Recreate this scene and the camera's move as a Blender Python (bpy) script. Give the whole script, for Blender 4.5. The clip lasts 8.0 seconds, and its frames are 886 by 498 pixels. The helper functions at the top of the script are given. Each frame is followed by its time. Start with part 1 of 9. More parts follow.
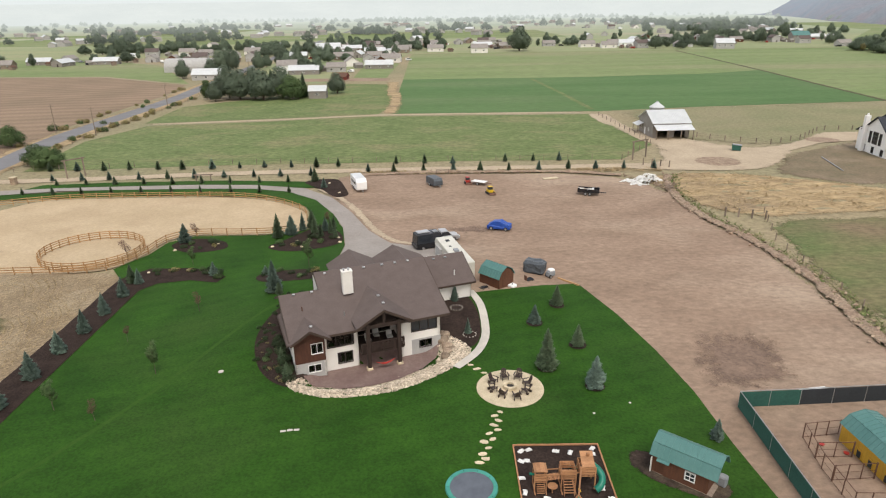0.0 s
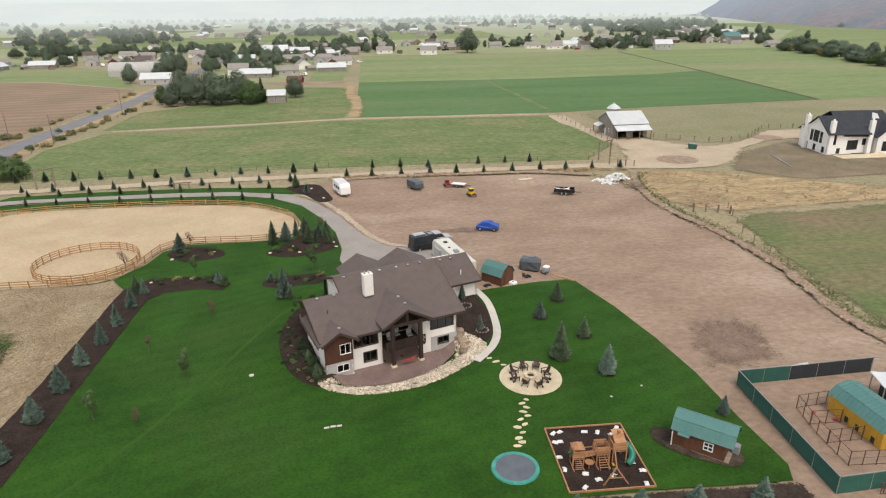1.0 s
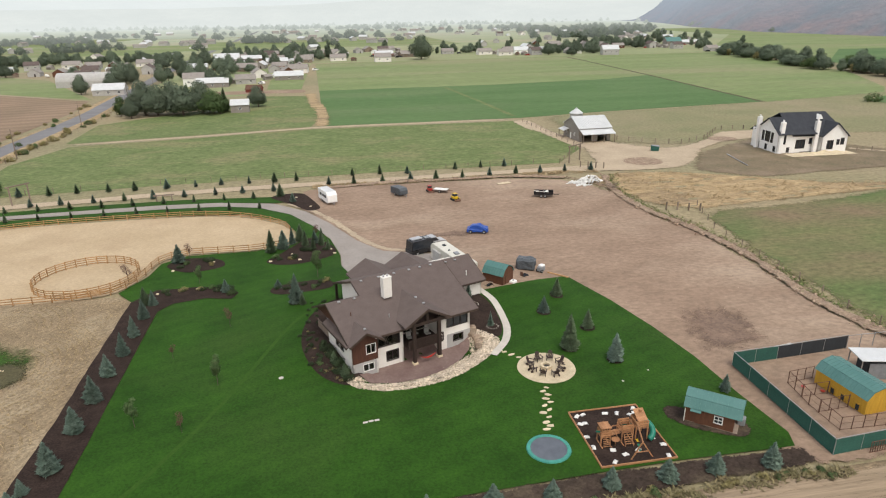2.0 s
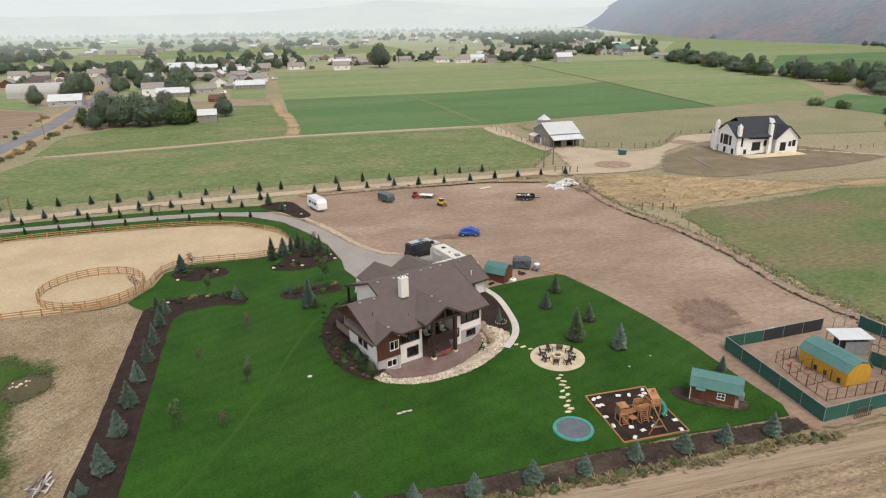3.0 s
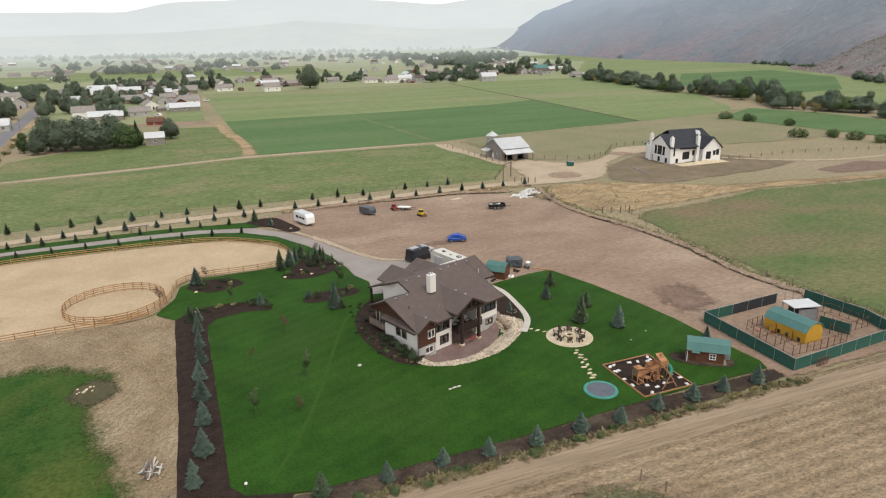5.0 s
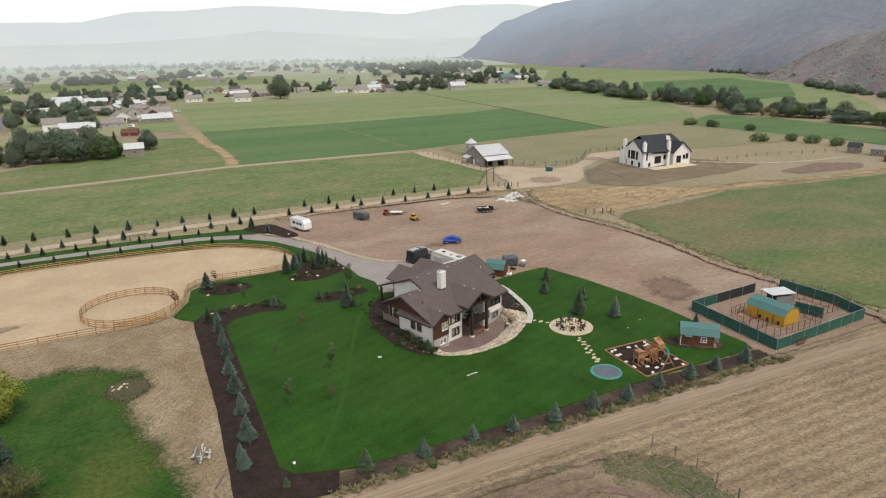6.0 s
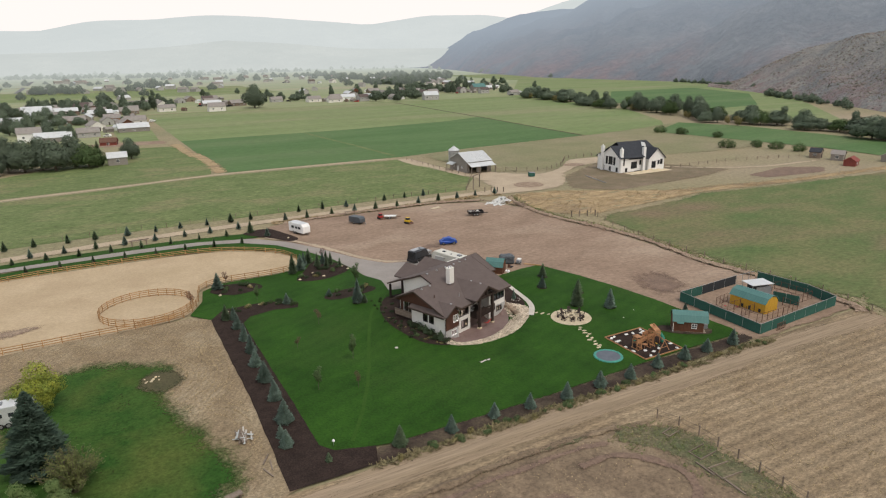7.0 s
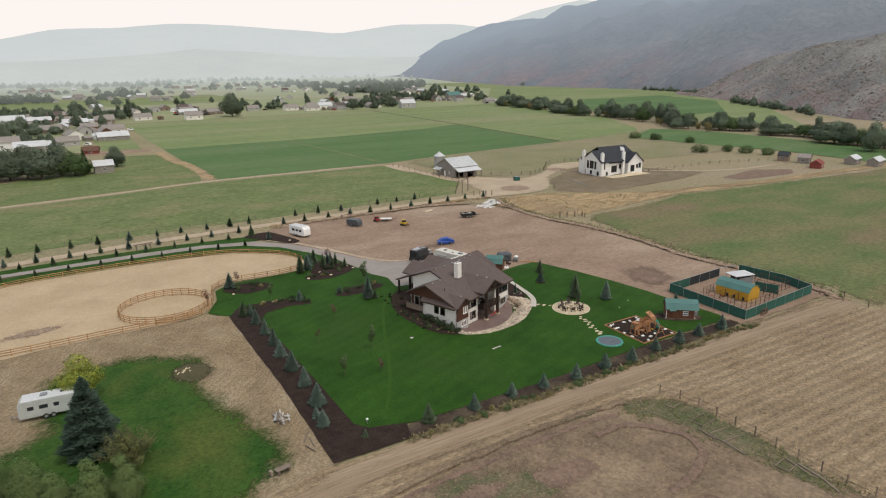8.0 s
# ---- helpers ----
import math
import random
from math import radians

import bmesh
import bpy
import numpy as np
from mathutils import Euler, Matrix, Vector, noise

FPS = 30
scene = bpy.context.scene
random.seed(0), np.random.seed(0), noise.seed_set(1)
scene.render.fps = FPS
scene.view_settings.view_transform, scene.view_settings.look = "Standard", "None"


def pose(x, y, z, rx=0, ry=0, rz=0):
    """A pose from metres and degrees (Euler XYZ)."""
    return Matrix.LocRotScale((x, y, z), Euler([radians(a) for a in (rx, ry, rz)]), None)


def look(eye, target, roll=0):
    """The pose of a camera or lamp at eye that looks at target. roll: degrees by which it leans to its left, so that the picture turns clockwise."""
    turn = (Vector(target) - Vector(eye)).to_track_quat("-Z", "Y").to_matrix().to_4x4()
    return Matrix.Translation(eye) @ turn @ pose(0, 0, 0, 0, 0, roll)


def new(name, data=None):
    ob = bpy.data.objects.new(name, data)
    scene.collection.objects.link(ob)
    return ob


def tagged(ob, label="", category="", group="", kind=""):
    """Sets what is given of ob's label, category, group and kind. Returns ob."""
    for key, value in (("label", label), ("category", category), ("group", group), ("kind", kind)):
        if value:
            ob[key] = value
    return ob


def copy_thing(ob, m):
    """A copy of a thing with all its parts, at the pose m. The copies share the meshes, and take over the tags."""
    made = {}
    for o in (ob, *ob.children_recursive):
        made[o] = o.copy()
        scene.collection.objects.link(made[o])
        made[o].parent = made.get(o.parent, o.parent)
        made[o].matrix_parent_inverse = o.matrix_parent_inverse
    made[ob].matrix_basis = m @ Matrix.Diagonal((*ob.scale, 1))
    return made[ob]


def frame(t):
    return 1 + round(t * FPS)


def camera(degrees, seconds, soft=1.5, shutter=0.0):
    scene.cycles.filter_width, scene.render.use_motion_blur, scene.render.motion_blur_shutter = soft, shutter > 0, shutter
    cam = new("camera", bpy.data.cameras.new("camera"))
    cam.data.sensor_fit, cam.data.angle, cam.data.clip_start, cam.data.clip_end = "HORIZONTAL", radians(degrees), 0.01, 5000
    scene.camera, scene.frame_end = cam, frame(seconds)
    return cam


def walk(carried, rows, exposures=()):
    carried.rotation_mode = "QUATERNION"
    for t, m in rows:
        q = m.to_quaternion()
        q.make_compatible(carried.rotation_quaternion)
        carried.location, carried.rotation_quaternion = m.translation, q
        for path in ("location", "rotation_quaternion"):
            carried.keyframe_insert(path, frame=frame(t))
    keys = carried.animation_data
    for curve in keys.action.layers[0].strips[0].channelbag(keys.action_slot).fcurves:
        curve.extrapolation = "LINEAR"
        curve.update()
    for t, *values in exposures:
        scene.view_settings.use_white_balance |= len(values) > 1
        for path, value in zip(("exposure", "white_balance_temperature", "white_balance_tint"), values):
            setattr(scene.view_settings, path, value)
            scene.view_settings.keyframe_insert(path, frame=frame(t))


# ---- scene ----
cam = camera(69.8, 8.0, soft=1.15)
PATH = [
    (0, (-0.024, 0.563, 35.691), (-0.033, 2.434, 34.984), -0.9),
    (0.5, (-4.087, -1.288, 36.661), (-4.008, 0.58, 35.951), -0.8),
    (1, (-8.042, -2.963, 37.464), (-7.882, -1.1, 36.755), -0.8),
    (1.5, (-11.972, -4.571, 38.11), (-11.736, -2.713, 37.407), -0.9),
    (3, (-24.132, -9.235, 39.882), (-23.68, -7.409, 39.203), -1.0),
    (3.5, (-28.305, -10.786, 40.234), (-27.793, -8.971, 39.568), -0.9),
    (4, (-32.456, -12.264, 40.529), (-31.882, -10.463, 39.875), -0.9),
    (4.5, (-36.578, -13.91, 40.907), (-35.944, -12.125, 40.266), -0.9),
    (5, (-40.789, -15.534, 41.241), (-40.096, -13.766, 40.612), -1.0),
    (6.5, (-53.441, -20.439, 41.952), (-52.601, -18.723, 41.36), -1.1),
    (7, (-57.731, -21.984, 41.992), (-56.846, -20.286, 41.413), -1.0),
    (7.5, (-62.104, -23.492, 42.027), (-61.178, -21.813, 41.459), -1.0),
    (8, (-66.328, -24.963, 42.061), (-65.364, -23.302, 41.505), -1.0),
]
walk(cam, [(t, look(eye, target, roll)) for t, eye, target, roll in PATH], [(0, 0.5), (3, 0.43), (4.5, 0.37), (6.5, 0.22), (8, 0.08)])

# ---- light ----
SUN_AZ, SUN_EL = radians(165), radians(62)      # azimuth from +y towards +x
world = bpy.data.worlds.new("hazy_sky")
scene.world = world
world.use_nodes = True
wn, wl = world.node_tree.nodes, world.node_tree.links
wn.clear()
w_out = wn.new("ShaderNodeOutputWorld")
w_bg = wn.new("ShaderNodeBackground")
w_sky = wn.new("ShaderNodeTexSky")
w_sky.sky_type = "NISHITA"
w_sky.sun_disc = False
w_sky.sun_elevation, w_sky.sun_rotation = SUN_EL, SUN_AZ
w_sky.altitude, w_sky.air_density, w_sky.dust_density, w_sky.ozone_density = 1700, 1.0, 3.0, 1.0
w_hsv = wn.new("ShaderNodeHueSaturation")
w_hsv.inputs["Saturation"].default_value = 0.3
w_bg.inputs["Strength"].default_value = 0.215
wl.new(w_sky.outputs[0], w_hsv.inputs["Color"])
w_veil = wn.new("ShaderNodeMix")        # smoke haze evens out the sky's brightest part
w_veil.data_type, w_veil.blend_type = "RGBA", "DARKEN"
w_veil.inputs[0].default_value = 1.0
w_veil.inputs[7].default_value = (4.3, 4.02, 3.86, 1)
wl.new(w_hsv.outputs[0], w_veil.inputs[6])
wl.new(w_veil.outputs[2], w_bg.inputs["Color"])
wl.new(w_bg.outputs[0], w_out.inputs["Surface"])

sun_data = bpy.data.lights.new("sun", "SUN")
sun_data.energy, sun_data.angle, sun_data.color = 1.6, radians(25), (1.0, 0.95, 0.88)
sun = new("sun", sun_data)
sun.matrix_world = look((0, 0, 300), (-300 * math.sin(SUN_AZ) * math.cos(SUN_EL), -300 * math.cos(SUN_AZ) * math.cos(SUN_EL), 300 - 300 * math.sin(SUN_EL)))


# ---- materials ----
def surface(name, a, b, big=4.0, small=0.25, grain=0.35, rough=0.9, bump=0.3, depth=0.02, metal=0.0, c=None, rows=None, vary=0.0, feather=False, stretch=None, spec=0.3, island=0.0, low=None, soft=0.04):
    """Two colours mixed by large noise, broken by fine grain; rows: (period, angle, strength) of furrows; vary: per-object brightness; feather: ragged rim; low: (colour, z0, z1) of growth that thins out uphill; soft: half width of the rim's fade."""
    m = bpy.data.materials.new(name)
    m.use_nodes = True
    n, l = m.node_tree.nodes, m.node_tree.links
    n.clear()
    out = n.new("ShaderNodeOutputMaterial")
    bs = n.new("ShaderNodeBsdfPrincipled")
    bs.inputs["Roughness"].default_value = rough
    bs.inputs["Metallic"].default_value = metal
    bs.inputs["Specular IOR Level"].default_value = spec
    tc = n.new("ShaderNodeTexCoord")
    mp = n.new("ShaderNodeMapping")
    if stretch:
        mp.inputs["Scale"].default_value = stretch
    l.new(tc.outputs["Object"], mp.inputs["Vector"])

    def noise_tex(size, detail=4.0, roughness=0.6):
        t = n.new("ShaderNodeTexNoise")
        t.inputs["Scale"].default_value = 1.0 / size
        t.inputs["Detail"].default_value = detail
        t.inputs["Roughness"].default_value = roughness
        l.new(mp.outputs["Vector"], t.inputs["Vector"])
        return t

    def mixer(fac, ca, cb, mode="MIX"):
        x = n.new("ShaderNodeMix")
        x.data_type, x.blend_type = "RGBA", mode
        for sock, val in ((x.inputs[0], fac), (x.inputs[6], ca), (x.inputs[7], cb)):
            if isinstance(val, bpy.types.NodeSocket):
                l.new(val, sock)
            elif isinstance(val, float):
                sock.default_value = val
            else:
                sock.default_value = (*val, 1)
        return x.outputs[2]

    def ramped(sock, lo, hi, to0=0.0, to1=1.0):
        r = n.new("ShaderNodeMapRange")
        r.inputs[1].default_value, r.inputs[2].default_value, r.inputs[3].default_value, r.inputs[4].default_value = lo, hi, to0, to1
        l.new(sock, r.inputs[0])
        return r.outputs[0]

    nb = noise_tex(big)
    ns = noise_tex(small, 5.0, 0.7)
    col = mixer(ramped(nb.outputs["Fac"], 0.35, 0.65), a, b)
    if c:
        nm = noise_tex(big * 2.7, 3.0)
        col = mixer(ramped(nm.outputs["Fac"], 0.5, 0.68), col, c)
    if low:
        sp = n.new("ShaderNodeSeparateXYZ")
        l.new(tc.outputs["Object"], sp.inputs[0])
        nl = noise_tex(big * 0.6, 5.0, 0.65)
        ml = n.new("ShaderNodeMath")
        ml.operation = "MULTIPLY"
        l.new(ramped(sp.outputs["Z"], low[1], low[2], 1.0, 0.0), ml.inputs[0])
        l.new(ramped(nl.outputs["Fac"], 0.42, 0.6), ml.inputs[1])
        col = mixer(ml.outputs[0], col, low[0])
    height = ns.outputs["Fac"]
    if rows:
        period, angle, strength, twist = (*rows, 3.0)[:4]
        rot = n.new("ShaderNodeMapping")
        rot.inputs["Rotation"].default_value = (0, 0, radians(angle))
        l.new(tc.outputs["Object"], rot.inputs["Vector"])
        wv = n.new("ShaderNodeTexWave")
        wv.inputs["Scale"].default_value = 0.314 / period
        wv.inputs["Distortion"].default_value = twist
        wv.inputs["Detail"].default_value = 3.0
        wv.inputs["Detail Scale"].default_value = 0.6
        l.new(rot.outputs["Vector"], wv.inputs["Vector"])
        v = n.new("ShaderNodeCombineColor")
        f = ramped(wv.outputs["Fac"], 0.0, 1.0, 1.0 - strength, 1.0 + strength * 0.4)
        for i in range(3):
            l.new(f, v.inputs[i])
        col = mixer(1.0, col, v.outputs[0], "MULTIPLY")
    g = n.new("ShaderNodeCombineColor")
    gf = ramped(ns.outputs["Fac"], 0.3, 0.7, 1.0 - grain, 1.0 + grain)
    if vary:
        oi = n.new("ShaderNodeObjectInfo")
        mul = n.new("ShaderNodeMath")
        mul.operation = "MULTIPLY"
        l.new(gf, mul.inputs[0])
        l.new(ramped(oi.outputs["Random"], 0, 1, 1 - vary, 1 + vary), mul.inputs[1])
        gf = mul.outputs[0]
    if island:
        ge = n.new("ShaderNodeNewGeometry")
        mul = n.new("ShaderNodeMath")
        mul.operation = "MULTIPLY"
        l.new(gf, mul.inputs[0])
        l.new(ramped(ge.outputs["Random Per Island"], 0, 1, 1 - island, 1 + island), mul.inputs[1])
        gf = mul.outputs[0]
    for i in range(3):
        l.new(gf, g.inputs[i])
    col = mixer(1.0, col, g.outputs[0], "MULTIPLY")
    l.new(col, bs.inputs["Base Color"])
    if bump:
        bp = n.new("ShaderNodeBump")
        bp.inputs["Strength"].default_value = bump
        bp.inputs["Distance"].default_value = depth
        l.new(height, bp.inputs["Height"])
        l.new(bp.outputs["Normal"], bs.inputs["Normal"])
    if feather:
        at = n.new("ShaderNodeAttribute")
        at.attribute_name = "rim"
        nf = noise_tex(feather, 6.0, 0.7)
        add = n.new("ShaderNodeMath")
        add.operation = "ADD"
        fine = noise_tex(max(0.12, feather * 0.1), 3.0, 0.7)
        mid = n.new("ShaderNodeMath")
        mid.operation = "ADD"
        l.new(ramped(nf.outputs["Fac"], 0.25, 0.75, -0.34, 0.34), mid.inputs[0])
        l.new(ramped(fine.outputs["Fac"], 0.25, 0.75, -0.3, 0.3), mid.inputs[1])
        l.new(mid.outputs[0], add.inputs[0])
        l.new(at.outputs["Fac"], add.inputs[1])
        tr = n.new("ShaderNodeBsdfTransparent")
        ms = n.new("ShaderNodeMixShader")
        l.new(ramped(add.outputs[0], 0.46 - soft, 0.46 + soft), ms.inputs[0])
        l.new(tr.outputs[0], ms.inputs[1])
        l.new(bs.outputs[0], ms.inputs[2])
        l.new(ms.outputs[0], out.inputs["Surface"])
    else:
        l.new(bs.outputs[0], out.inputs["Surface"])
    return m


def glassy(name, tint=(0.75, 0.8, 0.8)):
    m = bpy.data.materials.new(name)
    m.use_nodes = True
    bs = m.node_tree.nodes["Principled BSDF"]
    bs.inputs["Base Color"].default_value = (*tint, 1)
    bs.inputs["Roughness"].default_value = 0.03
    bs.inputs["Transmission Weight"].default_value = 1.0
    bs.inputs["IOR"].default_value = 1.3
    return m


M = {}
M["lawn"] = surface("lawn_grass", (0.0155, 0.0515, 0.0035), (0.0255, 0.076, 0.0062), 7, 0.25, 0.34, 0.9, 0.6, 0.05, c=(0.0285, 0.068, 0.0085), rows=(2.4, 68, 0.07), spec=0.17)
M["trail"] = surface("worn_lawn_grass", (0.026, 0.07, 0.0065), (0.031, 0.077, 0.0085), 2, 0.3, 0.2, 0.9, 0.5, 0.04, spec=0.17)
M["ground"] = surface("dry_pasture", (0.275, 0.22, 0.132), (0.215, 0.195, 0.108), 60, 1.2, 0.3, 0.95, 0.4, 0.05, c=(0.285, 0.23, 0.155))
M["pasture"] = surface("pasture_grass", (0.10, 0.135, 0.043), (0.14, 0.17, 0.062), 7, 1.3, 0.42, 0.95, 0.5, 0.06, c=(0.18, 0.172, 0.08), stretch=(0.7, 1, 1))
M["pasture2"] = surface("worn_pasture_grass", (0.078, 0.12, 0.036), (0.15, 0.145, 0.062), 12, 0.8, 0.35, 0.95, 0.5, 0.06, c=(0.175, 0.13, 0.075), feather=3.0, stretch=(0.6, 1, 1))
M["alfalfa"] = surface("dark_hay_crop", (0.058, 0.12, 0.032), (0.088, 0.15, 0.048), 26, 1.2, 0.25, 0.9, 0.4, 0.05, c=(0.115, 0.155, 0.062), stretch=(0.3, 1, 1))
M["meadow"] = surface("light_meadow_grass", (0.135, 0.185, 0.062), (0.185, 0.215, 0.09), 26, 1.6, 0.28, 0.9, 0.4, 0.05, c=(0.215, 0.21, 0.11), stretch=(0.22, 1, 1))
M["olive"] = surface("olive_dry_grass", (0.215, 0.195, 0.105), (0.17, 0.17, 0.083), 20, 1.0, 0.28, 0.95, 0.4, 0.05, c=(0.235, 0.2, 0.12), feather=3.0)
M["straw"] = surface("straw_weeds", (0.40, 0.295, 0.16), (0.28, 0.20, 0.11), 3, 0.5, 0.4, 0.95, 0.8, 0.1, c=(0.235, 0.17, 0.10), feather=1.5, stretch=(0.35, 1, 1))
M["stubble"] = surface("hay_stubble", (0.225, 0.163, 0.098), (0.285, 0.215, 0.135), 4, 0.25, 0.5, 0.95, 0.6, 0.05, c=(0.19, 0.14, 0.086), rows=(1.6, 90, 0.2, 0.4), stretch=(0.45, 1, 1))
M["yard"] = surface("trampled_straw", (0.265, 0.2, 0.122), (0.205, 0.15, 0.09), 3.0, 0.25, 0.45, 0.95, 0.7, 0.06, c=(0.31, 0.245, 0.158), rows=(0.8, 35, 0.1, 16.0))
M["wet_grass"] = surface("watered_yard_grass", (0.024, 0.066, 0.011), (0.044, 0.088, 0.017), 5, 0.4, 0.4, 0.9, 0.6, 0.06, c=(0.072, 0.096, 0.022), feather=3.5, spec=0.1, soft=0.34)
M["dirt"] = surface("bare_dirt_lot", (0.285, 0.2, 0.142), (0.222, 0.152, 0.106), 9, 0.7, 0.24, 0.95, 0.6, 0.05, c=(0.33, 0.246, 0.178), feather=1.6, stretch=(0.7, 1.0, 1))
M["dark_dirt"] = surface("damp_dark_dirt", (0.155, 0.106, 0.078), (0.20, 0.135, 0.098), 3, 0.4, 0.35, 0.95, 0.8, 0.06, feather=2.0)
M["berm"] = surface("loose_earth_bank", (0.235, 0.162, 0.115), (0.31, 0.232, 0.162), 1.6, 0.3, 0.45, 0.95, 1.0, 0.15, feather=1.0)
M["plowed"] = surface("plowed_field", (0.25, 0.175, 0.115), (0.20, 0.14, 0.09), 30, 1.0, 0.2, 0.95, 0.5, 0.08, rows=(9, 78, 0.15))
M["sand"] = surface("arena_sand", (0.45, 0.345, 0.222), (0.395, 0.3, 0.186), 8, 0.5, 0.14, 0.95, 0.4, 0.04, c=(0.355, 0.262, 0.162))
M["gravel"] = surface("gravel_lane", (0.42, 0.335, 0.235), (0.36, 0.285, 0.20), 6, 0.4, 0.2, 0.95, 0.5, 0.03, feather=1.2)
M["mulch"] = surface("dark_bark_mulch", (0.027, 0.0185, 0.0155), (0.042, 0.029, 0.0235), 1.5, 0.2, 0.5, 0.95, 1.0, 0.06, spec=0.08)
M["soil"] = surface("planting_soil", (0.058, 0.041, 0.032), (0.036, 0.027, 0.021), 2.0, 0.3, 0.45, 0.95, 1.0, 0.06, c=(0.09, 0.07, 0.048), feather=1.0, spec=0.1)
M["asphalt"] = surface("driveway_asphalt", (0.295, 0.262, 0.235), (0.255, 0.225, 0.2), 5, 0.3, 0.14, 0.9, 0.3, 0.01)
M["road"] = surface("road_asphalt", (0.19, 0.185, 0.19), (0.15, 0.147, 0.15), 8, 0.4, 0.12, 0.9, 0.3, 0.01)
M["concrete"] = surface("pale_concrete", (0.52, 0.48, 0.42), (0.44, 0.40, 0.35), 1.5, 0.12, 0.12, 0.85, 0.3, 0.005)
M["patio"] = surface("stamped_patio_concrete", (0.155, 0.10, 0.088), (0.20, 0.14, 0.122), 1.6, 0.25, 0.2, 0.55, 0.4, 0.01)
M["flag"] = surface("pale_flagstone", (0.62, 0.52, 0.36), (0.50, 0.41, 0.28), 0.8, 0.1, 0.25, 0.85, 0.5, 0.02, vary=0.12)
M["rock"] = surface("landscape_rock", (0.56, 0.47, 0.36), (0.38, 0.315, 0.24), 1.2, 0.12, 0.3, 0.9, 0.6, 0.03, island=0.38)
M["boulder"] = surface("brown_boulder", (0.20, 0.14, 0.10), (0.32, 0.25, 0.18), 0.9, 0.12, 0.35, 0.9, 0.8, 0.05, vary=0.25)
M["shingle"] = surface("brown_shingles", (0.118, 0.091, 0.082), (0.102, 0.078, 0.07), 1.3, 0.12, 0.14, 0.9, 0.4, 0.012, rows=None)
M["trim"] = surface("dark_brown_fascia", (0.055, 0.036, 0.028), (0.07, 0.048, 0.038), 1.0, 0.1, 0.2, 0.6, 0.2, 0.004)
M["stucco"] = surface("warm_white_stucco", (0.76, 0.73, 0.68), (0.7, 0.67, 0.62), 2.0, 0.1, 0.06, 0.9, 0.3, 0.006)
M["stucco_grey"] = surface("grey_foundation_plaster", (0.42, 0.41, 0.39), (0.36, 0.35, 0.335), 1.5, 0.1, 0.08, 0.9, 0.3, 0.006)
M["siding"] = surface("brown_board_siding", (0.085, 0.036, 0.022), (0.065, 0.027, 0.018), 0.9, 0.07, 0.2, 0.7, 0.4, 0.01, stretch=(4, 4, 0.6))
M["timber"] = surface("dark_stained_timber", (0.028, 0.018, 0.015), (0.045, 0.029, 0.023), 0.7, 0.06, 0.3, 0.6, 0.4, 0.006, stretch=(3, 3, 0.5))
M["frame_w"] = surface("dark_window_frame", (0.03, 0.024, 0.02), (0.045, 0.035, 0.03), 0.5, 0.05, 0.1, 0.5, 0.1, 0.002)
M["white_frame"] = surface("white_window_frame", (0.75, 0.74, 0.72), (0.7, 0.69, 0.67), 0.5, 0.05, 0.05, 0.5, 0.1, 0.002)
M["glass"] = glassy("window_glass", (0.34, 0.35, 0.35))
M["pane"] = surface("dark_reflecting_pane", (0.02, 0.024, 0.03), (0.03, 0.035, 0.042), 0.8, 0.2, 0.1, 0.08, 0.0, spec=0.6)
M["room"] = surface("dim_interior", (0.10, 0.085, 0.07), (0.07, 0.06, 0.05), 1.5, 0.3, 0.2, 0.9, 0.0)
M["needles"] = surface("blue_green_needles", (0.145, 0.195, 0.155), (0.1, 0.145, 0.11), 0.6, 0.12, 0.3, 0.85, 0.0, vary=0.22, island=0.3, spec=0.05)
M["needles_g"] = surface("dark_green_needles", (0.12, 0.16, 0.09), (0.085, 0.122, 0.068), 0.6, 0.12, 0.3, 0.85, 0.0, vary=0.25, island=0.3, spec=0.05)
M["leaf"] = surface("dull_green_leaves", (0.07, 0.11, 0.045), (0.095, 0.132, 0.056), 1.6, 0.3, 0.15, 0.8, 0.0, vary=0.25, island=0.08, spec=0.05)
# leaf green lightened and greyed: the distance haze sits in its colour
M["leaf_far"] = surface("haze_paled_leaves", (0.135, 0.168, 0.118), (0.11, 0.14, 0.096), 2.5, 0.5, 0.12, 0.9, 0.0, vary=0.25, island=0.05, spec=0.05)
M["leaf_haze"] = surface("hazed_tree_leaves", (0.105, 0.13, 0.085), (0.08, 0.105, 0.068), 2.5, 0.5, 0.12, 0.9, 0.0, island=0.06, spec=0.05)
M["meadow_far"] = surface("hazed_far_meadow", (0.20, 0.235, 0.11), (0.26, 0.265, 0.14), 60, 3.0, 0.15, 0.95, 0.3, 0.05, c=(0.28, 0.25, 0.155), stretch=(0.4, 1, 1))
M["leaf_y"] = surface("yellow_green_leaves", (0.3, 0.31, 0.045), (0.15, 0.2, 0.045), 1.5, 0.3, 0.3, 0.75, 0.0, island=0.22, spec=0.1)
M["leaf_w"] = surface("pale_willow_leaves", (0.14, 0.185, 0.07), (0.108, 0.155, 0.056), 1.5, 0.3, 0.2, 0.8, 0.0, island=0.1, spec=0.05)
M["leaf_o2"] = surface("dull_olive_willow_leaves", (0.14, 0.145, 0.05), (0.095, 0.11, 0.04), 1.5, 0.3, 0.3, 0.75, 0.0, island=0.22, spec=0.1)
M["leaf_o"] = surface("ochre_leaves", (0.25, 0.21, 0.09), (0.18, 0.16, 0.07), 1.5, 0.3, 0.3, 0.75, 0.0, island=0.2, spec=0.1)
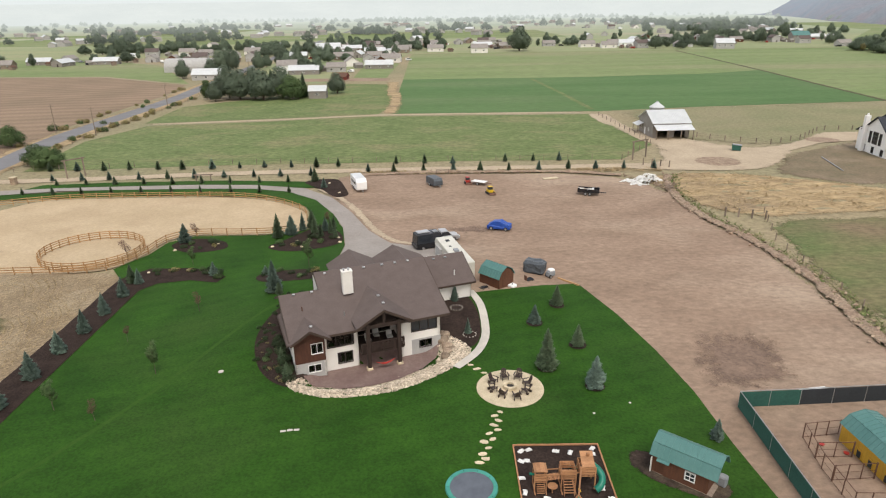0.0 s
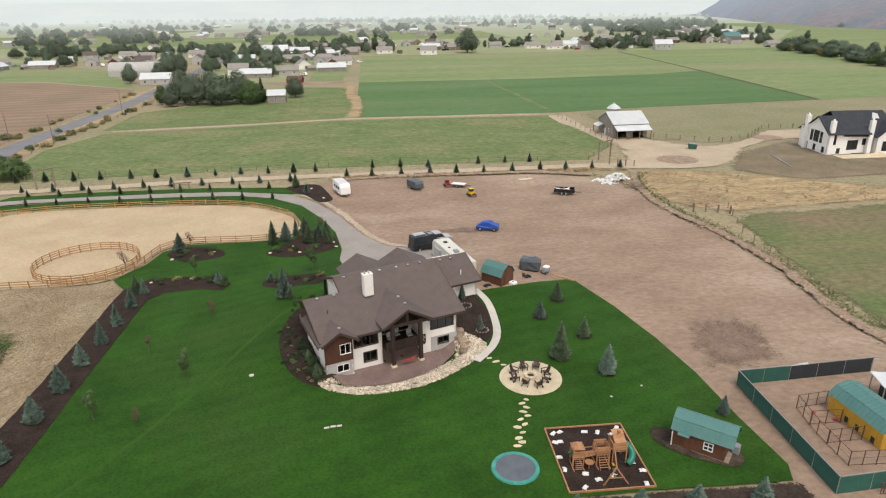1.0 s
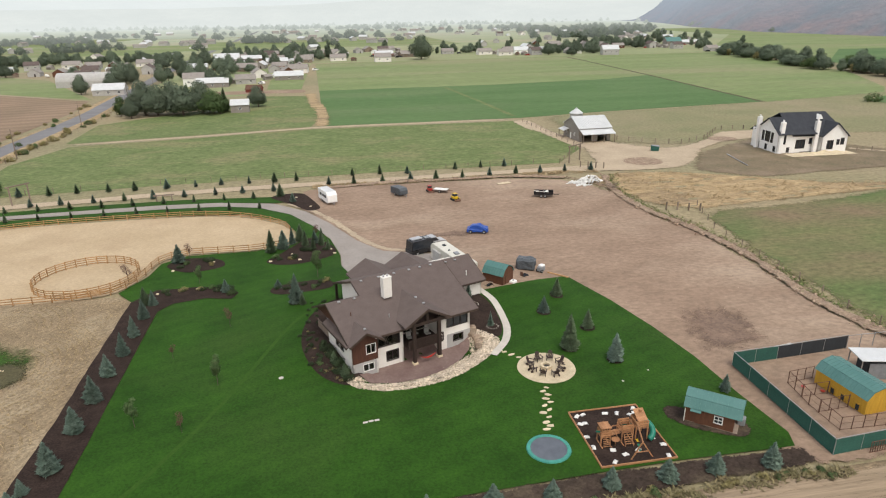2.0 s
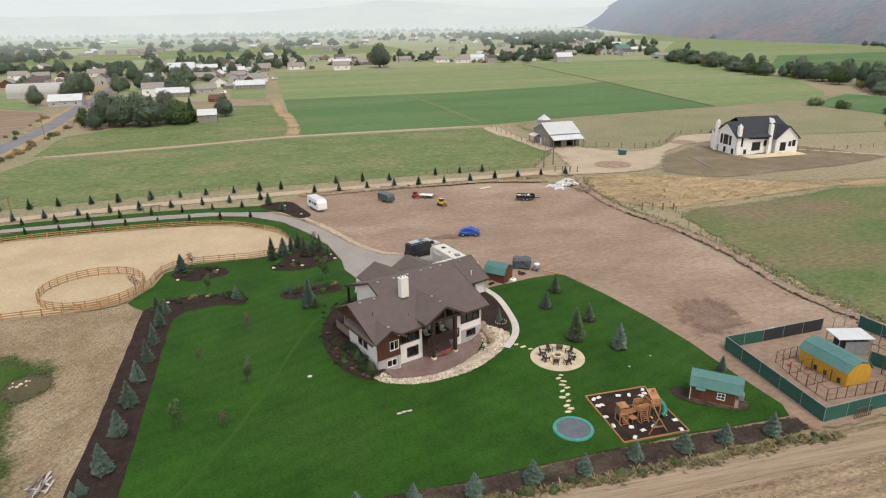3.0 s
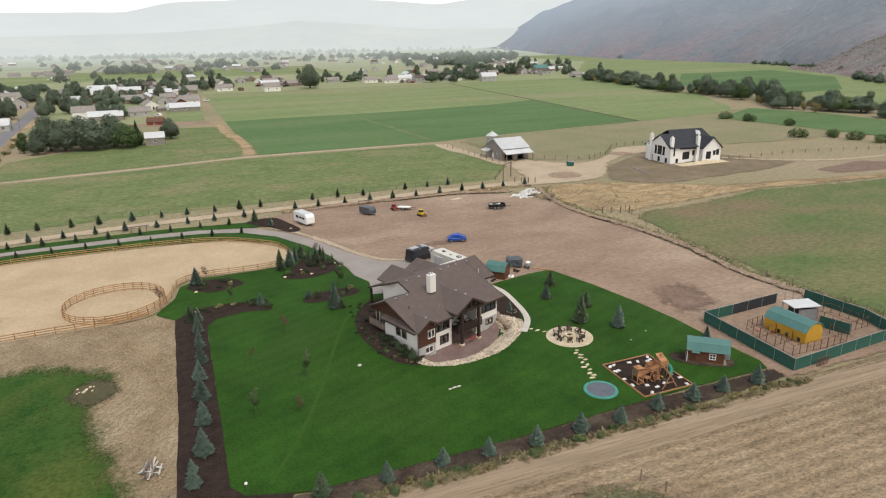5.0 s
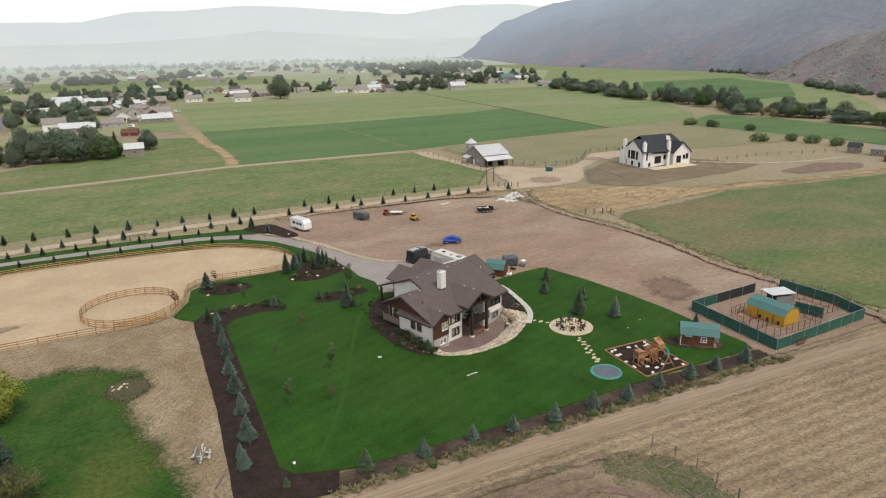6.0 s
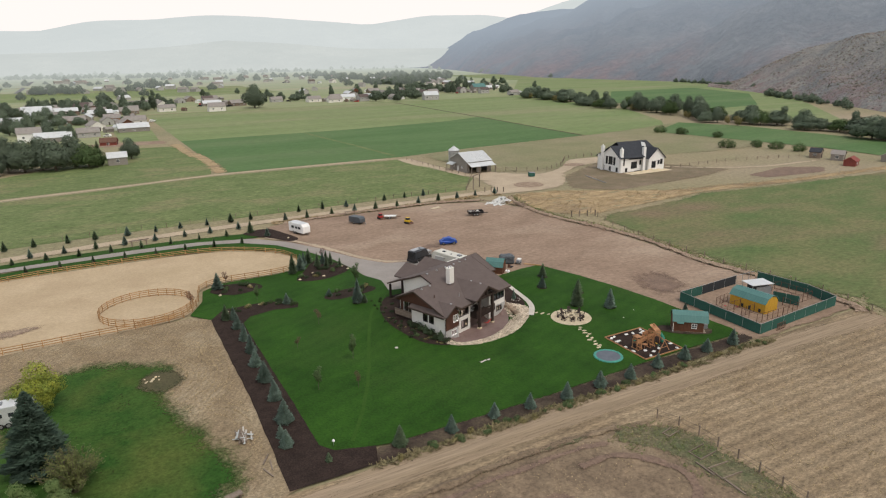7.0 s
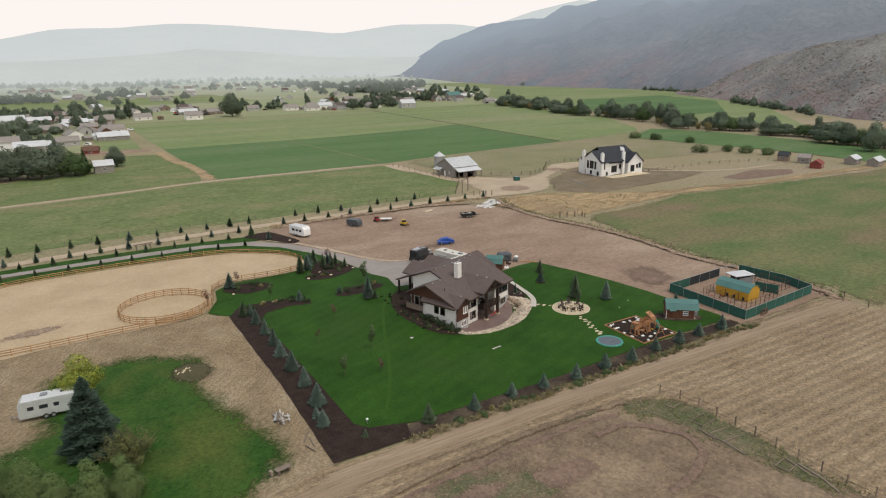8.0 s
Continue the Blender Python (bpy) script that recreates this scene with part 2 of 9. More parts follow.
M["leaf_dark"] = surface("dark_shrub_leaves", (0.032, 0.050, 0.024), (0.048, 0.066, 0.032), 0.8, 0.2, 0.35, 0.8, 0.0, vary=0.3, island=0.22, spec=0.1)
M["needles_d"] = surface("dense_blue_spruce_needles", (0.066, 0.095, 0.068), (0.045, 0.072, 0.05), 0.8, 0.15, 0.35, 0.85, 0.0, island=0.2, spec=0.05)
M["barn_red"] = surface("faded_red_boards", (0.24, 0.06, 0.045), (0.18, 0.05, 0.04), 0.9, 0.1, 0.25, 0.8, 0.3, 0.005)
M["leaf_red"] = surface("maroon_leaves", (0.10, 0.05, 0.045), (0.14, 0.075, 0.06), 0.8, 0.2, 0.3, 0.75, 0.0, island=0.22, spec=0.1)
M["bark"] = surface("grey_brown_bark", (0.10, 0.075, 0.055), (0.14, 0.11, 0.085), 0.4, 0.06, 0.35, 0.95, 0.6, 0.02)
M["rail"] = surface("tan_fence_wood", (0.42, 0.25, 0.115), (0.32, 0.185, 0.085), 0.8, 0.08, 0.25, 0.85, 0.4, 0.006, vary=0.2)
M["old_wood"] = surface("weathered_grey_wood", (0.24, 0.19, 0.15), (0.17, 0.13, 0.10), 0.8, 0.08, 0.3, 0.9, 0.5, 0.008, vary=0.25)
M["cedar"] = surface("orange_cedar_wood", (0.40, 0.205, 0.098), (0.31, 0.15, 0.07), 0.7, 0.07, 0.3, 0.7, 0.3, 0.005, vary=0.22)
M["teal_metal"] = surface("green_metal_roofing", (0.072, 0.17, 0.155), (0.09, 0.195, 0.178), 2.0, 0.2, 0.08, 0.5, 0.1, 0.003)
M["brown_wall"] = surface("red_brown_panel", (0.13, 0.055, 0.03), (0.10, 0.043, 0.025), 0.8, 0.08, 0.25, 0.8, 0.4, 0.006, stretch=(4, 4, 0.6))
M["yellow_wall"] = surface("yellow_ochre_panel", (0.55, 0.32, 0.035), (0.47, 0.265, 0.03), 0.9, 0.1, 0.15, 0.75, 0.3, 0.005, stretch=(4, 4, 0.6))
M["green_mesh"] = surface("green_privacy_screen", (0.03, 0.105, 0.08), (0.025, 0.085, 0.068), 1.2, 0.06, 0.2, 0.85, 0.2, 0.004)
M["black_mesh"] = surface("dark_grey_privacy_screen", (0.035, 0.04, 0.045), (0.028, 0.032, 0.036), 1.2, 0.06, 0.2, 0.85, 0.2, 0.004)
M["steel"] = surface("galvanised_steel", (0.42, 0.42, 0.42), (0.34, 0.34, 0.34), 0.5, 0.05, 0.15, 0.45, 0.1, 0.002, metal=0.7)
M["rust"] = surface("rusty_steel", (0.1, 0.05, 0.035), (0.14, 0.075, 0.05), 0.4, 0.05, 0.3, 0.8, 0.2, 0.003)
M["white_paint"] = surface("white_paint", (0.8, 0.79, 0.77), (0.76, 0.75, 0.72), 1.0, 0.08, 0.08, 0.5, 0.1, 0.002)
M["white_roof"] = surface("white_metal_roof", (0.56, 0.57, 0.57), (0.49, 0.5, 0.5), 2.5, 0.3, 0.1, 0.5, 0.1, 0.004)
M["barn_grey"] = surface("grey_barn_cladding", (0.23, 0.205, 0.185), (0.27, 0.245, 0.22), 1.5, 0.15, 0.12, 0.8, 0.2, 0.006)
M["black_roof"] = surface("charcoal_shingles", (0.032, 0.035, 0.042), (0.042, 0.045, 0.052), 1.5, 0.2, 0.2, 0.9, 0.5, 0.01)
M["black_paint"] = surface("black_car_paint", (0.012, 0.012, 0.014), (0.018, 0.018, 0.02), 1.0, 0.1, 0.1, 0.25, 0.0, spec=0.5)
M["red_paint"] = surface("red_paint", (0.36, 0.032, 0.024), (0.3, 0.028, 0.02), 0.5, 0.1, 0.1, 0.45, 0.0)
M["yellow_paint"] = surface("yellow_machine_paint", (0.62, 0.40, 0.02), (0.55, 0.35, 0.02), 0.5, 0.1, 0.1, 0.45, 0.0)
M["tyre"] = surface("black_rubber", (0.018, 0.018, 0.018), (0.025, 0.024, 0.023), 0.4, 0.05, 0.2, 0.85, 0.3, 0.004)
M["tarp"] = surface("blue_tarpaulin", (0.015, 0.055, 0.26), (0.022, 0.08, 0.36), 0.5, 0.1, 0.25, 0.45, 0.5, 0.03)
M["dark_tarp"] = surface("slate_tarpaulin", (0.06, 0.07, 0.08), (0.085, 0.095, 0.105), 0.5, 0.1, 0.25, 0.5, 0.7, 0.04)
M["teal_pad"] = surface("teal_vinyl_pad", (0.055, 0.26, 0.205), (0.045, 0.215, 0.17), 0.6, 0.08, 0.1, 0.5, 0.2, 0.004, vary=0.15)
M["tramp_mat"] = surface("grey_woven_mat", (0.115, 0.125, 0.145), (0.085, 0.094, 0.112), 1.2, 0.05, 0.1, 0.5, 0.2, 0.003)
M["green_plastic"] = surface("green_slide_plastic", (0.015, 0.17, 0.115), (0.013, 0.15, 0.10), 0.6, 0.1, 0.08, 0.35, 0.0)
M["dark_chair"] = surface("dark_brown_plastic_wood", (0.042, 0.028, 0.024), (0.055, 0.038, 0.032), 0.5, 0.06, 0.15, 0.6, 0.1, 0.003)
M["grey_plastic"] = surface("grey_plastic", (0.25, 0.26, 0.27), (0.2, 0.21, 0.22), 0.5, 0.06, 0.1, 0.5, 0.0)
M["plastic_film"] = surface("white_sheeting", (0.72, 0.71, 0.68), (0.6, 0.59, 0.56), 0.6, 0.1, 0.15, 0.5, 0.6, 0.04)
M["ash"] = surface("dark_ash", (0.03, 0.028, 0.026), (0.05, 0.045, 0.04), 0.3, 0.05, 0.3, 0.95, 0.5, 0.01)
M["corral"] = surface("churned_corral_earth", (0.208, 0.15, 0.097), (0.14, 0.102, 0.067), 3.5, 0.4, 0.4, 0.95, 0.8, 0.08, c=(0.25, 0.188, 0.122), feather=1.5)
M["weeds"] = surface("dull_patchy_weeds", (0.085, 0.098, 0.045), (0.135, 0.115, 0.066), 1.4, 0.3, 0.5, 0.95, 0.9, 0.1, c=(0.17, 0.135, 0.082), feather=1.2)
M["plot"] = surface("weedy_graded_earth", (0.185, 0.138, 0.088), (0.14, 0.115, 0.067), 5, 0.6, 0.3, 0.95, 0.6, 0.06, c=(0.225, 0.17, 0.115), feather=2.5)
M["hollow"] = surface("olive_hollow_weeds", (0.06, 0.058, 0.026), (0.085, 0.072, 0.036), 1.5, 0.3, 0.4, 0.95, 0.7, 0.06, feather=1.5, soft=0.25)
M["packed"] = surface("packed_field_track", (0.275, 0.205, 0.135), (0.25, 0.186, 0.12), 2.5, 0.3, 0.25, 0.95, 0.5, 0.04, c=(0.31, 0.235, 0.16), feather=1.2, stretch=(0.05, 1, 1))
M["cream"] = surface("cream_trailer_skin", (0.58, 0.56, 0.49), (0.52, 0.5, 0.44), 1.4, 0.1, 0.1, 0.5, 0.1, 0.002)
M["caravan"] = surface("weathered_caravan_skin", (0.46, 0.48, 0.46), (0.39, 0.41, 0.39), 1.4, 0.1, 0.15, 0.5, 0.1, 0.002)
M["silver"] = surface("silver_car_paint", (0.42, 0.42, 0.43), (0.38, 0.38, 0.39), 1.0, 0.1, 0.05, 0.3, 0.0, metal=0.4, spec=0.5)
M["pale_plain"] = surface("hazed_valley_plain", (0.27, 0.275, 0.17), (0.2, 0.235, 0.13), 150, 8.0, 0.12, 0.95, 0.2, 0.05, c=(0.16, 0.2, 0.11), stretch=(0.3, 1, 1))
M["tuft"] = surface("dry_straw_tufts", (0.40, 0.305, 0.18), (0.31, 0.235, 0.135), 6, 0.5, 0.2, 0.95, 0.0, island=0.25, spec=0.05)
M["tuft_o"] = surface("olive_straw_weeds", (0.20, 0.163, 0.09), (0.135, 0.12, 0.062), 3, 0.5, 0.25, 0.95, 0.0, island=0.35, spec=0.05)
M["tuft_g"] = surface("green_weed_tufts", (0.12, 0.15, 0.055), (0.19, 0.175, 0.085), 4, 0.5, 0.3, 0.95, 0.0, island=0.3, spec=0.05)


# ---- shape helpers ----
from mathutils.geometry import tessellate_polygon

def part(name, bm, material, parent=None, label="", smooth=False):
    me = bpy.data.meshes.new(name)
    bm.normal_update()
    bm.to_mesh(me)
    bm.free()
    me.materials.append(material)
    if smooth:
        for p in me.polygons:
            p.use_smooth = True
    ob = new(name, me)
    if parent:
        ob.parent = parent
    if label:
        ob["label"] = label
    return ob


def share(name, mesh, m, parent=None):
    ob = new(name, mesh)
    ob.matrix_basis = m
    if parent:
        ob.parent = parent
    return ob


def thing(name, label, category, m=None, group="", kind=""):
    ob = new(name)
    if m is not None:
        ob.matrix_basis = m
    return tagged(ob, label, category, group, kind)


def box(bm, c, s, rz=0.0, bevel=0.0, m=None):
    r = bmesh.ops.create_cube(bm, size=1.0)
    vs = r["verts"]
    t = Matrix.Translation(c) @ Matrix.Rotation(radians(rz), 4, "Z") @ Matrix.Diagonal((*s, 1))
    if m is not None:
        t = m @ t
    bmesh.ops.transform(bm, matrix=t, verts=vs)
    if bevel:
        es = list({e for v in vs for e in v.link_edges})
        bmesh.ops.bevel(bm, geom=es, offset=bevel, segments=1, affect="EDGES", profile=0.5)
    return bm


def boxes(*args):
    bm = bmesh.new()
    for a in args:
        box(bm, *a) if isinstance(a, tuple) else None
    return bm


def tube(bm, p0, p1, r0, r1=None, seg=8):
    r1 = r0 if r1 is None else r1
    p0, p1 = Vector(p0), Vector(p1)
    d = p1 - p0
    q = d.to_track_quat("Z", "Y").to_matrix()
    a, b = [], []
    for i in range(seg):
        w = 2 * math.pi * i / seg
        o = Vector((math.cos(w), math.sin(w), 0))
        a.append(bm.verts.new(p0 + q @ (o * r0)))
        b.append(bm.verts.new(p1 + q @ (o * r1)))
    for i in range(seg):
        j = (i + 1) % seg
        bm.faces.new((a[i], a[j], b[j], b[i]))
    bm.faces.new(a[::-1])
    bm.faces.new(b)
    return bm


def slab(bm, pts, thick):
    """A sheet through the 3D points of its top, thickened straight down."""
    top = [bm.verts.new(p) for p in pts]
    low = [bm.verts.new((p[0], p[1], p[2] - thick)) for p in pts]
    n = len(pts)
    f = bm.faces.new(top)
    bm.faces.new(low[::-1])
    for i in range(n):
        j = (i + 1) % n
        bm.faces.new((top[j], top[i], low[i], low[j]))
    f.normal_update()
    if f.normal.z < 0:
        bmesh.ops.reverse_faces(bm, faces=list(bm.faces))
    return bm


def prism(bm, outline, y0, y1, m=None):
    """An outline in x, z pushed along y."""
    a = [bm.verts.new((x, y0, z)) for x, z in outline]
    b = [bm.verts.new((x, y1, z)) for x, z in outline]
    n = len(outline)
    fs = [bm.faces.new(a), bm.faces.new(b[::-1])]
    for i in range(n):
        j = (i + 1) % n
        fs.append(bm.faces.new((a[j], a[i], b[i], b[j])))
    bmesh.ops.recalc_face_normals(bm, faces=fs)
    if m is not None:
        bmesh.ops.transform(bm, matrix=m, verts=a + b)
    return bm


def smooth01(x):
    x = min(1.0, max(0.0, x))
    return x * x * (3 - 2 * x)


# ---- lie of the land ----
HOUSE_O, HOUSE_TURN = (-15.8, 58.0), 21.0
HC, HS = math.cos(radians(HOUSE_TURN)), math.sin(radians(HOUSE_TURN))


def to_house(x, y):
    dx, dy = x - HOUSE_O[0], y - HOUSE_O[1]
    return dx * HC + dy * HS, -dx * HS + dy * HC


def from_house(u, v):
    return HOUSE_O[0] + u * HC - v * HS, HOUSE_O[1] + u * HS + v * HC


PIT = [(-16.2, 56.4), (-14.0, 54.9), (-9.6, 54.6), (-5.2, 55.6), (-0.9, 58.6), (1.2, 62.2), (-0.4, 64.6), (-3, 66), (-8, 64), (-14.5, 61)]


def inside(poly, x, y):
    r, n = False, len(poly)
    for i in range(n):
        (x0, y0), (x1, y1) = poly[i], poly[(i + 1) % n]
        if (y0 > y) != (y1 > y) and x < (x1 - x0) * (y - y0) / (y1 - y0) + x0:
            r = not r
    return r


def rim_distance(poly, x, y):
    best, n = 1e9, len(poly)
    for i in range(n):
        (x0, y0), (x1, y1) = poly[i], poly[(i + 1) % n]
        dx, dy = x1 - x0, y1 - y0
        k = ((x - x0) * dx + (y - y0) * dy) / max(1e-9, dx * dx + dy * dy)
        k = min(1.0, max(0.0, k))
        best = min(best, math.hypot(x - x0 - k * dx, y - y0 - k * dy))
    return best


def land(x, y):
    """Height of the ground: level, with a low mound round the house and the sunken patio."""
    if not (-50 < x < 32 and 40 < y < 118):
        return 0.0
    u, v = to_house(x, y)
    r = math.hypot(x + 7, y - 73)
    h = 0.9 * smooth01((v + 0.5) / 7.5) * smooth01((27 - r) / 14)
    if inside(PIT, x, y):
        d = rim_distance(PIT, x, y)
        h = h * (1 - smooth01(d / 2.0)) - 0.95 * smooth01(d / 1.9)
    return h


SHEETS = [0]


def sheet(name, outline, material, level, label="", category="", cell=4.0, wobble=0.0, feather=0.0, kind="structure", seed=3, raise_by=None):
    """A ground cover: an outline cut into cells and laid on the land; level: its place in the stack of covers."""
    pts = []
    n = len(outline)
    for i in range(n):
        (x0, y0), (x1, y1) = outline[i], outline[(i + 1) % n]
        k = max(1, int(math.hypot(x1 - x0, y1 - y0) / max(1.0, cell * 0.6))) if wobble else 1
        for j in range(k):
            x, y = x0 + (x1 - x0) * j / k, y0 + (y1 - y0) * j / k
            if wobble:
                q = noise.noise_vector(Vector((x * 0.22 / max(0.6, wobble), y * 0.22 / max(0.6, wobble), seed)))
                x, y = x + q.x * wobble, y + q.y * wobble
            pts.append((x, y))
    bm = bmesh.new()
    flat = [bm.verts.new((x, y, 0)) for x, y in pts]
    for t in tessellate_polygon([[Vector((x, y, 0)) for x, y in pts]]):
        if len(set(t)) == 3:
            bm.faces.new([flat[i] for i in t])
    xs, ys = [p[0] for p in pts], [p[1] for p in pts]
    for axis, lo, hi in ((0, min(xs), max(xs)), (1, min(ys), max(ys))):
        q = math.ceil(lo / cell) * cell
        while q < hi:
            co, no = [0, 0, 0], [0, 0, 0]
            co[axis], no[axis] = q, 1
            bmesh.ops.bisect_plane(bm, geom=list(bm.verts) + list(bm.edges) + list(bm.faces), plane_co=co, plane_no=no)
            q += cell
    SHEETS[0] += 1
    lay = bm.verts.layers.float.new("rim")
    for v in bm.verts:
        v[lay] = min(1.0, rim_distance(pts, v.co.x, v.co.y) / feather) if feather else 1.5
    for v in bm.verts:
        v.co.z = land(v.co.x, v.co.y) + 0.02 * level + 0.0006 * SHEETS[0] + (raise_by(v.co.x, v.co.y) * min(1.0, v[lay]) if raise_by else 0.0)
    bm.normal_update()
    for f in bm.faces:
        if f.normal.z < 0:
            f.normal_flip()
    return tagged(part(name, bm, material), label, category, kind=kind)


def stadium(cx, cy, rx, ry, n=40):
    return [(cx + rx * math.cos(2 * math.pi * i / n), cy + ry * math.sin(2 * math.pi * i / n)) for i in range(n)]


def rounded(pts, steps=6):
    """A closed smooth curve through the points."""
    out, n = [], len(pts)
    for i in range(n):
        p0, p1, p2, p3 = (Vector((*pts[(i + k) % n], 0)) for k in (-1, 0, 1, 2))
        for j in range(steps):
            t = j / steps
            q = 0.5 * (2 * p1 + (p2 - p0) * t + (2 * p0 - 5 * p1 + 4 * p2 - p3) * t * t + (3 * p1 - p0 - 3 * p2 + p3) * t ** 3)
            out.append((q.x, q.y))
    return out


def along(pts, steps=6):
    """An open smooth curve through the points."""
    out, n = [], len(pts)
    for i in range(n - 1):
        p0, p1, p2, p3 = (Vector((*pts[min(n - 1, max(0, i + k))], 0)) for k in (-1, 0, 1, 2))
        for j in range(steps):
            t = j / steps
            q = 0.5 * (2 * p1 + (p2 - p0) * t + (2 * p0 - 5 * p1 + 4 * p2 - p3) * t * t + (3 * p1 - p0 - 3 * p2 + p3) * t ** 3)
            out.append((q.x, q.y))
    return out + [tuple(pts[-1])]


def ribbon(pts, width):
    """The outline of a band of that width along a line."""
    left, right, n = [], [], len(pts)
    for i in range(n):
        a, b = Vector((*pts[max(0, i - 1)], 0)), Vector((*pts[min(n - 1, i + 1)], 0))
        d = (b - a).normalized() * (width / 2)
        x, y = pts[i]
        left.append((x - d.y, y + d.x))
        right.append((x + d.y, y - d.x))
    return left + right[::-1]


# ---- the ground ----
def build_ground():
    fine_x = [-50 + i for i in range(83)]
    fine_y = [40 + i for i in range(79)]
    far = [60, 90, 140, 220, 360, 600, 1000, 1800, 3000, 4700]
    xs = [-a for a in far[::-1] if a > 50] + fine_x + [a for a in far if a > 34]
    ys = [-1500, -700, -300, -100, -40, 0, 25] + fine_y + [130, 160, 220, 360, 600, 1000, 1800, 3000, 4700]
    bm = bmesh.new()
    grid = [[bm.verts.new((x, y, land(x, y) - 0.03)) for x in xs] for y in ys]
    for j in range(len(ys) - 1):
        for i in range(len(xs) - 1):
            bm.faces.new((grid[j][i], grid[j][i + 1], grid[j + 1][i + 1], grid[j + 1][i]))
    return tagged(part("ground", bm, M["ground"]), "dry tan and olive valley floor", "ground", kind="structure")


build_ground()
sheet("field_1", [(-103, 152), (-60, 156), (0, 157), (44, 156.5), (57, 174), (53, 229), (-33, 230), (-58, 223), (-101, 216), (-108, 190)], M["pasture"], 1, "green grazed pasture with worn patches", "field", 30)
sheet("field_2", [(-104, 222), (-58, 229), (-24, 236), (-20, 262), (-27, 334), (-50, 340), (-66, 300), (-106, 262)], M["pasture"], 1, "green pasture with drier rim", "field", 30)
sheet("field_3", [(-19, 236), (56, 235), (95, 242), (171, 250), (183, 381), (150, 366), (80, 357), (-22, 357), (-20, 262)], M["alfalfa"], 1, "dark green hay crop", "field", 40)
sheet("field_4", [(-22, 357), (80, 357), (150, 366), (183, 381), (193, 511), (200, 575), (66, 575), (-27, 562)], M["meadow"], 1, "light green cut meadow", "field", 40)
sheet("field_5", [(171, 250), (217, 234), (262, 282), (308, 360), (340, 500), (345, 570), (200, 575), (193, 511), (183, 381)], M["meadow"], 2, "light green meadow", "field", 40)
sheet("ditch", ribbon([(171, 250), (183, 381), (193, 511), (196, 560)], 2.2), M["hollow"], 3, "weedy ditch between two meadows", "ditch", 6, 0.5)
sheet("path", ribbon([(47, 352), (52, 290), (55, 240)], 2.2), M["pasture"], 3, "faint wheel track through the hay crop", "path", 4, 0.4)
sheet("field_6", [(-51, 372), (-32, 368), (-31, 471), (-55, 468)], M["meadow"], 2, "bright green small paddock", "field", 40)
sheet("field_13", [(-118, 340), (-60, 345), (-58, 420), (-36, 476), (-30, 566), (-128, 566)], M["meadow_far"], 1, "patchy grass among village yards", "field", 40)
sheet("paddock_earth", [(-80, 352), (-28, 350), (-28, 365), (-80, 371)], M["dirt"], 3, "bare brown earth of a paddock", "paddock", 4, 0.6, 2.0)
sheet("field_7", [(55, 110), (53, 95), (50, 78), (49.5, 60), (53, 36), (49, 26), (120, 10), (330, -40), (330, 84), (208, 104), (134, 110.5), (103, 114.5), (78, 109.5)], M["pasture2"], 2, "green pasture worn to bare earth", "field", 8, 1.2, 5.0)
sheet("field_8", [(60, 190), (72, 176), (92, 168), (112, 183), (138, 176), (200, 168), (240, 190), (262, 270), (183, 252), (120, 244), (60, 236)], M["olive"], 2, "olive dry grass paddock", "field", 12, 1.0, 4.0)
sheet("field_9", [(76, 146), (86, 160), (118, 180), (137, 160), (150, 136), (126, 131), (85, 128), (73, 140)], M["plot"], 2, "weedy olive-brown graded plot", "field", 5, 1.0, 4.0)
sheet("dry_verge", [(51, 142), (60, 143), (73, 138), (99, 122), (147, 114), (230, 110), (230, 103), (150, 108), (103, 113), (58, 108), (50, 112), (46, 124), (42, 138)], M["straw"], 3, "tall straw-coloured weeds along a ditch", "verge", 2.5, 0.8, 2.5, raise_by=lambda x, y: 0.35 * noise.noise((x * 0.4, y * 0.4, 1)))
sheet("plowed_plot", [(140, 126), (143, 118), (171, 114.5), (181, 122), (167, 131)], M["dark_dirt"], 3, "small tilled brown plot", "field", 4, 0.5, 2.0)
sheet("path", ribbon(along([(131, 155), (146, 142), (165, 134), (198, 133)], 5), 3.2), M["gravel"], 3, "pale track from the white house to the sheds", "path", 3, 0.4, 1.2)
sheet("field_10", [(-122, 160), (-118, 172), (-128, 212), (-129, 300), (-136, 345), (-205, 395), (-420, 420), (-420, 170)], M["plowed"], 1, "brown plowed field", "field", 40)
sheet("field_11", [(-136, 350), (-205, 400), (-420, 425), (-420, 620), (-300, 560), (-205, 480)], M["meadow"], 1, "green field beyond the plowed land", "field", 40)
sheet("lane", ribbon(along([(-118, 141), (-100, 142.5), (-76, 144.5), (-50, 147.5), (-25, 148.3), (10, 149), (30, 149.3), (52, 150)], 4), 4.6), M["gravel"], 4, "pale gravel farm lane", "lane", 3.0, 0.3, 0.8)
sheet("gravel_yard", rounded([(40, 147.5), (52, 154), (56, 172), (53, 195), (50, 226), (58, 226), (60, 198), (72, 178), (82, 168), (98, 176), (112, 188), (128, 186), (127, 178), (104, 172), (90, 162), (77, 146), (62, 143)], 5), M["gravel"], 5, "pale gravel yard and house drive", "yard", 4.0, 0.5, 1.2)
sheet("turning_island", stadium(66.5, 152.5, 5.8, 5.2), M["berm"], 6, "round weedy island in the gravel drive", "island", 1.5, 0.2, 0.8)
sheet("turning_island", stadium(105, 176.5, 5.0, 4.0), M["berm"], 6, "round weedy island in the gravel drive", "island", 1.5, 0.2, 0.8)
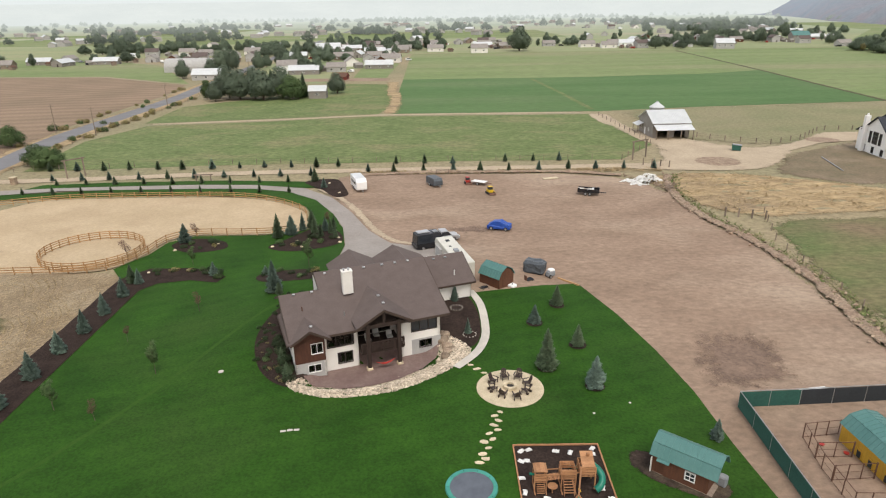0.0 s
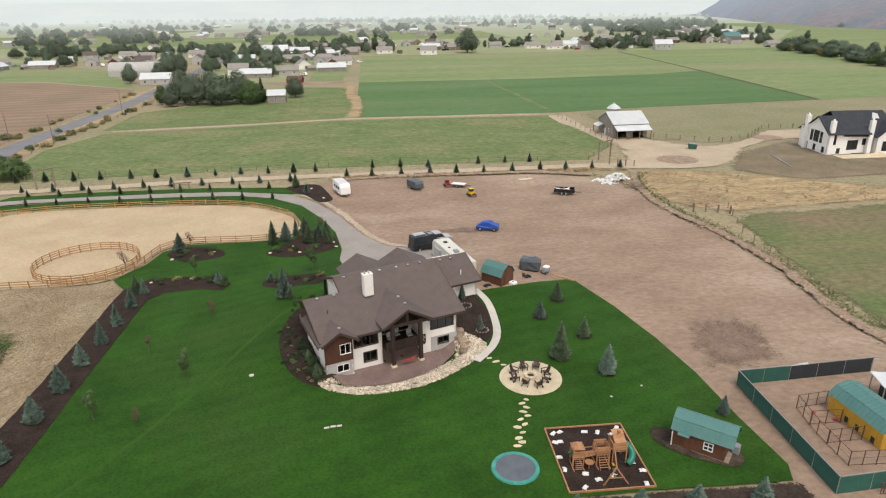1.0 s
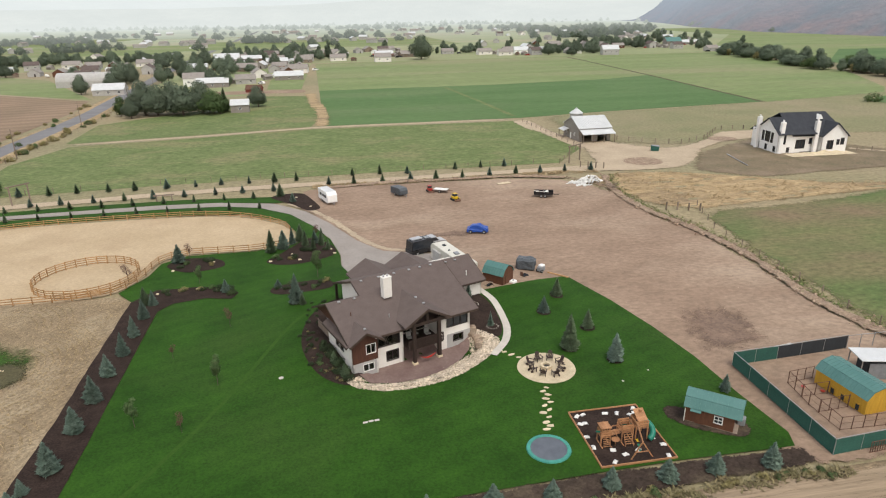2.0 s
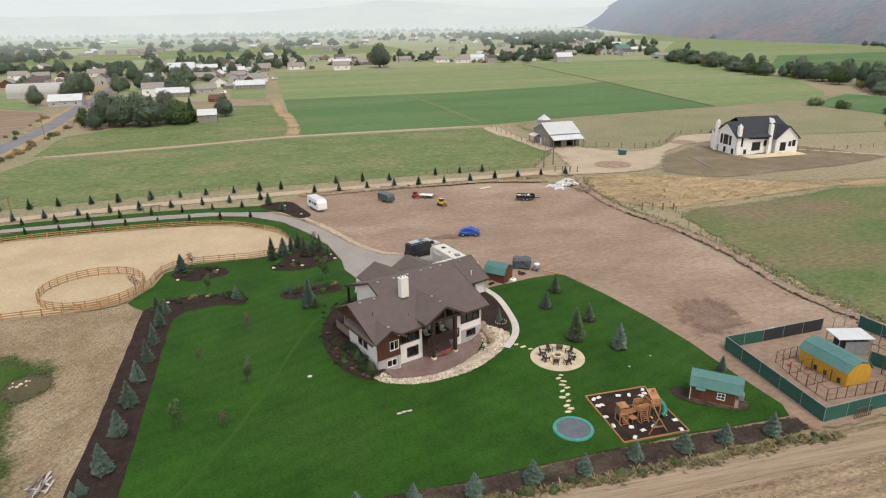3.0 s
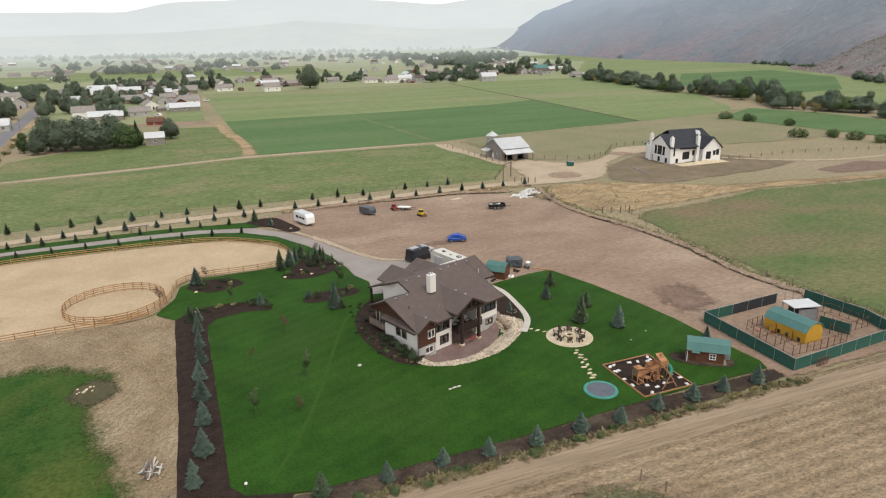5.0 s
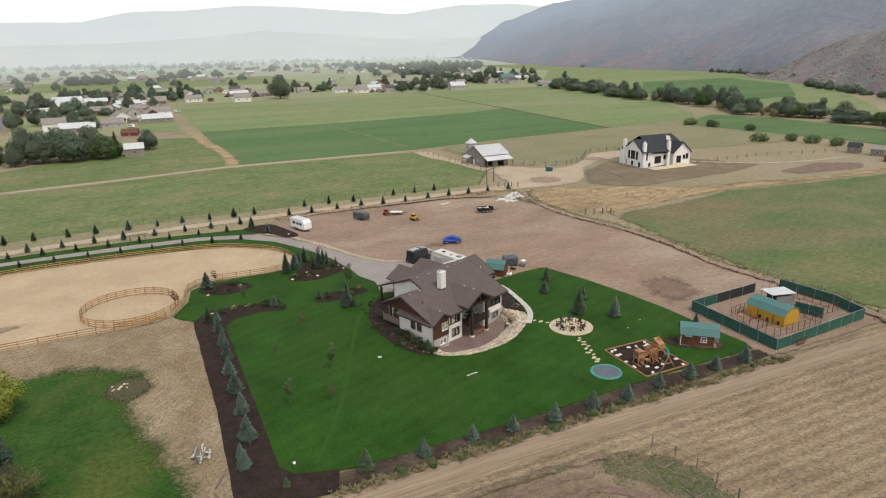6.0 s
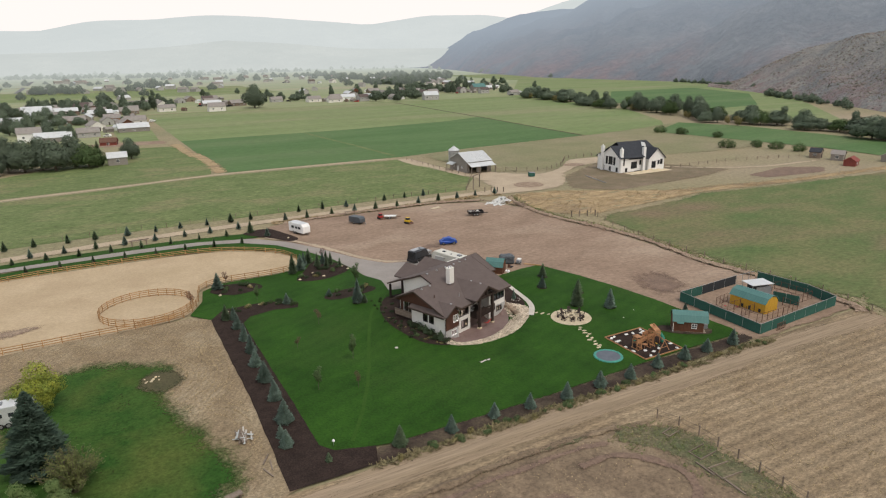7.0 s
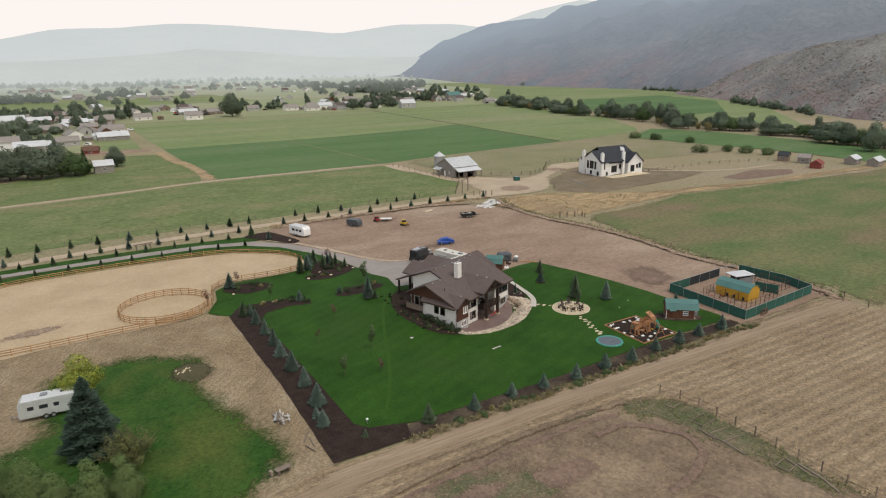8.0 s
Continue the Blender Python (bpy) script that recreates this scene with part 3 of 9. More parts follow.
sheet("path", ribbon([(-106, 219), (-58, 226), (-22, 233.5), (54, 233)], 4.5), M["gravel"], 3, "worn track between fields", "path", 8, 0.8, 1.6)
sheet("path", ribbon([(-20, 235), (-19.5, 262), (-23, 300), (-27, 346)], 8), M["straw"], 3, "worn tan track between fields", "path", 5, 0.8, 2.5)
road_line = along([(-112, 100), (-113, 152), (-119, 195), (-119.5, 245), (-119.5, 290), (-124, 350), (-128, 410), (-138, 532), (-150, 760), (-165, 1085), (-200, 1900)], 6)
sheet("road", ribbon(road_line, 7.5), M["road"], 5, "grey asphalt country road", "road", 60)
sheet("verge", ribbon(road_line[:38], 17), M["straw"], 4, "dry grass verge along the road", "verge", 8, 0.6, 2.0)

# the lot, the arena and the drive
sheet("dirt_lot", [(-15, 82), (-15, 104), (-20, 117), (-25, 127.5), (-25, 143), (-11, 144.5), (27, 143), (38, 139), (43, 134), (47, 122), (46.5, 106), (50, 95), (50, 78), (48.5, 63), (51, 52), (52, 34), (26, 33.5), (22, 35), (22.4, 50), (21.4, 60), (19.2, 70), (16, 78), (9, 75.5), (3, 74.5), (-2, 78)], M["dirt"], 6, "bare pinkish-brown dirt lot", "dirt lot", 2.5, 0.5, 1.6)
sheet("dirt_stain", rounded([(24, 55), (31, 52), (38, 57), (37, 67), (27, 66)]), M["dark_dirt"], 8, "damp dark dirt patch", "dirt patch", 1.0, 0.6, 7.0)
sheet("dirt_stain", rounded([(-2, 104), (6, 101), (12, 103), (5, 107)]), M["dark_dirt"], 8, "dark tyre-marked dirt patch", "dirt patch", 1.2, 0.6, 3.5)
sheet("dirt_bank", ribbon(along([(50, 140), (46.5, 128), (46, 112), (49, 98), (50.5, 82), (49, 64), (52, 44), (50, 32)], 5), 2.6), M["berm"], 9, "low bank of loose earth and stones", "earth bank", 0.9, 0.4, 0.9, raise_by=lambda x, y: 0.28 + 0.4 * noise.noise((x * 0.6, y * 0.6, 4)))
sheet("dirt_bank", ribbon(along([(-20, 143), (-5, 145), (12, 144.5), (27, 144), (40, 139.5)], 5), 2.4), M["berm"], 9, "low bank of loose earth and weeds", "earth bank", 0.9, 0.4, 0.9, raise_by=lambda x, y: 0.3 + 0.4 * noise.noise((x * 0.6, y * 0.6, 9)))
sheet("driveway_verge", [(-94, 126), (-84, 127.5), (-57, 129), (-36, 126), (-27, 119), (-24.5, 112), (-23, 106), (-19, 108), (-20, 114), (-25, 123), (-32, 130), (-42, 133.5), (-72, 133.5), (-94, 130.5)], M["lawn"], 6, "mown grass strip beside the drive", "lawn", 3.0)
sheet("driveway_verge", [(-92, 134.5), (-72, 136), (-42, 136), (-30, 133), (-24.5, 134), (-27, 138), (-50, 140.5), (-76, 140), (-90, 138.5)], M["lawn"], 6, "mown grass strip beside the drive", "lawn", 3.0)
ARENA = rounded([(-84, 124), (-74, 126.5), (-57, 126.8), (-43, 126), (-34, 122.5), (-27, 116), (-24.5, 109), (-25.5, 104.5), (-31, 103), (-37, 103), (-43, 103), (-46.5, 100), (-47.5, 94), (-50, 88.5), (-55, 86.8), (-65, 86.5), (-74, 86.2), (-90, 86), (-92, 105)], 3)
sheet("sand_arena", ARENA, M["sand"], 6, "raked pale sand riding arena", "riding arena", 4.0)
sheet("drive_edge", ribbon(along([(-3.5, 96.4), (-8.2, 98.6), (-12.2, 104.6), (-16.9, 116), (-21.8, 125.6), (-27, 132)], 5), 2.0), M["gravel"], 7, "pale gravel edge of the drive", "verge", 0.8, 0.3, 0.8)
sheet("driveway", [(-103, 129), (-94, 130.5), (-83, 133), (-71, 133.5), (-53, 133.5), (-41, 132.8), (-33, 130), (-26, 123.5), (-21, 114), (-18, 106), (-16.3, 97), (-16.3, 91), (-15, 86), (-16, 80), (-4, 78), (4, 82), (3, 92), (-4, 95), (-9, 97.5), (-13.2, 104), (-18, 115.5), (-23, 125), (-30, 132.5), (-42, 136), (-55, 136.8), (-73, 136.2), (-85, 135.6), (-103, 133)], M["asphalt"], 8, "smooth grey driveway curving to the garage", "driveway", 2.0)

# the garden
LAWN = [(-41.7, 39.8), (-40.4, 37.9), (-38, 37.2), (-34, 36.4), (-14, 36.2), (5, 37.0), (13, 37.2), (24.5, 37.0), (25.3, 39), (24.6, 46), (24.2, 54), (23, 62), (21, 71), (18, 80.5), (13, 79.3), (8, 77.2), (3.5, 76), (-6, 84), (-15, 86), (-16.4, 92), (-16.4, 97), (-18, 106), (-21, 112), (-23.5, 106), (-25.5, 104), (-31, 102.4), (-37, 102.4), (-42.6, 102.4), (-46, 99.4), (-46.8, 94), (-49.6, 88), (-47, 84.5), (-42.2, 81)]
sheet("lawn", LAWN, M["lawn"], 7, "dense mown green lawn", "lawn", 1.0)
sheet("lawn_trail", ribbon(along([(-16.5, 79), (-22.5, 72), (-27, 62), (-31, 52), (-35, 44), (-38, 39)], 6), 0.5), M["trail"], 7.4, "faint worn trail across the lawn", "trail", 0.6, 0.1)
sheet("mulch_bed_1", [(-46.7, 33.6), (-46.3, 52), (-46.8, 84), (-44, 88), (-38.5, 88), (-34, 87), (-31.6, 84.5), (-32.4, 82.4), (-36.4, 83.4), (-40.6, 82.4), (-42.2, 80), (-41.6, 40), (-40.3, 38.1), (-37.9, 37.4), (-36, 36.8), (-37, 33.7)], M["mulch"], 9, "dark bark mulch bed along the lawn", "mulch bed", 1.5, 0.15)
sheet("mulch_bed_2", [(-40, 33.6), (-36, 36.8), (-14, 36.6), (5, 37.2), (25, 37.2), (26, 34.2), (3, 33.4), (-14, 33.2)], M["soil"], 8, "dark soil bed with weeds along the field", "planting bed", 0.8, 0.3, 0.9)
sheet("mulch_bed_3", rounded([(-44.6, 97.3), (-44, 100), (-41, 101), (-36.6, 99.4), (-35.6, 96), (-40.5, 94.4)]), M["mulch"], 9, "dark mulch island with shrubs", "mulch bed", 1.5, 0.1)
sheet("mulch_bed_4", rounded([(-28.6, 96.4), (-26.4, 100.3), (-23.6, 105), (-21.3, 107.5), (-18.6, 104), (-17, 99.5), (-18.8, 96.4), (-24.6, 94.4)]), M["mulch"], 9, "dark mulch island with young trees", "mulch bed", 1.5, 0.1)
sheet("mulch_bed_5", rounded([(-27, 83.4), (-25.6, 85.4), (-19.6, 85.4), (-17.6, 83.0), (-19, 81.2), (-25, 81.3)]), M["mulch"], 9, "dark mulch island by the house", "mulch bed", 1.5, 0.1)
sheet("mulch_bed_6", rounded([(-17.5, 77), (-20.6, 73), (-21.8, 68), (-21.3, 62), (-19, 57.6), (-16, 55.6), (-14.5, 57.6), (-15.5, 60), (-17, 68), (-13, 76)]), M["mulch"], 9, "dark mulch bed wrapping the house", "mulch bed", 0.8, 0.1)
sheet("mulch_bed_7", rounded([(-0.6, 73), (2.2, 75.6), (3.7, 71), (3.9, 66.5), (2.8, 63.4), (0.4, 64.6), (-1, 68)]), M["mulch"], 9, "dark mulch bed beside the curved path", "mulch bed", 0.8, 0.1)
sheet("mulch_bed_8", rounded([(-31, 137.4), (-28, 140), (-24, 139.5), (-21.6, 133), (-20, 127), (-22.5, 125.5), (-26, 131)]), M["mulch"], 9, "dark mulch bed at the bend of the drive", "mulch bed", 1.5, 0.1)
sheet("mulch_bed_9", rounded([(14.9, 44.2), (16.4, 45.4), (20.5, 42.6), (22.4, 41), (21.6, 39.2), (19.6, 39.2), (15.6, 41.9)]), M["soil"], 9, "grey-brown soil pad under the playhouse", "mulch bed", 0.8, 0.1, 0.5)
for tx, ty in ((13.9, 73.4), (10.5, 68.9), (10.4, 58.7), (14.6, 63.4), (14.7, 55.1), (-22.9, 77.6)):
    sheet("tree_ring", stadium(tx, ty, 1.0 if tx < 20 else 0.8, 1.0, 16), M["mulch"], 10, "mulch ring round a tree", "mulch ring", 0.7)

# the fields by the camera
sheet("yard", [(-45.6, 33.7), (-45.6, 84.4), (-50, 86.6), (-55, 86.6), (-110, 85.8), (-140, 60), (-140, -10), (-60, -10), (-48, 33)], M["yard"], 5, "trampled straw-coloured yard", "yard", 6.0)
sheet("yard_grass", rounded([(-74, 75), (-65.5, 77), (-60, 75.6), (-53.6, 71), (-52.6, 66), (-54.2, 61), (-53.4, 57), (-52.0, 53), (-50.2, 47), (-48.6, 42.5), (-48.8, 38), (-51.5, 34), (-56, 30), (-64, 27), (-76, 30), (-84, 38), (-84, 50), (-80, 56), (-76, 60), (-77, 68)]), M["wet_grass"], 7, "bright green patch of watered grass", "grass", 1.6, 0.6, 4.5)
sheet("yard_grass", rounded([(-59.4, 66.7), (-56.4, 69.6), (-53.2, 67), (-53, 63.4), (-56.4, 61.4), (-59.2, 63.6)]), M["hollow"], 8, "olive worn hollow in the grass", "grass", 0.7, 0.3, 1.8)
sheet("arena_stain", rounded([(-82, 93), (-77, 92), (-72, 94), (-71, 97), (-77, 97.5), (-81, 96)]), M["berm"], 7, "dark damp patch in the arena sand", "sand patch", 0.8, 0.7, 3.2)
sheet("field_12", [(-130, 14), (-48.5, 33.2), (-14, 32.9), (26, 33.6), (52, 34), (49, 26), (110, 8), (330, -45), (330, -160), (60, -120), (0, -24), (-7, 2), (-7, 18), (-9, 22), (-13, 24), (-20, 25), (-34, 24), (-60, 15), (-130, -9)], M["stubble"], 6, "mown straw stubble field with tractor lines", "field", 10)
sheet("corral", [(-130, -6), (-60, 19), (-34, 27.6), (-18, 28.6), (-9, 27.4), (-4.5, 25.6), (-3.2, 22), (-3.2, 2), (1, -20), (40, -130), (-130, -130)], M["corral"], 7, "churned brown corral ground", "corral", 4.0, 0.6, 1.5)
sheet("corral_weeds", rounded([(-10, 26.8), (-5, 25.2), (-2.6, 21), (-2.0, 14), (-2.4, 5), (-2, -2), (-6, 2), (-7.4, 8), (-8.5, 14), (-10, 20), (-13, 24.6)]), M["weeds"], 8, "patchy dull weeds along the corral fence", "weeds", 1.2, 0.8, 2.4)
sheet("corral_weeds", rounded([(-38, 26), (-32, 25), (-27.5, 21.5), (-28, 15), (-36, 17), (-44, 20)]), M["weeds"], 8, "patchy dull weeds in the corral", "weeds", 1.2, 0.8, 4.0)
sheet("corral_weeds", rounded([(-17, 27.6), (-12, 26.8), (-14, 25.6), (-22, 26.4), (-30, 26.0), (-30, 27.2)]), M["weeds"], 8, "thin weeds inside the corral fence", "weeds", 0.9, 0.6, 1.2)
for k, off in enumerate((-0.9, 0.9)):
    sheet("wheel_rut", ribbon(along([(-70, 24.5 + off), (-47, 29.6 + off), (-30, 31.0 + off), (-14, 31.2 + off), (4, 30.8 + off), (26, 31 + off), (50, 30 + off)], 5), 1.1), M["packed"], 8, "packed pale wheel rut along the garden", "track", 1.2, 0.25, 0.6, seed=50 + k)
sheet("field_track", ribbon(along([(-90, 19), (-47, 29.9), (-30, 31.1), (-14, 31.3), (4, 31.0), (26, 31.2), (51, 30)], 5), 5.2), M["packed"], 7, "packed pale farm track along the garden", "track", 1.6, 0.4, 1.6)
sheet("dirt_ring", ribbon(along([(-60, 18.5), (-44, 24), (-32.6, 24.9), (-25.2, 25.3), (-16.6, 25.2), (-12.6, 24.2)], 5), 1.5), M["dark_dirt"], 9, "dark band along the corral's rim", "track", 0.8, 0.35, 0.9)
sheet("dirt_ring", ribbon(along([(-19, 22.6), (-14.6, 22.4), (-11.8, 20.8), (-9.8, 17), (-11.2, 13.6), (-15.5, 11.6), (-20, 11)], 5), 1.7), M["dark_dirt"], 9, "churned curved bank in the corral", "earth bank", 0.7, 0.3, 0.8, raise_by=lambda x, y: 0.08 + 0.12 * noise.noise((x * 0.6, y * 0.6, 6)))
sheet("dirt_bank", ribbon(along([(-60, 20), (-44, 25.4), (-32.6, 26.6), (-25, 27.0), (-16.6, 26.8), (-10, 26.4)], 5), 1.6), M["corral"], 9, "low bank between track and corral", "earth bank", 0.8, 0.3, 0.8, raise_by=lambda x, y: 0.3 + 0.25 * noise.noise((x * 0.5, y * 0.5, 8)))
for k, (x, y, rx, ry) in enumerate(((-26, 19, 5, 3), (-37, 21, 5, 2), (-20, 8, 5, 2.5), (-31, 11, 6, 2.5))):
    sheet("dirt_stain", stadium(x, y, rx, ry, 20), M["dark_dirt"], 8, "dark damp earth in the corral", "dirt patch", 1.0, 1.0, 2.2, seed=70 + k)
sheet("pen_floor", [(27, 35.3), (47.8, 37), (47.5, 51.3), (27.2, 51.2)], M["dirt"], 8, "packed pinkish earth of the dog pen", "pen floor", 3.0)


# ---- the house ----
def wall_mesh(p0, p1, z0, z1, openings=(), thick=0.2, gable=None):
    """A wall from p0 to p1 with its outer face on the right of that way; openings: (from, to, low, high) along it cut right through."""
    bm = bmesh.new()
    d = Vector((p1[0] - p0[0], p1[1] - p0[1], 0))
    ln = d.length
    d.normalize()
    inn = Vector((-d.y, d.x, 0)) * thick
    xs = sorted({0.0, ln, *[o[0] for o in openings], *[o[1] for o in openings]})
    zs = sorted({z0, z1, *[o[2] for o in openings], *[o[3] for o in openings]})
    base = Vector((p0[0], p0[1], 0))
    vs = {}

    def vert(i, j):
        if (i, j) not in vs:
            vs[i, j] = bm.verts.new(base + d * xs[i] + Vector((0, 0, zs[j])))
        return vs[i, j]
    for i in range(len(xs) - 1):
        for j in range(len(zs) - 1):
            mx, mz = (xs[i] + xs[i + 1]) / 2, (zs[j] + zs[j + 1]) / 2
            if any(o[0] < mx < o[1] and o[2] < mz < o[3] for o in openings):
                continue
            bm.faces.new((vert(i, j), vert(i + 1, j), vert(i + 1, j + 1), vert(i, j + 1)))
    if gable:
        at, top = gable
        k = len(zs) - 1
        tip = bm.verts.new(base + d * at + Vector((0, 0, top)))
        bm.faces.new([vert(i, k) for i in range(len(xs))] + [tip])
    r = bmesh.ops.extrude_face_region(bm, geom=list(bm.faces))
    bmesh.ops.translate(bm, vec=inn, verts=[g for g in r["geom"] if isinstance(g, bmesh.types.BMVert)])
    bmesh.ops.recalc_face_normals(bm, faces=list(bm.faces))
    return bm


def lattice(w, h, bar, mull, rows, lo, hi, m, inner=0.7):
    """A window frame with its bars as one piece: along x, from lo to hi in depth, up z."""
    def edges(size, n):
        out = [-size / 2 - bar / 2, -size / 2 + bar / 2]
        for k in range(n):
            c = -size / 2 + size * (k + 1) / (n + 1)
            out += [c - bar * inner / 2, c + bar * inner / 2]
        return out + [size / 2 - bar / 2, size / 2 + bar / 2]
    bm = bmesh.new()
    xs, zs = edges(w, mull), edges(h, rows)
    grid = [[bm.verts.new((x, lo, z)) for z in zs] for x in xs]
    for i in range(len(xs) - 1):
        for j in range(len(zs) - 1):
            if i % 2 == 0 or j % 2 == 0:
                bm.faces.new((grid[i][j], grid[i + 1][j], grid[i + 1][j + 1], grid[i][j + 1]))
    r = bmesh.ops.extrude_face_region(bm, geom=list(bm.faces))
    bmesh.ops.translate(bm, vec=(0, hi - lo, 0), verts=[g for g in r["geom"] if isinstance(g, bmesh.types.BMVert)])
    bmesh.ops.recalc_face_normals(bm, faces=list(bm.faces))
    bmesh.ops.transform(bm, matrix=m, verts=list(bm.verts))
    return bm


def window(parent, p0, p1, o, frame_mat, name="window", mull=1, bar=0.09, label="", rows=0, glass="glass"):
    """A framed window in opening o of the wall p0-p1: frame bars, mullions, a pane behind them."""
    d = Vector((p1[0] - p0[0], p1[1] - p0[1], 0)).normalized()
    out = Vector((d.y, -d.x, 0))
    c = Vector((p0[0], p0[1], 0)) + d * ((o[0] + o[1]) / 2) + Vector((0, 0, (o[2] + o[3]) / 2))
    rot = Matrix((d, out, Vector((0, 0, 1)))).transposed().to_4x4()
    m = Matrix.Translation(c) @ rot
    w, h = o[1] - o[0], o[3] - o[2]
    bm = lattice(w, h, bar, mull, rows, -0.06, 0.06, m)
    win = part(name, bm, frame_mat, parent, label)
    bm = bmesh.new()
    box(bm, (0, -0.07, 0), (w, 0.012, h), m=m)
    pane = part("pane", bm, M[glass], win)
    if glass == "glass":
        pane.visible_shadow = False
    return win


def gable_roof(bm, ridge, half, drop, y0, y1, thick=0.2):
    """Two slopes from a ridge at (u, z) that runs along v from y0 to y1."""
    u, z = ridge
    slab(bm, [(u, y0, z), (u, y1, z), (u - half, y1, z - drop), (u - half, y0, z - drop)], thick)
    slab(bm, [(u, y0, z), (u + half, y0, z - drop), (u + half, y1, z - drop), (u, y1, z)], thick)


def one(fn, *a, **k):
    bm = bmesh.new()
    fn(bm, *a, **k)
    return bm


def build_house():
    hx, hy = HOUSE_O
    ho = thing("house", "two-storey house with brown shingle roof, white stucco and dark timber", "house", pose(hx, hy, 0, 0, 0, HOUSE_TURN))
    W = lambda *a, mat="stucco", label="", **k: part("wall", wall_mesh(*a, **k), M[mat], ho, label)

    def walled(p0, p1, z0, z1, wins, mat="stucco", label="", frame_mat="frame_w", bar=0.09, **k):
        W(p0, p1, z0, z1, [w[:4] for w in wins], mat=mat, label=label, **k)
        for w in wins:
            window(ho, p0, p1, w[:4], M[frame_mat], mull=w[4] if len(w) > 4 else 1, bar=0.05 if frame_mat == "white_frame" else bar)
    S = lambda v: 4.05 + 0.408 * (v - 0.2)
    # bay: grey foundation, brown boards above, gable
    walled((0, 0), (3.2, 0), -1.0, 1.28, [(1.3, 2.65, 0.05, 0.95)], "stucco_grey", "grey plastered foundation wall", "white_frame")
    walled((0, -0.03), (3.2, -0.03), 1.3, 3.75, [(1.75, 2.95, 2.2, 3.4)], "siding", "brown board siding under a small gable", "white_frame", gable=(1.65, 4.85))
    W((3.2, 0), (3.2, 0.7), -1.0, 3.95)
    # garden side, west of the deck
    walled((3.2, 0.7), (6.9, 0.7), -1.0, 4.1, [(0.35, 3.2, 2.15, 3.55, 2), (1.4, 3.0, 0.05, 1.35)])
    # deck recess
    W((6.9, 0.7), (6.9, 3.4), -1.0, 4.3)
    walled((6.9, 3.4), (11.7, 3.4), -1.0, 5.0, [(0.5, 2.2, 1.6, 3.7), (2.5, 4.3, 1.6, 3.7), (0.4, 2.4, -0.8, 1.2), (2.9, 4.4, -0.8, 1.2)])
    W((11.7, 3.4), (11.7, 0.6), -1.0, 4.3)
    # garden side, east of the deck
    W((11.7, 0.6), (16.3, 0.6), -1.0, 4.1, [(1.2, 4.2, 2.25, 3.65), (2.1, 3.55, 0.1, 1.02)])
    window(ho, (11.7, 0.6), (16.3, 0.6), (1.2, 4.2, 2.25, 3.65), M["frame_w"], mull=2, glass="pane")
    W((12.9, 0.57), (16.33, 0.57), -1.0, 1.25, [(0.9, 2.35, 0.1, 1.02)], mat="stucco_grey", label="grey plastered foundation wall", thick=0.02)
    window(ho, (12.9, 0.57), (16.33, 0.57), (0.9, 2.35, 0.1, 1.02), M["frame_w"], bar=0.07)
    W((16.3, 0.6), (16.3, 17.2), -1.0, 4.1, gable=(8.3, 7.45))
    # garage
    W((16.3, 9.0), (23.7, 9.0), 0.2, 3.35)
    walled((23.7, 9.0), (23.7, 17.6), 0.2, 3.35, [(3.5, 4.6, 1.4, 2.4)], gable=(4.3, 5.55))
    W((23.7, 17.6), (8.6, 17.6), 0.2, 3.9)
    W((8.6, 17.6), (8.6, 13.4), 0.2, 4.0)
    W((8.6, 13.4), (4.6, 13.4), 0.2, 5.4)
    part("porch_floor", boxes(((6.7, 15.6, 0.95), (4.0, 4.2, 0.18))), M["concrete"], ho)
    # west side
    bm = bmesh.new()
    prism(bm, [(5.0, 0.2), (5.0, 5.75), (8.9, 7.4), (13.4, 5.5), (13.4, 0.2)], 0.0, 0.2, Matrix.Translation((4.5, 0, 0)) @ Matrix(((0, 1, 0, 0), (1, 0, 0, 0), (0, 0, 1, 0), (0, 0, 0, 1))))
    part("wall", bm, M["stucco"], ho)
    W((4.6, 11.2), (1.3, 11.2), 0.2, 4.1)
    walled((1.3, 11.2), (1.3, 7.3), 0.2, 4.1, [(0.9, 3.1, 1.5, 3.5, 1)], "siding", "brown board siding behind the balcony", "white_frame")
    walled((0, 7.3), (0, 0), 0.0, 3.85, [(2.6, 3.5, 1.9, 3.2, 0), (3.9, 4.8, 1.9, 3.2, 0)])
    W((1.3, 7.3), (0, 7.3), 0.2, 4.0)
    bm = bmesh.new()
    prism(bm, [(0.3, 4.0), (11.2, 4.1), (6.4, 6.42)], 0.0, 0.2, Matrix.Translation((0.15, 0, 0)) @ Matrix(((0, 1, 0, 0), (1, 0, 0, 0), (0, 0, 1, 0), (0, 0, 0, 1))))
    part("gable_wall", bm, M["siding"], ho, "brown board gable")
    # inner floors and a dark core that closes the rooms
    part("floor_slab", boxes(((8.3, 7.2, 1.35), (15.6, 7.4, 0.2)), ((10.5, 12.2, 1.35), (11.4, 2.4, 0.2)), ((12.5, 15.4, 1.35), (7.4, 4.0, 0.2)), ((8.3, 6.0, -0.95), (15.6, 10.4, 0.1)), ((20, 13.3, 0.9), (7.0, 8.2, 0.2))), M["room"], ho)
    part("room_partition", boxes(((8.3, 8.4, 1.4), (15.5, 0.15, 4.6)), ((4.9, 4.5, 1.4), (0.15, 7.4, 4.6)), ((14.0, 4.5, 1.4), (0.15, 7.4, 4.6))), M["room"], ho)
    # roofs
    bm = bmesh.new()
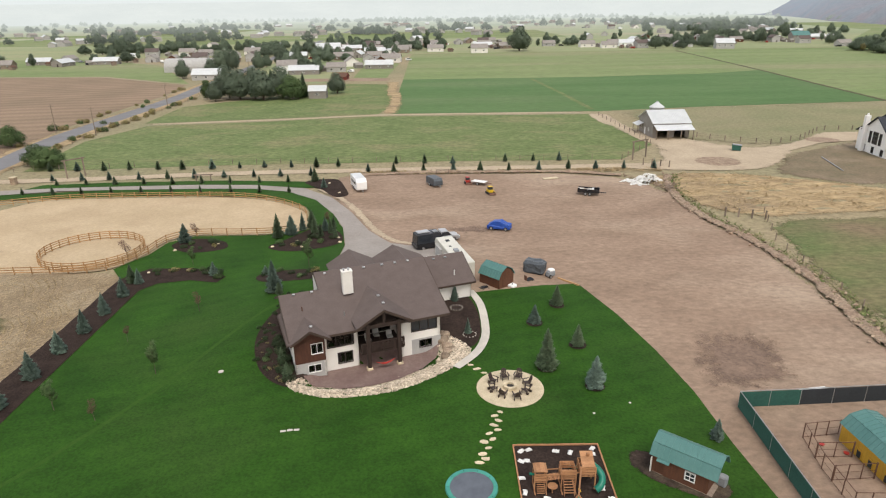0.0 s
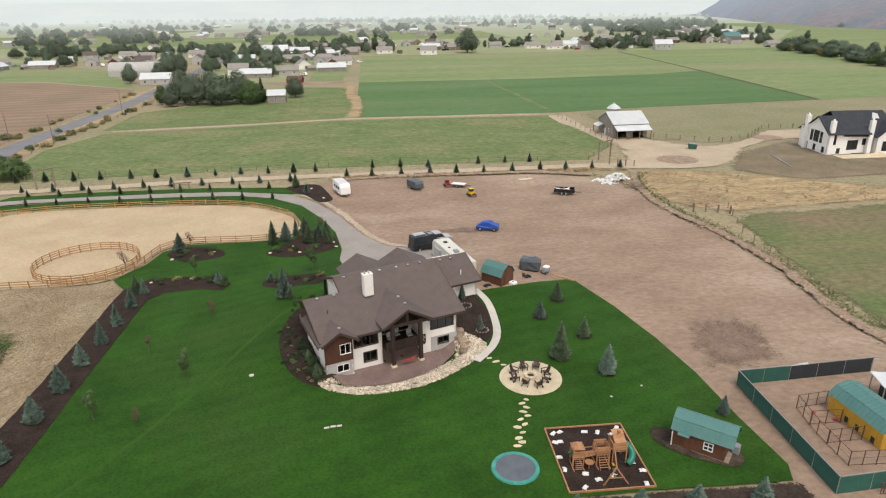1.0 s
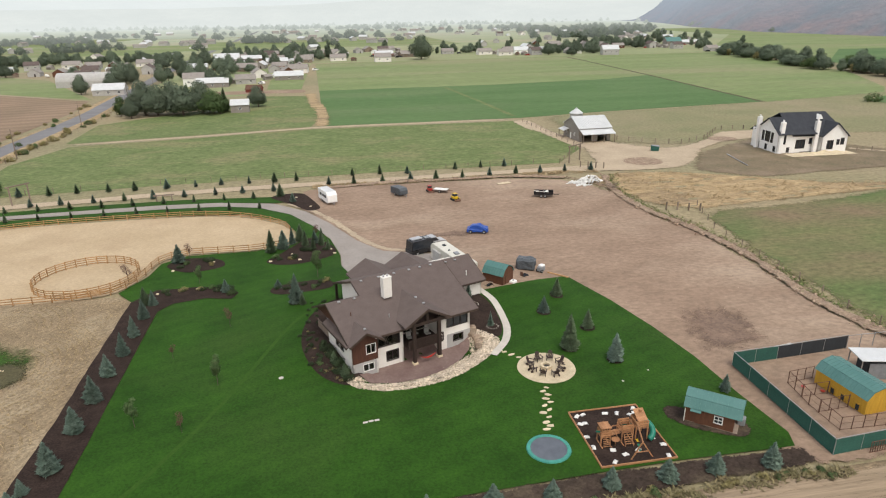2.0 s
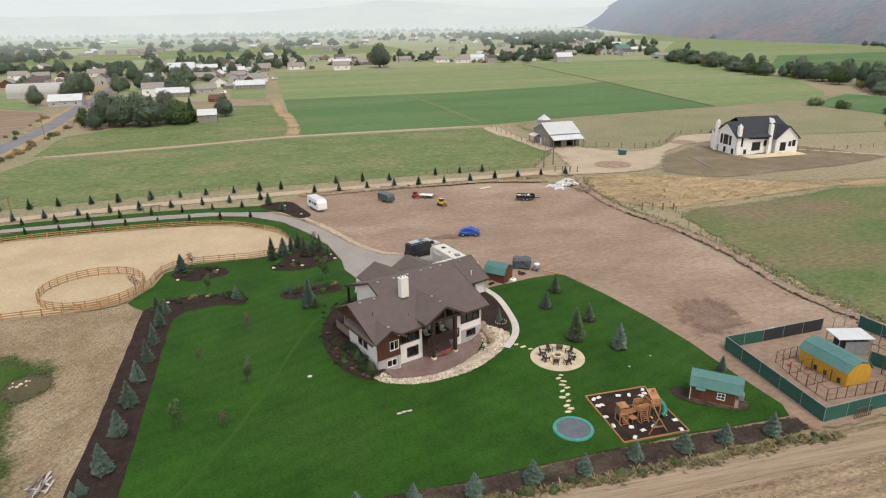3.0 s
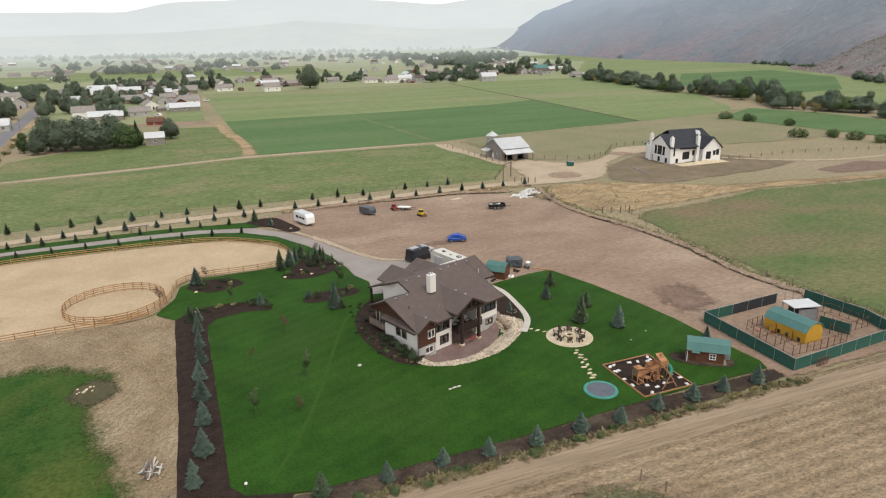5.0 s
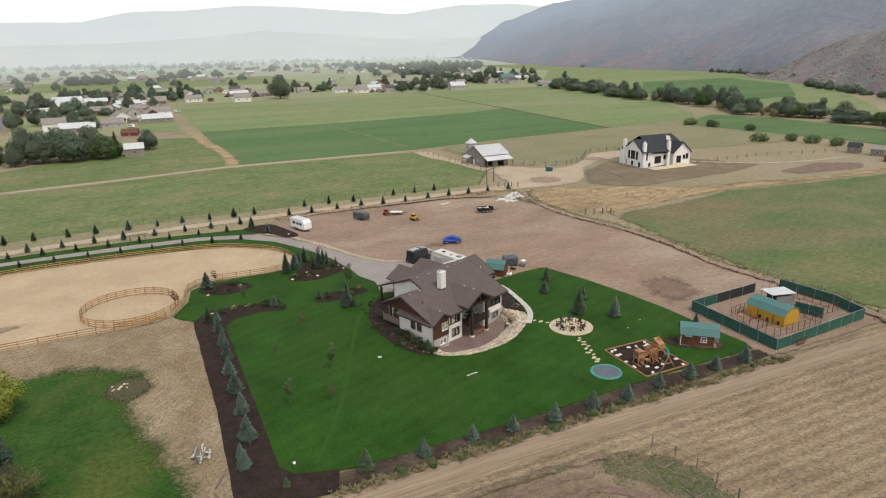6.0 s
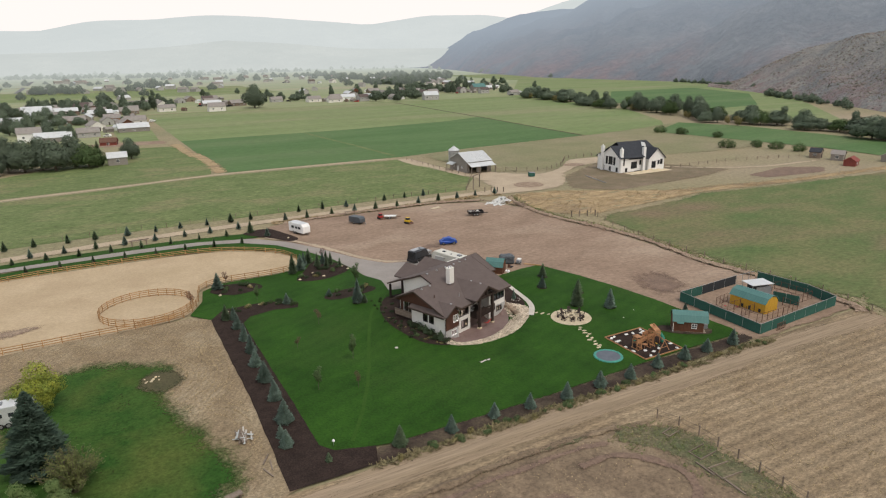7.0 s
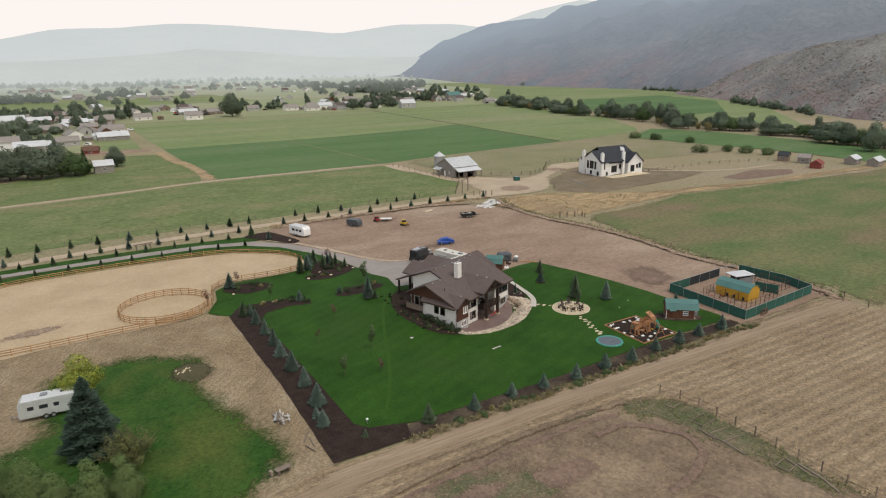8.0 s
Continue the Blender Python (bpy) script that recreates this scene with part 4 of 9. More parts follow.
    slab(bm, [(-0.4, 0.1, S(0.1)), (17.3, 0.1, S(0.1)), (17.3, 8.9, S(8.9)), (4.0, 8.9, S(8.9)), (4.0, 6.4, S(6.4)), (-0.4, 6.4, S(6.4))], 0.22)
    part("roof", bm, M["shingle"], ho, "brown shingle slope over the garden side")
    bm = bmesh.new()
    slab(bm, [(-0.4, 6.4, S(6.4)), (4.7, 6.4, S(6.4)), (4.7, 11.6, 4.15), (-0.4, 11.6, 4.15)], 0.2)
    part("roof", bm, M["shingle"], ho)
    bm = bmesh.new()
    slab(bm, [(4.0, 8.9, S(8.9)), (17.3, 8.9, S(8.9)), (17.3, 18.0, 3.9), (4.9, 18.0, 3.9), (4.9, 13.2, S(8.9) - 0.4065 * 4.3), (4.0, 13.2, S(8.9) - 0.4065 * 4.3)], 0.2)
    part("roof", bm, M["shingle"], ho)
    bm = bmesh.new()
    slab(bm, [(16.4, 13.2, 5.7), (24.2, 13.2, 5.7), (24.2, 8.5, 3.3), (17.3, 8.5, 3.3), (16.4, 8.9, 3.5)], 0.2)
    slab(bm, [(16.4, 13.2, 5.7), (24.2, 13.2, 5.7), (24.2, 18.0, 3.3), (16.4, 18.0, 3.3)], 0.2)
    part("garage_roof", bm, M["shingle"], ho)
    for u, z, half, drop, v0, v1 in ((16.6, 5.6, 4.0, 2.0, 13.0, 19.6), (10.2, 6.3, 3.1, 1.7, 11.5, 18.4)):
        bm = bmesh.new()
        gable_roof(bm, (u, z), half, drop, v0, v1)
        part("gable_roof", bm, M["shingle"], ho)
        part("gable_wall", one(prism, [(u - half + 0.4, z - drop), (u + half - 0.4, z - drop), (u, z - 0.2)], v1 - 0.6, v1 - 0.4), M["stucco"], ho)
    bm = bmesh.new()
    gable_roof(bm, (9.5, 6.35), 3.05, 1.75, -1.0, 5.9)
    part("gable_roof", bm, M["shingle"], ho, "brown gable roof over the deck")
    bm = bmesh.new()
    gable_roof(bm, (1.7, 5.2), 2.1, 1.3, -0.6, 3.2)
    part("gable_roof", bm, M["shingle"], ho)
    part("skirt_roof", one(slab, [(-0.65, -0.2, 3.75), (0.5, -0.2, 4.4), (0.5, 7.4, 4.4), (-0.65, 7.4, 3.75)], 0.15), M["shingle"], ho, "low brown skirt roof over the windows")
    for u, v in ((5.2, 17.5), (5.2, 14.2), (8.2, 17.5)):
        part("porch_post", boxes(((u, v, 2.3), (0.3, 0.3, 2.9))), M["timber"], ho)
    # fascia boards
    for a, b in (((-0.42, 0.08, S(0.1) - 0.14), (6.6, 0.08, S(0.1) - 0.14)), ((12.4, 0.08, S(0.1) - 0.14), (17.3, 0.08, S(0.1) - 0.14)),
                 ((17.32, 0.1, S(0.1) - 0.12), (17.32, 8.9, S(8.9) - 0.12)), ((3.98, 8.9, S(8.9) - 0.12), (3.98, 13.2, 5.75)), ((4.88, 13.2, 5.75), (4.88, 18.0, 3.8)), ((3.98, 8.9, S(8.9) - 0.12), (3.98, 6.4, S(6.4) - 0.1)),
                 ((-0.42, 6.4, S(6.4) - 0.12), (-0.42, 11.6, 4.05)), ((-0.42, 6.4, S(6.4) - 0.12), (-0.42, 0.1, S(0.1) - 0.12)),
                 ((9.5, -1.03, 6.22), (6.4, -1.03, 4.48)), ((9.5, -1.03, 6.22), (12.6, -1.03, 4.48)), ((1.7, -0.63, 5.08), (-0.42, -0.63, 3.8)), ((1.7, -0.63, 5.08), (3.82, -0.63, 3.8)),
                 ((17.3, 8.47, 3.2), (24.2, 8.47, 3.2)), ((24.22, 8.5, 3.2), (24.22, 13.2, 5.6)), ((24.22, 13.2, 5.6), (24.22, 18, 3.2)), ((-0.68, -0.2, 3.66), (-0.68, 7.4, 3.66))):
        p, q = Vector(a), Vector(b)
        d = q - p
        mm = Matrix.Translation((p + q) / 2) @ d.to_track_quat("X", "Z").to_matrix().to_4x4()
        part("fascia", one(box, (0, 0, 0), (d.length, 0.06, 0.26), m=mm), M["trim"], ho)
    # chimney
    ch = part("chimney", one(box, (7.05, 5.1, 7.5), (1.12, 0.85, 2.6), 0, 0.02), M["stucco"], ho, "white stucco chimney")
    part("chimney_cap", boxes(((7.05, 5.1, 8.84), (1.2, 0.93, 0.08))), M["stucco"], ch)
    for dx in (-0.3, 0.22):
        bm = bmesh.new()
        tube(bm, (7.05 + dx, 5.1, 8.86), (7.05 + dx, 5.1, 9.1), 0.1, seg=10)
        tube(bm, (7.05 + dx, 5.1, 9.1), (7.05 + dx, 5.1, 9.2), 0.17, 0.05, seg=10)
        part("flue", bm, M["steel"], ch)
    # roof vents
    for u, v in ((1.2, 6.1), (3.2, 6.1), (5.2, 8.5), (7.6, 8.5), (9.8, 8.5), (12.0, 8.5), (13.6, 8.5), (15.2, 8.5)):
        part("roof_vent", one(box, (u, v, S(v) + 0.08), (0.32, 0.3, 0.16), 0, 0.03), M["steel"], ho)
    for u, v in ((18.5, 12.6), (20, 12.6), (21.6, 12.6)):
        part("roof_vent", one(box, (u, v, 5.5), (0.32, 0.3, 0.16), 0, 0.03), M["steel"], ho)
    for v in (1.0, 3.0):
        part("roof_vent", one(box, (9.95, v, 6.2), (0.3, 0.3, 0.16), 0, 0.03), M["steel"], ho)
    part("roof_vent", one(box, (2.0, 0.6, 5.12), (0.3, 0.3, 0.16), 0, 0.03), M["steel"], ho)
    for u, v in ((1.7, 3.8), (5.9, 2.2)):
        part("vent_pipe", one(tube, (u, v, S(v)), (u, v, S(v) + 0.5), 0.06), M["rust"] if u < 3 else M["steel"], ho)
    part("vent_pipe", one(tube, (21.8, 9.9, 3.9), (21.8, 9.9, 4.7), 0.06), M["white_paint"], ho)
    # deck
    dk = part("deck", boxes(((9.3, 1.5, 1.36), (4.75, 4.2, 0.16))), M["timber"], ho, "dark timber deck floor")
    for k in range(9):
        part("rail", boxes(((9.3, -0.66, 1.58 + 0.11 * k), (4.7, 0.04, 0.06))), M["timber"], dk)
    part("handrail", boxes(((9.3, -0.66, 2.58), (4.75, 0.14, 0.08))), M["timber"], dk)
    for u in (6.95, 8.1, 9.3, 10.5, 11.65):
        part("baluster", boxes(((u, -0.66, 2.0), (0.1, 0.1, 1.1))), M["timber"], dk)
    for u in (7.7, 11.1):
        p = part("post", one(box, (u, -0.6, 2.2), (0.42, 0.42, 5.3), 0, 0.03), M["timber"], ho)
        part("post_base", one(box, (u, -0.6, -0.62), (0.62, 0.62, 0.5), 0, 0.05), M["flag"], p, "pale stone post base")
    bm = bmesh.new()
    box(bm, (9.4, -0.6, 4.5), (4.9, 0.3, 0.34))
    box(bm, (9.5, -0.6, 5.3), (0.28, 0.28, 1.4))
    for s in (-1, 1):
        mm = Matrix.Translation((9.5 + s * 1.35, -0.6, 5.28)) @ Matrix.Rotation(s * 0.52, 4, "Y")
        box(bm, (0, 0, 0), (3.0, 0.26, 0.26), m=mm)
    part("truss", bm, M["timber"], ho, "dark timber gable truss")
    # balcony
    part("balcony_floor", boxes(((0.75, 9.25, 1.35), (1.3, 4.0, 0.16))), M["timber"], ho)
    br_ = part("balcony_railing", one(box, (0.12, 9.25, 2.46), (0.14, 4.0, 0.08)), M["old_wood"], ho, "weathered tan board railing")
    for k in range(6):
        part("board", one(box, (0.12, 9.25, 1.53 + 0.155 * k), (0.05, 3.95, 0.14)), M["old_wood"], br_)
    part("foundation", boxes(((0.9, 9.25, 0.6), (0.9, 3.9, 1.3))), M["stucco_grey"], ho)
    return ho


house = build_house()


# patio, rocks, path
sheet("patio", [from_house(u, v) for u, v in ((2.2, 0.2), (0.6, -0.4), (1.4, -1.6), (4, -3.2), (7, -3.8), (10, -3.6), (13, -2.6), (15.2, -1.0), (16.2, 0.6), (11.7, 0.7), (11.7, 3.3), (6.9, 3.3), (6.9, 0.8), (3.2, 0.8))], M["patio"], 14, "dark reddish stamped concrete patio", "patio", 0.8)
PATH_EDGE = along([(3.1, 76.4), (4.1, 72.8), (4.5, 69), (4.35, 65.4), (3.2, 62.0), (0.9, 58.9)], 6)
sheet("garden_path", ribbon(PATH_EDGE, 0.95), M["concrete"], 12, "curved pale concrete garden path", "path", 0.7)


def scattered(name, rnd, spots, material):
    """Many small uneven stones at (x, y, z, size), joined."""
    bm = bmesh.new()
    bmesh.ops.create_icosphere(bm, subdivisions=1, radius=1.0)
    base = np.array([v.co[:] for v in bm.verts])
    tri = np.array([[v.index for v in f.verts] for f in bm.faces])
    bm.free()
    vs, fs = [], []
    for k, (x, y, z, s) in enumerate(spots):
        q = np.array(Euler((rnd.uniform(-.5, .5), rnd.uniform(-.5, .5), rnd.uniform(0, 6.3))).to_matrix())
        p = base * np.array([rnd.uniform(0.75, 1.15) for _ in range(len(base))])[:, None]
        p = (p * np.array((1.25, rnd.uniform(0.7, 1), rnd.uniform(0.5, 0.7))) * s) @ q.T + np.array((x, y, z))
        vs.append(p)
        fs.append(tri + k * len(base))
    me = bpy.data.meshes.new(name)
    me.from_pydata(np.concatenate(vs).tolist(), [], np.concatenate(fs).tolist())
    me.materials.append(material)
    return new(name, me)


def build_rocks():
    rnd = random.Random(5)
    ring = rounded([(-16.6, 56.6), (-15.2, 54.9), (-12.5, 53.9), (-9.6, 53.8), (-5.2, 54.8), (-1.4, 57.3), (0.9, 59.6), (2.6, 62.4), (1.6, 64.6), (-0.6, 66.2), (-1.1, 63.4), (-1.6, 61.2), (-5.6, 58.6), (-10, 57.0), (-13.2, 57.6), (-14.8, 57.6)], 4)
    spots = []
    while len(spots) < 6800:
        x, y = rnd.uniform(-17, 3), rnd.uniform(53, 67)
        if inside(ring, x, y):
            s = rnd.uniform(0.07, 0.135) * (1.5 if rnd.random() < 0.15 else 1)
            spots.append((x, y, land(x, y) + s * 0.2 + 0.16, s))
    ob = scattered("landscape_rocks", rnd, spots, M["rock"])
    return tagged(ob, "band of loose pale tan rocks round the patio", "rocks", kind="stuff")


build_rocks()


# ---- plants ----
def from_lists(name, vs, fs, material, normals=None):
    me = bpy.data.meshes.new(name)
    me.from_pydata([tuple(v) for v in vs], [], fs, shade_flat=normals is None)
    if normals is not None:
        me.normals_split_custom_set_from_vertices([tuple(v) for v in normals])
    me.materials.append(material)
    return me


def spray_crown(name, seed, h, r, n, material, size=0.1, taper=0.85, low=0.02, lumps=0.5):
    """A dense young conifer: short upswept needle sprays all over an uneven, rounded cone."""
    rnd = random.Random(seed)
    vs, fs, ns = [], [], []
    while len(fs) < n * 2:
        f = rnd.random()
        prof = (1 - f) ** taper * min(1.0, 0.72 + 2.2 * f)
        if rnd.random() > prof + 0.1:
            continue
        a = rnd.uniform(0, 6.283)
        d = Vector((math.cos(a), math.sin(a), 0))
        bulge = 1 + lumps * noise.noise(Vector((d.x * 1.9, d.y * 1.9, f * 7 + seed))) + 0.2 * math.sin(f * 34 + 2 * math.sin(a * 2 + seed))
        rr = r * prof * bulge * (0.3 + 0.68 * rnd.random() ** 0.6)
        s = size * h * (1.1 - 0.55 * f) * rnd.uniform(0.7, 1.3)
        c = d * rr + Vector((0, 0, h * (low + (0.97 - low) * f)))
        ax = (d * rnd.uniform(0.6, 1.1) + Vector((rnd.gauss(0, .3), rnd.gauss(0, .3), rnd.uniform(-0.1, 0.55)))).normalized() * s
        sd = ax.cross(Vector((0, 0, 1)))
        sd = sd.normalized() * s * rnd.uniform(0.13, 0.22)
        b = len(vs)
        vs += [c - ax * 0.5, c + sd - Vector((0, 0, 0.1 * s)), c + ax * 0.6, c - sd - Vector((0, 0, 0.1 * s))]
        out = (d * (0.75 - 0.4 * f) + Vector((rnd.gauss(0, .25), rnd.gauss(0, .25), 0.5 + 0.4 * f + rnd.gauss(0, .15)))).normalized()
        ns += [out] * 4
        fs += [(b, b + 1, b + 2), (b, b + 2, b + 3)]
    for k in range(5):
        b, w = len(vs), k * 1.2566
        vs += [Vector((0.012 * h * math.cos(w), 0.012 * h * math.sin(w), h * 0.9)), Vector((0.012 * h * math.cos(w + 1.3), 0.012 * h * math.sin(w + 1.3), h * 0.9)), Vector((0, 0, h * 1.03))]
        ns += [Vector((math.cos(w), math.sin(w), 0.4)).normalized()] * 3
        fs.append((b, b + 1, b + 2))
    return from_lists(name, vs, fs, material, ns)


def leaf_crown(name, seed, lobes, leaves, size, material):
    """A crown of many small tilted leaf sprays filling uneven lobes (x, y, z, radius)."""
    rnd = random.Random(seed)
    vs, fs, ns = [], [], []
    mid = sum((Vector(q[:3]) * q[3] for q in lobes), Vector()) / sum(q[3] for q in lobes)
    total = sum(q[3] ** 2 for q in lobes)
    for x, y, z, r in lobes:
        for _ in range(int(leaves * r * r / total)):
            d = Vector((rnd.gauss(0, 1), rnd.gauss(0, 1), rnd.gauss(0, 1))).normalized()
            k = r * (0.55 + 0.5 * rnd.random() ** 0.6) * (1 + 0.28 * noise.noise(d * 2.2 + Vector((x, y, z + seed))))
            c = Vector((x, y, z)) + Vector((d.x * k, d.y * k, d.z * k * 0.85))
            s = size * rnd.uniform(0.6, 1.4)
            nrm = (d + Vector((rnd.gauss(0, .28), rnd.gauss(0, .28), rnd.gauss(0, .28) + 0.35))).normalized()
            q = nrm.to_track_quat("Z", "Y").to_matrix()
            a = rnd.uniform(0, 6.3)
            b = len(vs)
            for i, w in enumerate((1.0, 0.55, 1.0, 0.55)):
                t = a + i * 1.571
                vs.append(c + q @ Vector((math.cos(t) * s * w, math.sin(t) * s * w, 0.12 * s * (i % 2))))
            ns += [(d * 0.7 + (c - mid).normalized() * 0.5 + nrm * 0.35).normalized()] * 4
            fs.append((b, b + 1, b + 2, b + 3))
    return from_lists(name, vs, fs, material, ns)


def trunk_mesh(name, h, r, limbs, material, seed=1, seg=7):
    """A tapered trunk with limbs that reach towards the given points."""
    rnd = random.Random(seed)
    bm = bmesh.new()
    tube(bm, (0, 0, -0.1), (rnd.uniform(-.03, .03) * h, rnd.uniform(-.03, .03) * h, h * 0.5), r, r * 0.7, seg)
    tube(bm, (0, 0, h * 0.48), (0, 0, h), r * 0.72, r * 0.2, seg)
    for x, y, z in limbs:
        zz = min(h * 0.75, z * rnd.uniform(0.45, 0.6))
        tube(bm, (0, 0, zz), (x * 0.85, y * 0.85, z), r * 0.45, r * 0.12, 5)
    me = bpy.data.meshes.new(name)
    bm.to_mesh(me)
    bm.free()
    me.materials.append(material)
    return me


def at(x, y, turn=0.0, s=1.0, sz=None, z=None):
    zz = land(x, y) + 0.12 if z is None else z
    return Matrix.Translation((x, y, zz)) @ Matrix.Rotation(turn, 4, "Z") @ Matrix.Diagonal((s, s, sz or s, 1))


prng = random.Random(11)
SPRUCE = []
for k in range(8):
    mat = M["needles"] if k % 4 < 2 else M["needles_g"]
    SPRUCE.append((spray_crown("crown", 20 + k, 1.0, (0.3, 0.265, 0.28, 0.25)[k % 4], 4200, mat, (0.095, 0.088, 0.1, 0.092)[k // 2], (0.85, 0.95, 0.78, 0.9)[(k + k // 4) % 4]), trunk_mesh("trunk", 0.9, 0.022, [], M["bark"], k)))


def spruce(x, y, h, kind=None, group="", label="small blue-green spruce tree", fat=1.0, z=None):
    k = (prng.randrange(4) if kind is None else kind) + prng.choice((0, 4))
    ob = thing("spruce_tree", label, "tree", at(x, y, prng.uniform(0, 6.3), 1.0, z=z), group)
    wx, wy = fat * prng.uniform(0.88, 1.14), fat * prng.uniform(0.88, 1.14)
    for n, me in (("crown", SPRUCE[k][0]), ("trunk", SPRUCE[k][1])):
        share(n, me, Matrix.Diagonal((h * wx, h * wy, h, 1)), ob)
    return ob


# rows along the lane and the drive
for i in range(11):
    spruce(-96 + 6.5 * i + prng.uniform(-.5, .5), 152 + prng.uniform(-.4, .4) + 0.1 * i, prng.uniform(1.8, 2.6), group="spruces north of the lane", label="young spruce on the lane's grass verge")
for i in range(10):
    spruce(-90 + 6.55 * i + prng.uniform(-.4, .4), 142.3 + 0.2 * i, prng.uniform(1.8, 2.4), group="spruces along the lane", label="young spruce between lane and drive")
for i in range(9):
    spruce(-86.5 + 6.45 * i, 138.2 + prng.uniform(-.2, .2), prng.uniform(1.7, 2.1), 2, "spruces north of the drive", "small dark conifer beside the drive", 0.9)
for i in range(10):
    spruce(-89.5 + 6.3 * i, 130.6 + prng.uniform(-.3, .2) - (0.6 if i > 7 else 0), prng.uniform(1.7, 2.1), 3, "spruces south of the drive", "small dark conifer beside the drive", 0.9)
for x in (-18, -12, -5, 2, 8.3, 15, 22, 29, 35.3, 42, 49):
    spruce(x, 146.6 + prng.uniform(-.3, .3), prng.uniform(1.9, 2.5), group="spruces along the lot", label="young spruce between lane and dirt lot")
for x, y in ((-26, 153), (-12, 155), (-5, 155), (2, 154), (15, 156), (22, 156.4), (28.4, 156.2)):
    spruce(x, y, prng.uniform(1.9, 2.7), group="spruces north of the lane", label="young spruce on the lane's grass verge")
# west hedge, south hedge, single spruces
for x, y, h in ((-45.2, 41.6, 2.5), (-45.3, 43.9, 1.9), (-44.1, 46.7, 3.6), (-43.9, 52.6, 3.3), (-43.9, 58.1, 3.5), (-44.0, 63.4, 3.1), (-43.7, 68.2, 3.4), (-43.7, 73, 3.3), (-43.8, 78.3, 3.2), (-43.6, 82.6, 2.6)):
    spruce(x + 0.3, y, 0.93 * h, prng.randrange(2), "spruces in the mulch strip", "blue-green spruce in dark mulch")
for x, y, h in ((-41.6, 36.6, 1.4), (-33.6, 35.6, 3.0), (-27.2, 35.2, 2.6), (-21.2, 35.4, 2.3), (-16.2, 35.0, 2.4), (-10.8, 34.6, 2.7), (-5.2, 34.8, 2.7), (-0.1, 34.6, 2.5), (5.4, 35.1, 2.5), (10.6, 35.1, 2.5), (15.3, 35.2, 2.4), (20.6, 35.0, 2.9)):
    spruce(x, y, 0.9 * h, 0 if x > -30 else 2, "spruces in the soil bed", "young blue spruce in the soil bed", 1.15)
for x, y, h, k in ((-22.4, 103.2, 3.2, 3), (-21.0, 101.4, 2.6, 2), (-19.6, 103.0, 3.0, 3), (-24.8, 105.0, 3.4, 1), (-19.6, 106.2, 2.4, 3), (-18.4, 100.6, 2.2, 2)):
    spruce(x, y, h, k, label="young conifer in the mulch bed by the drive", fat=0.75)
for x, y, h, k in ((13.9, 73.4, 2.9, 2), (10.5, 68.9, 2.6, 1), (10.4, 58.7, 4.8, 2), (14.6, 63.4, 2.8, 2), (14.7, 55.1, 3.6, 1), (-22.9, 77.6, 4.6, 0), (-43.2, 99.5, 3.4, 0), (-28.2, 101.2, 4.4, 2), (-26.2, 102.6, 3.6, 1), (-20.8, 104.6, 2.6, 0),
                   (-33.6, 85.2, 2.2, 0), (-44.5, 83.0, 2.9, 2), (-29, 138.6, 3.2, 2), (-26, 133, 2.3, 0), (-23.4, 106.4, 3.4, 2), (-1.6, 74.2 - 1, 2.6, 2), (23.4, 46.6, 2.2, 1)):
    spruce(x, y, h, k, label="single spruce in a mulch bed on the lawn", fat=0.8 if h > 4 else 1.0)

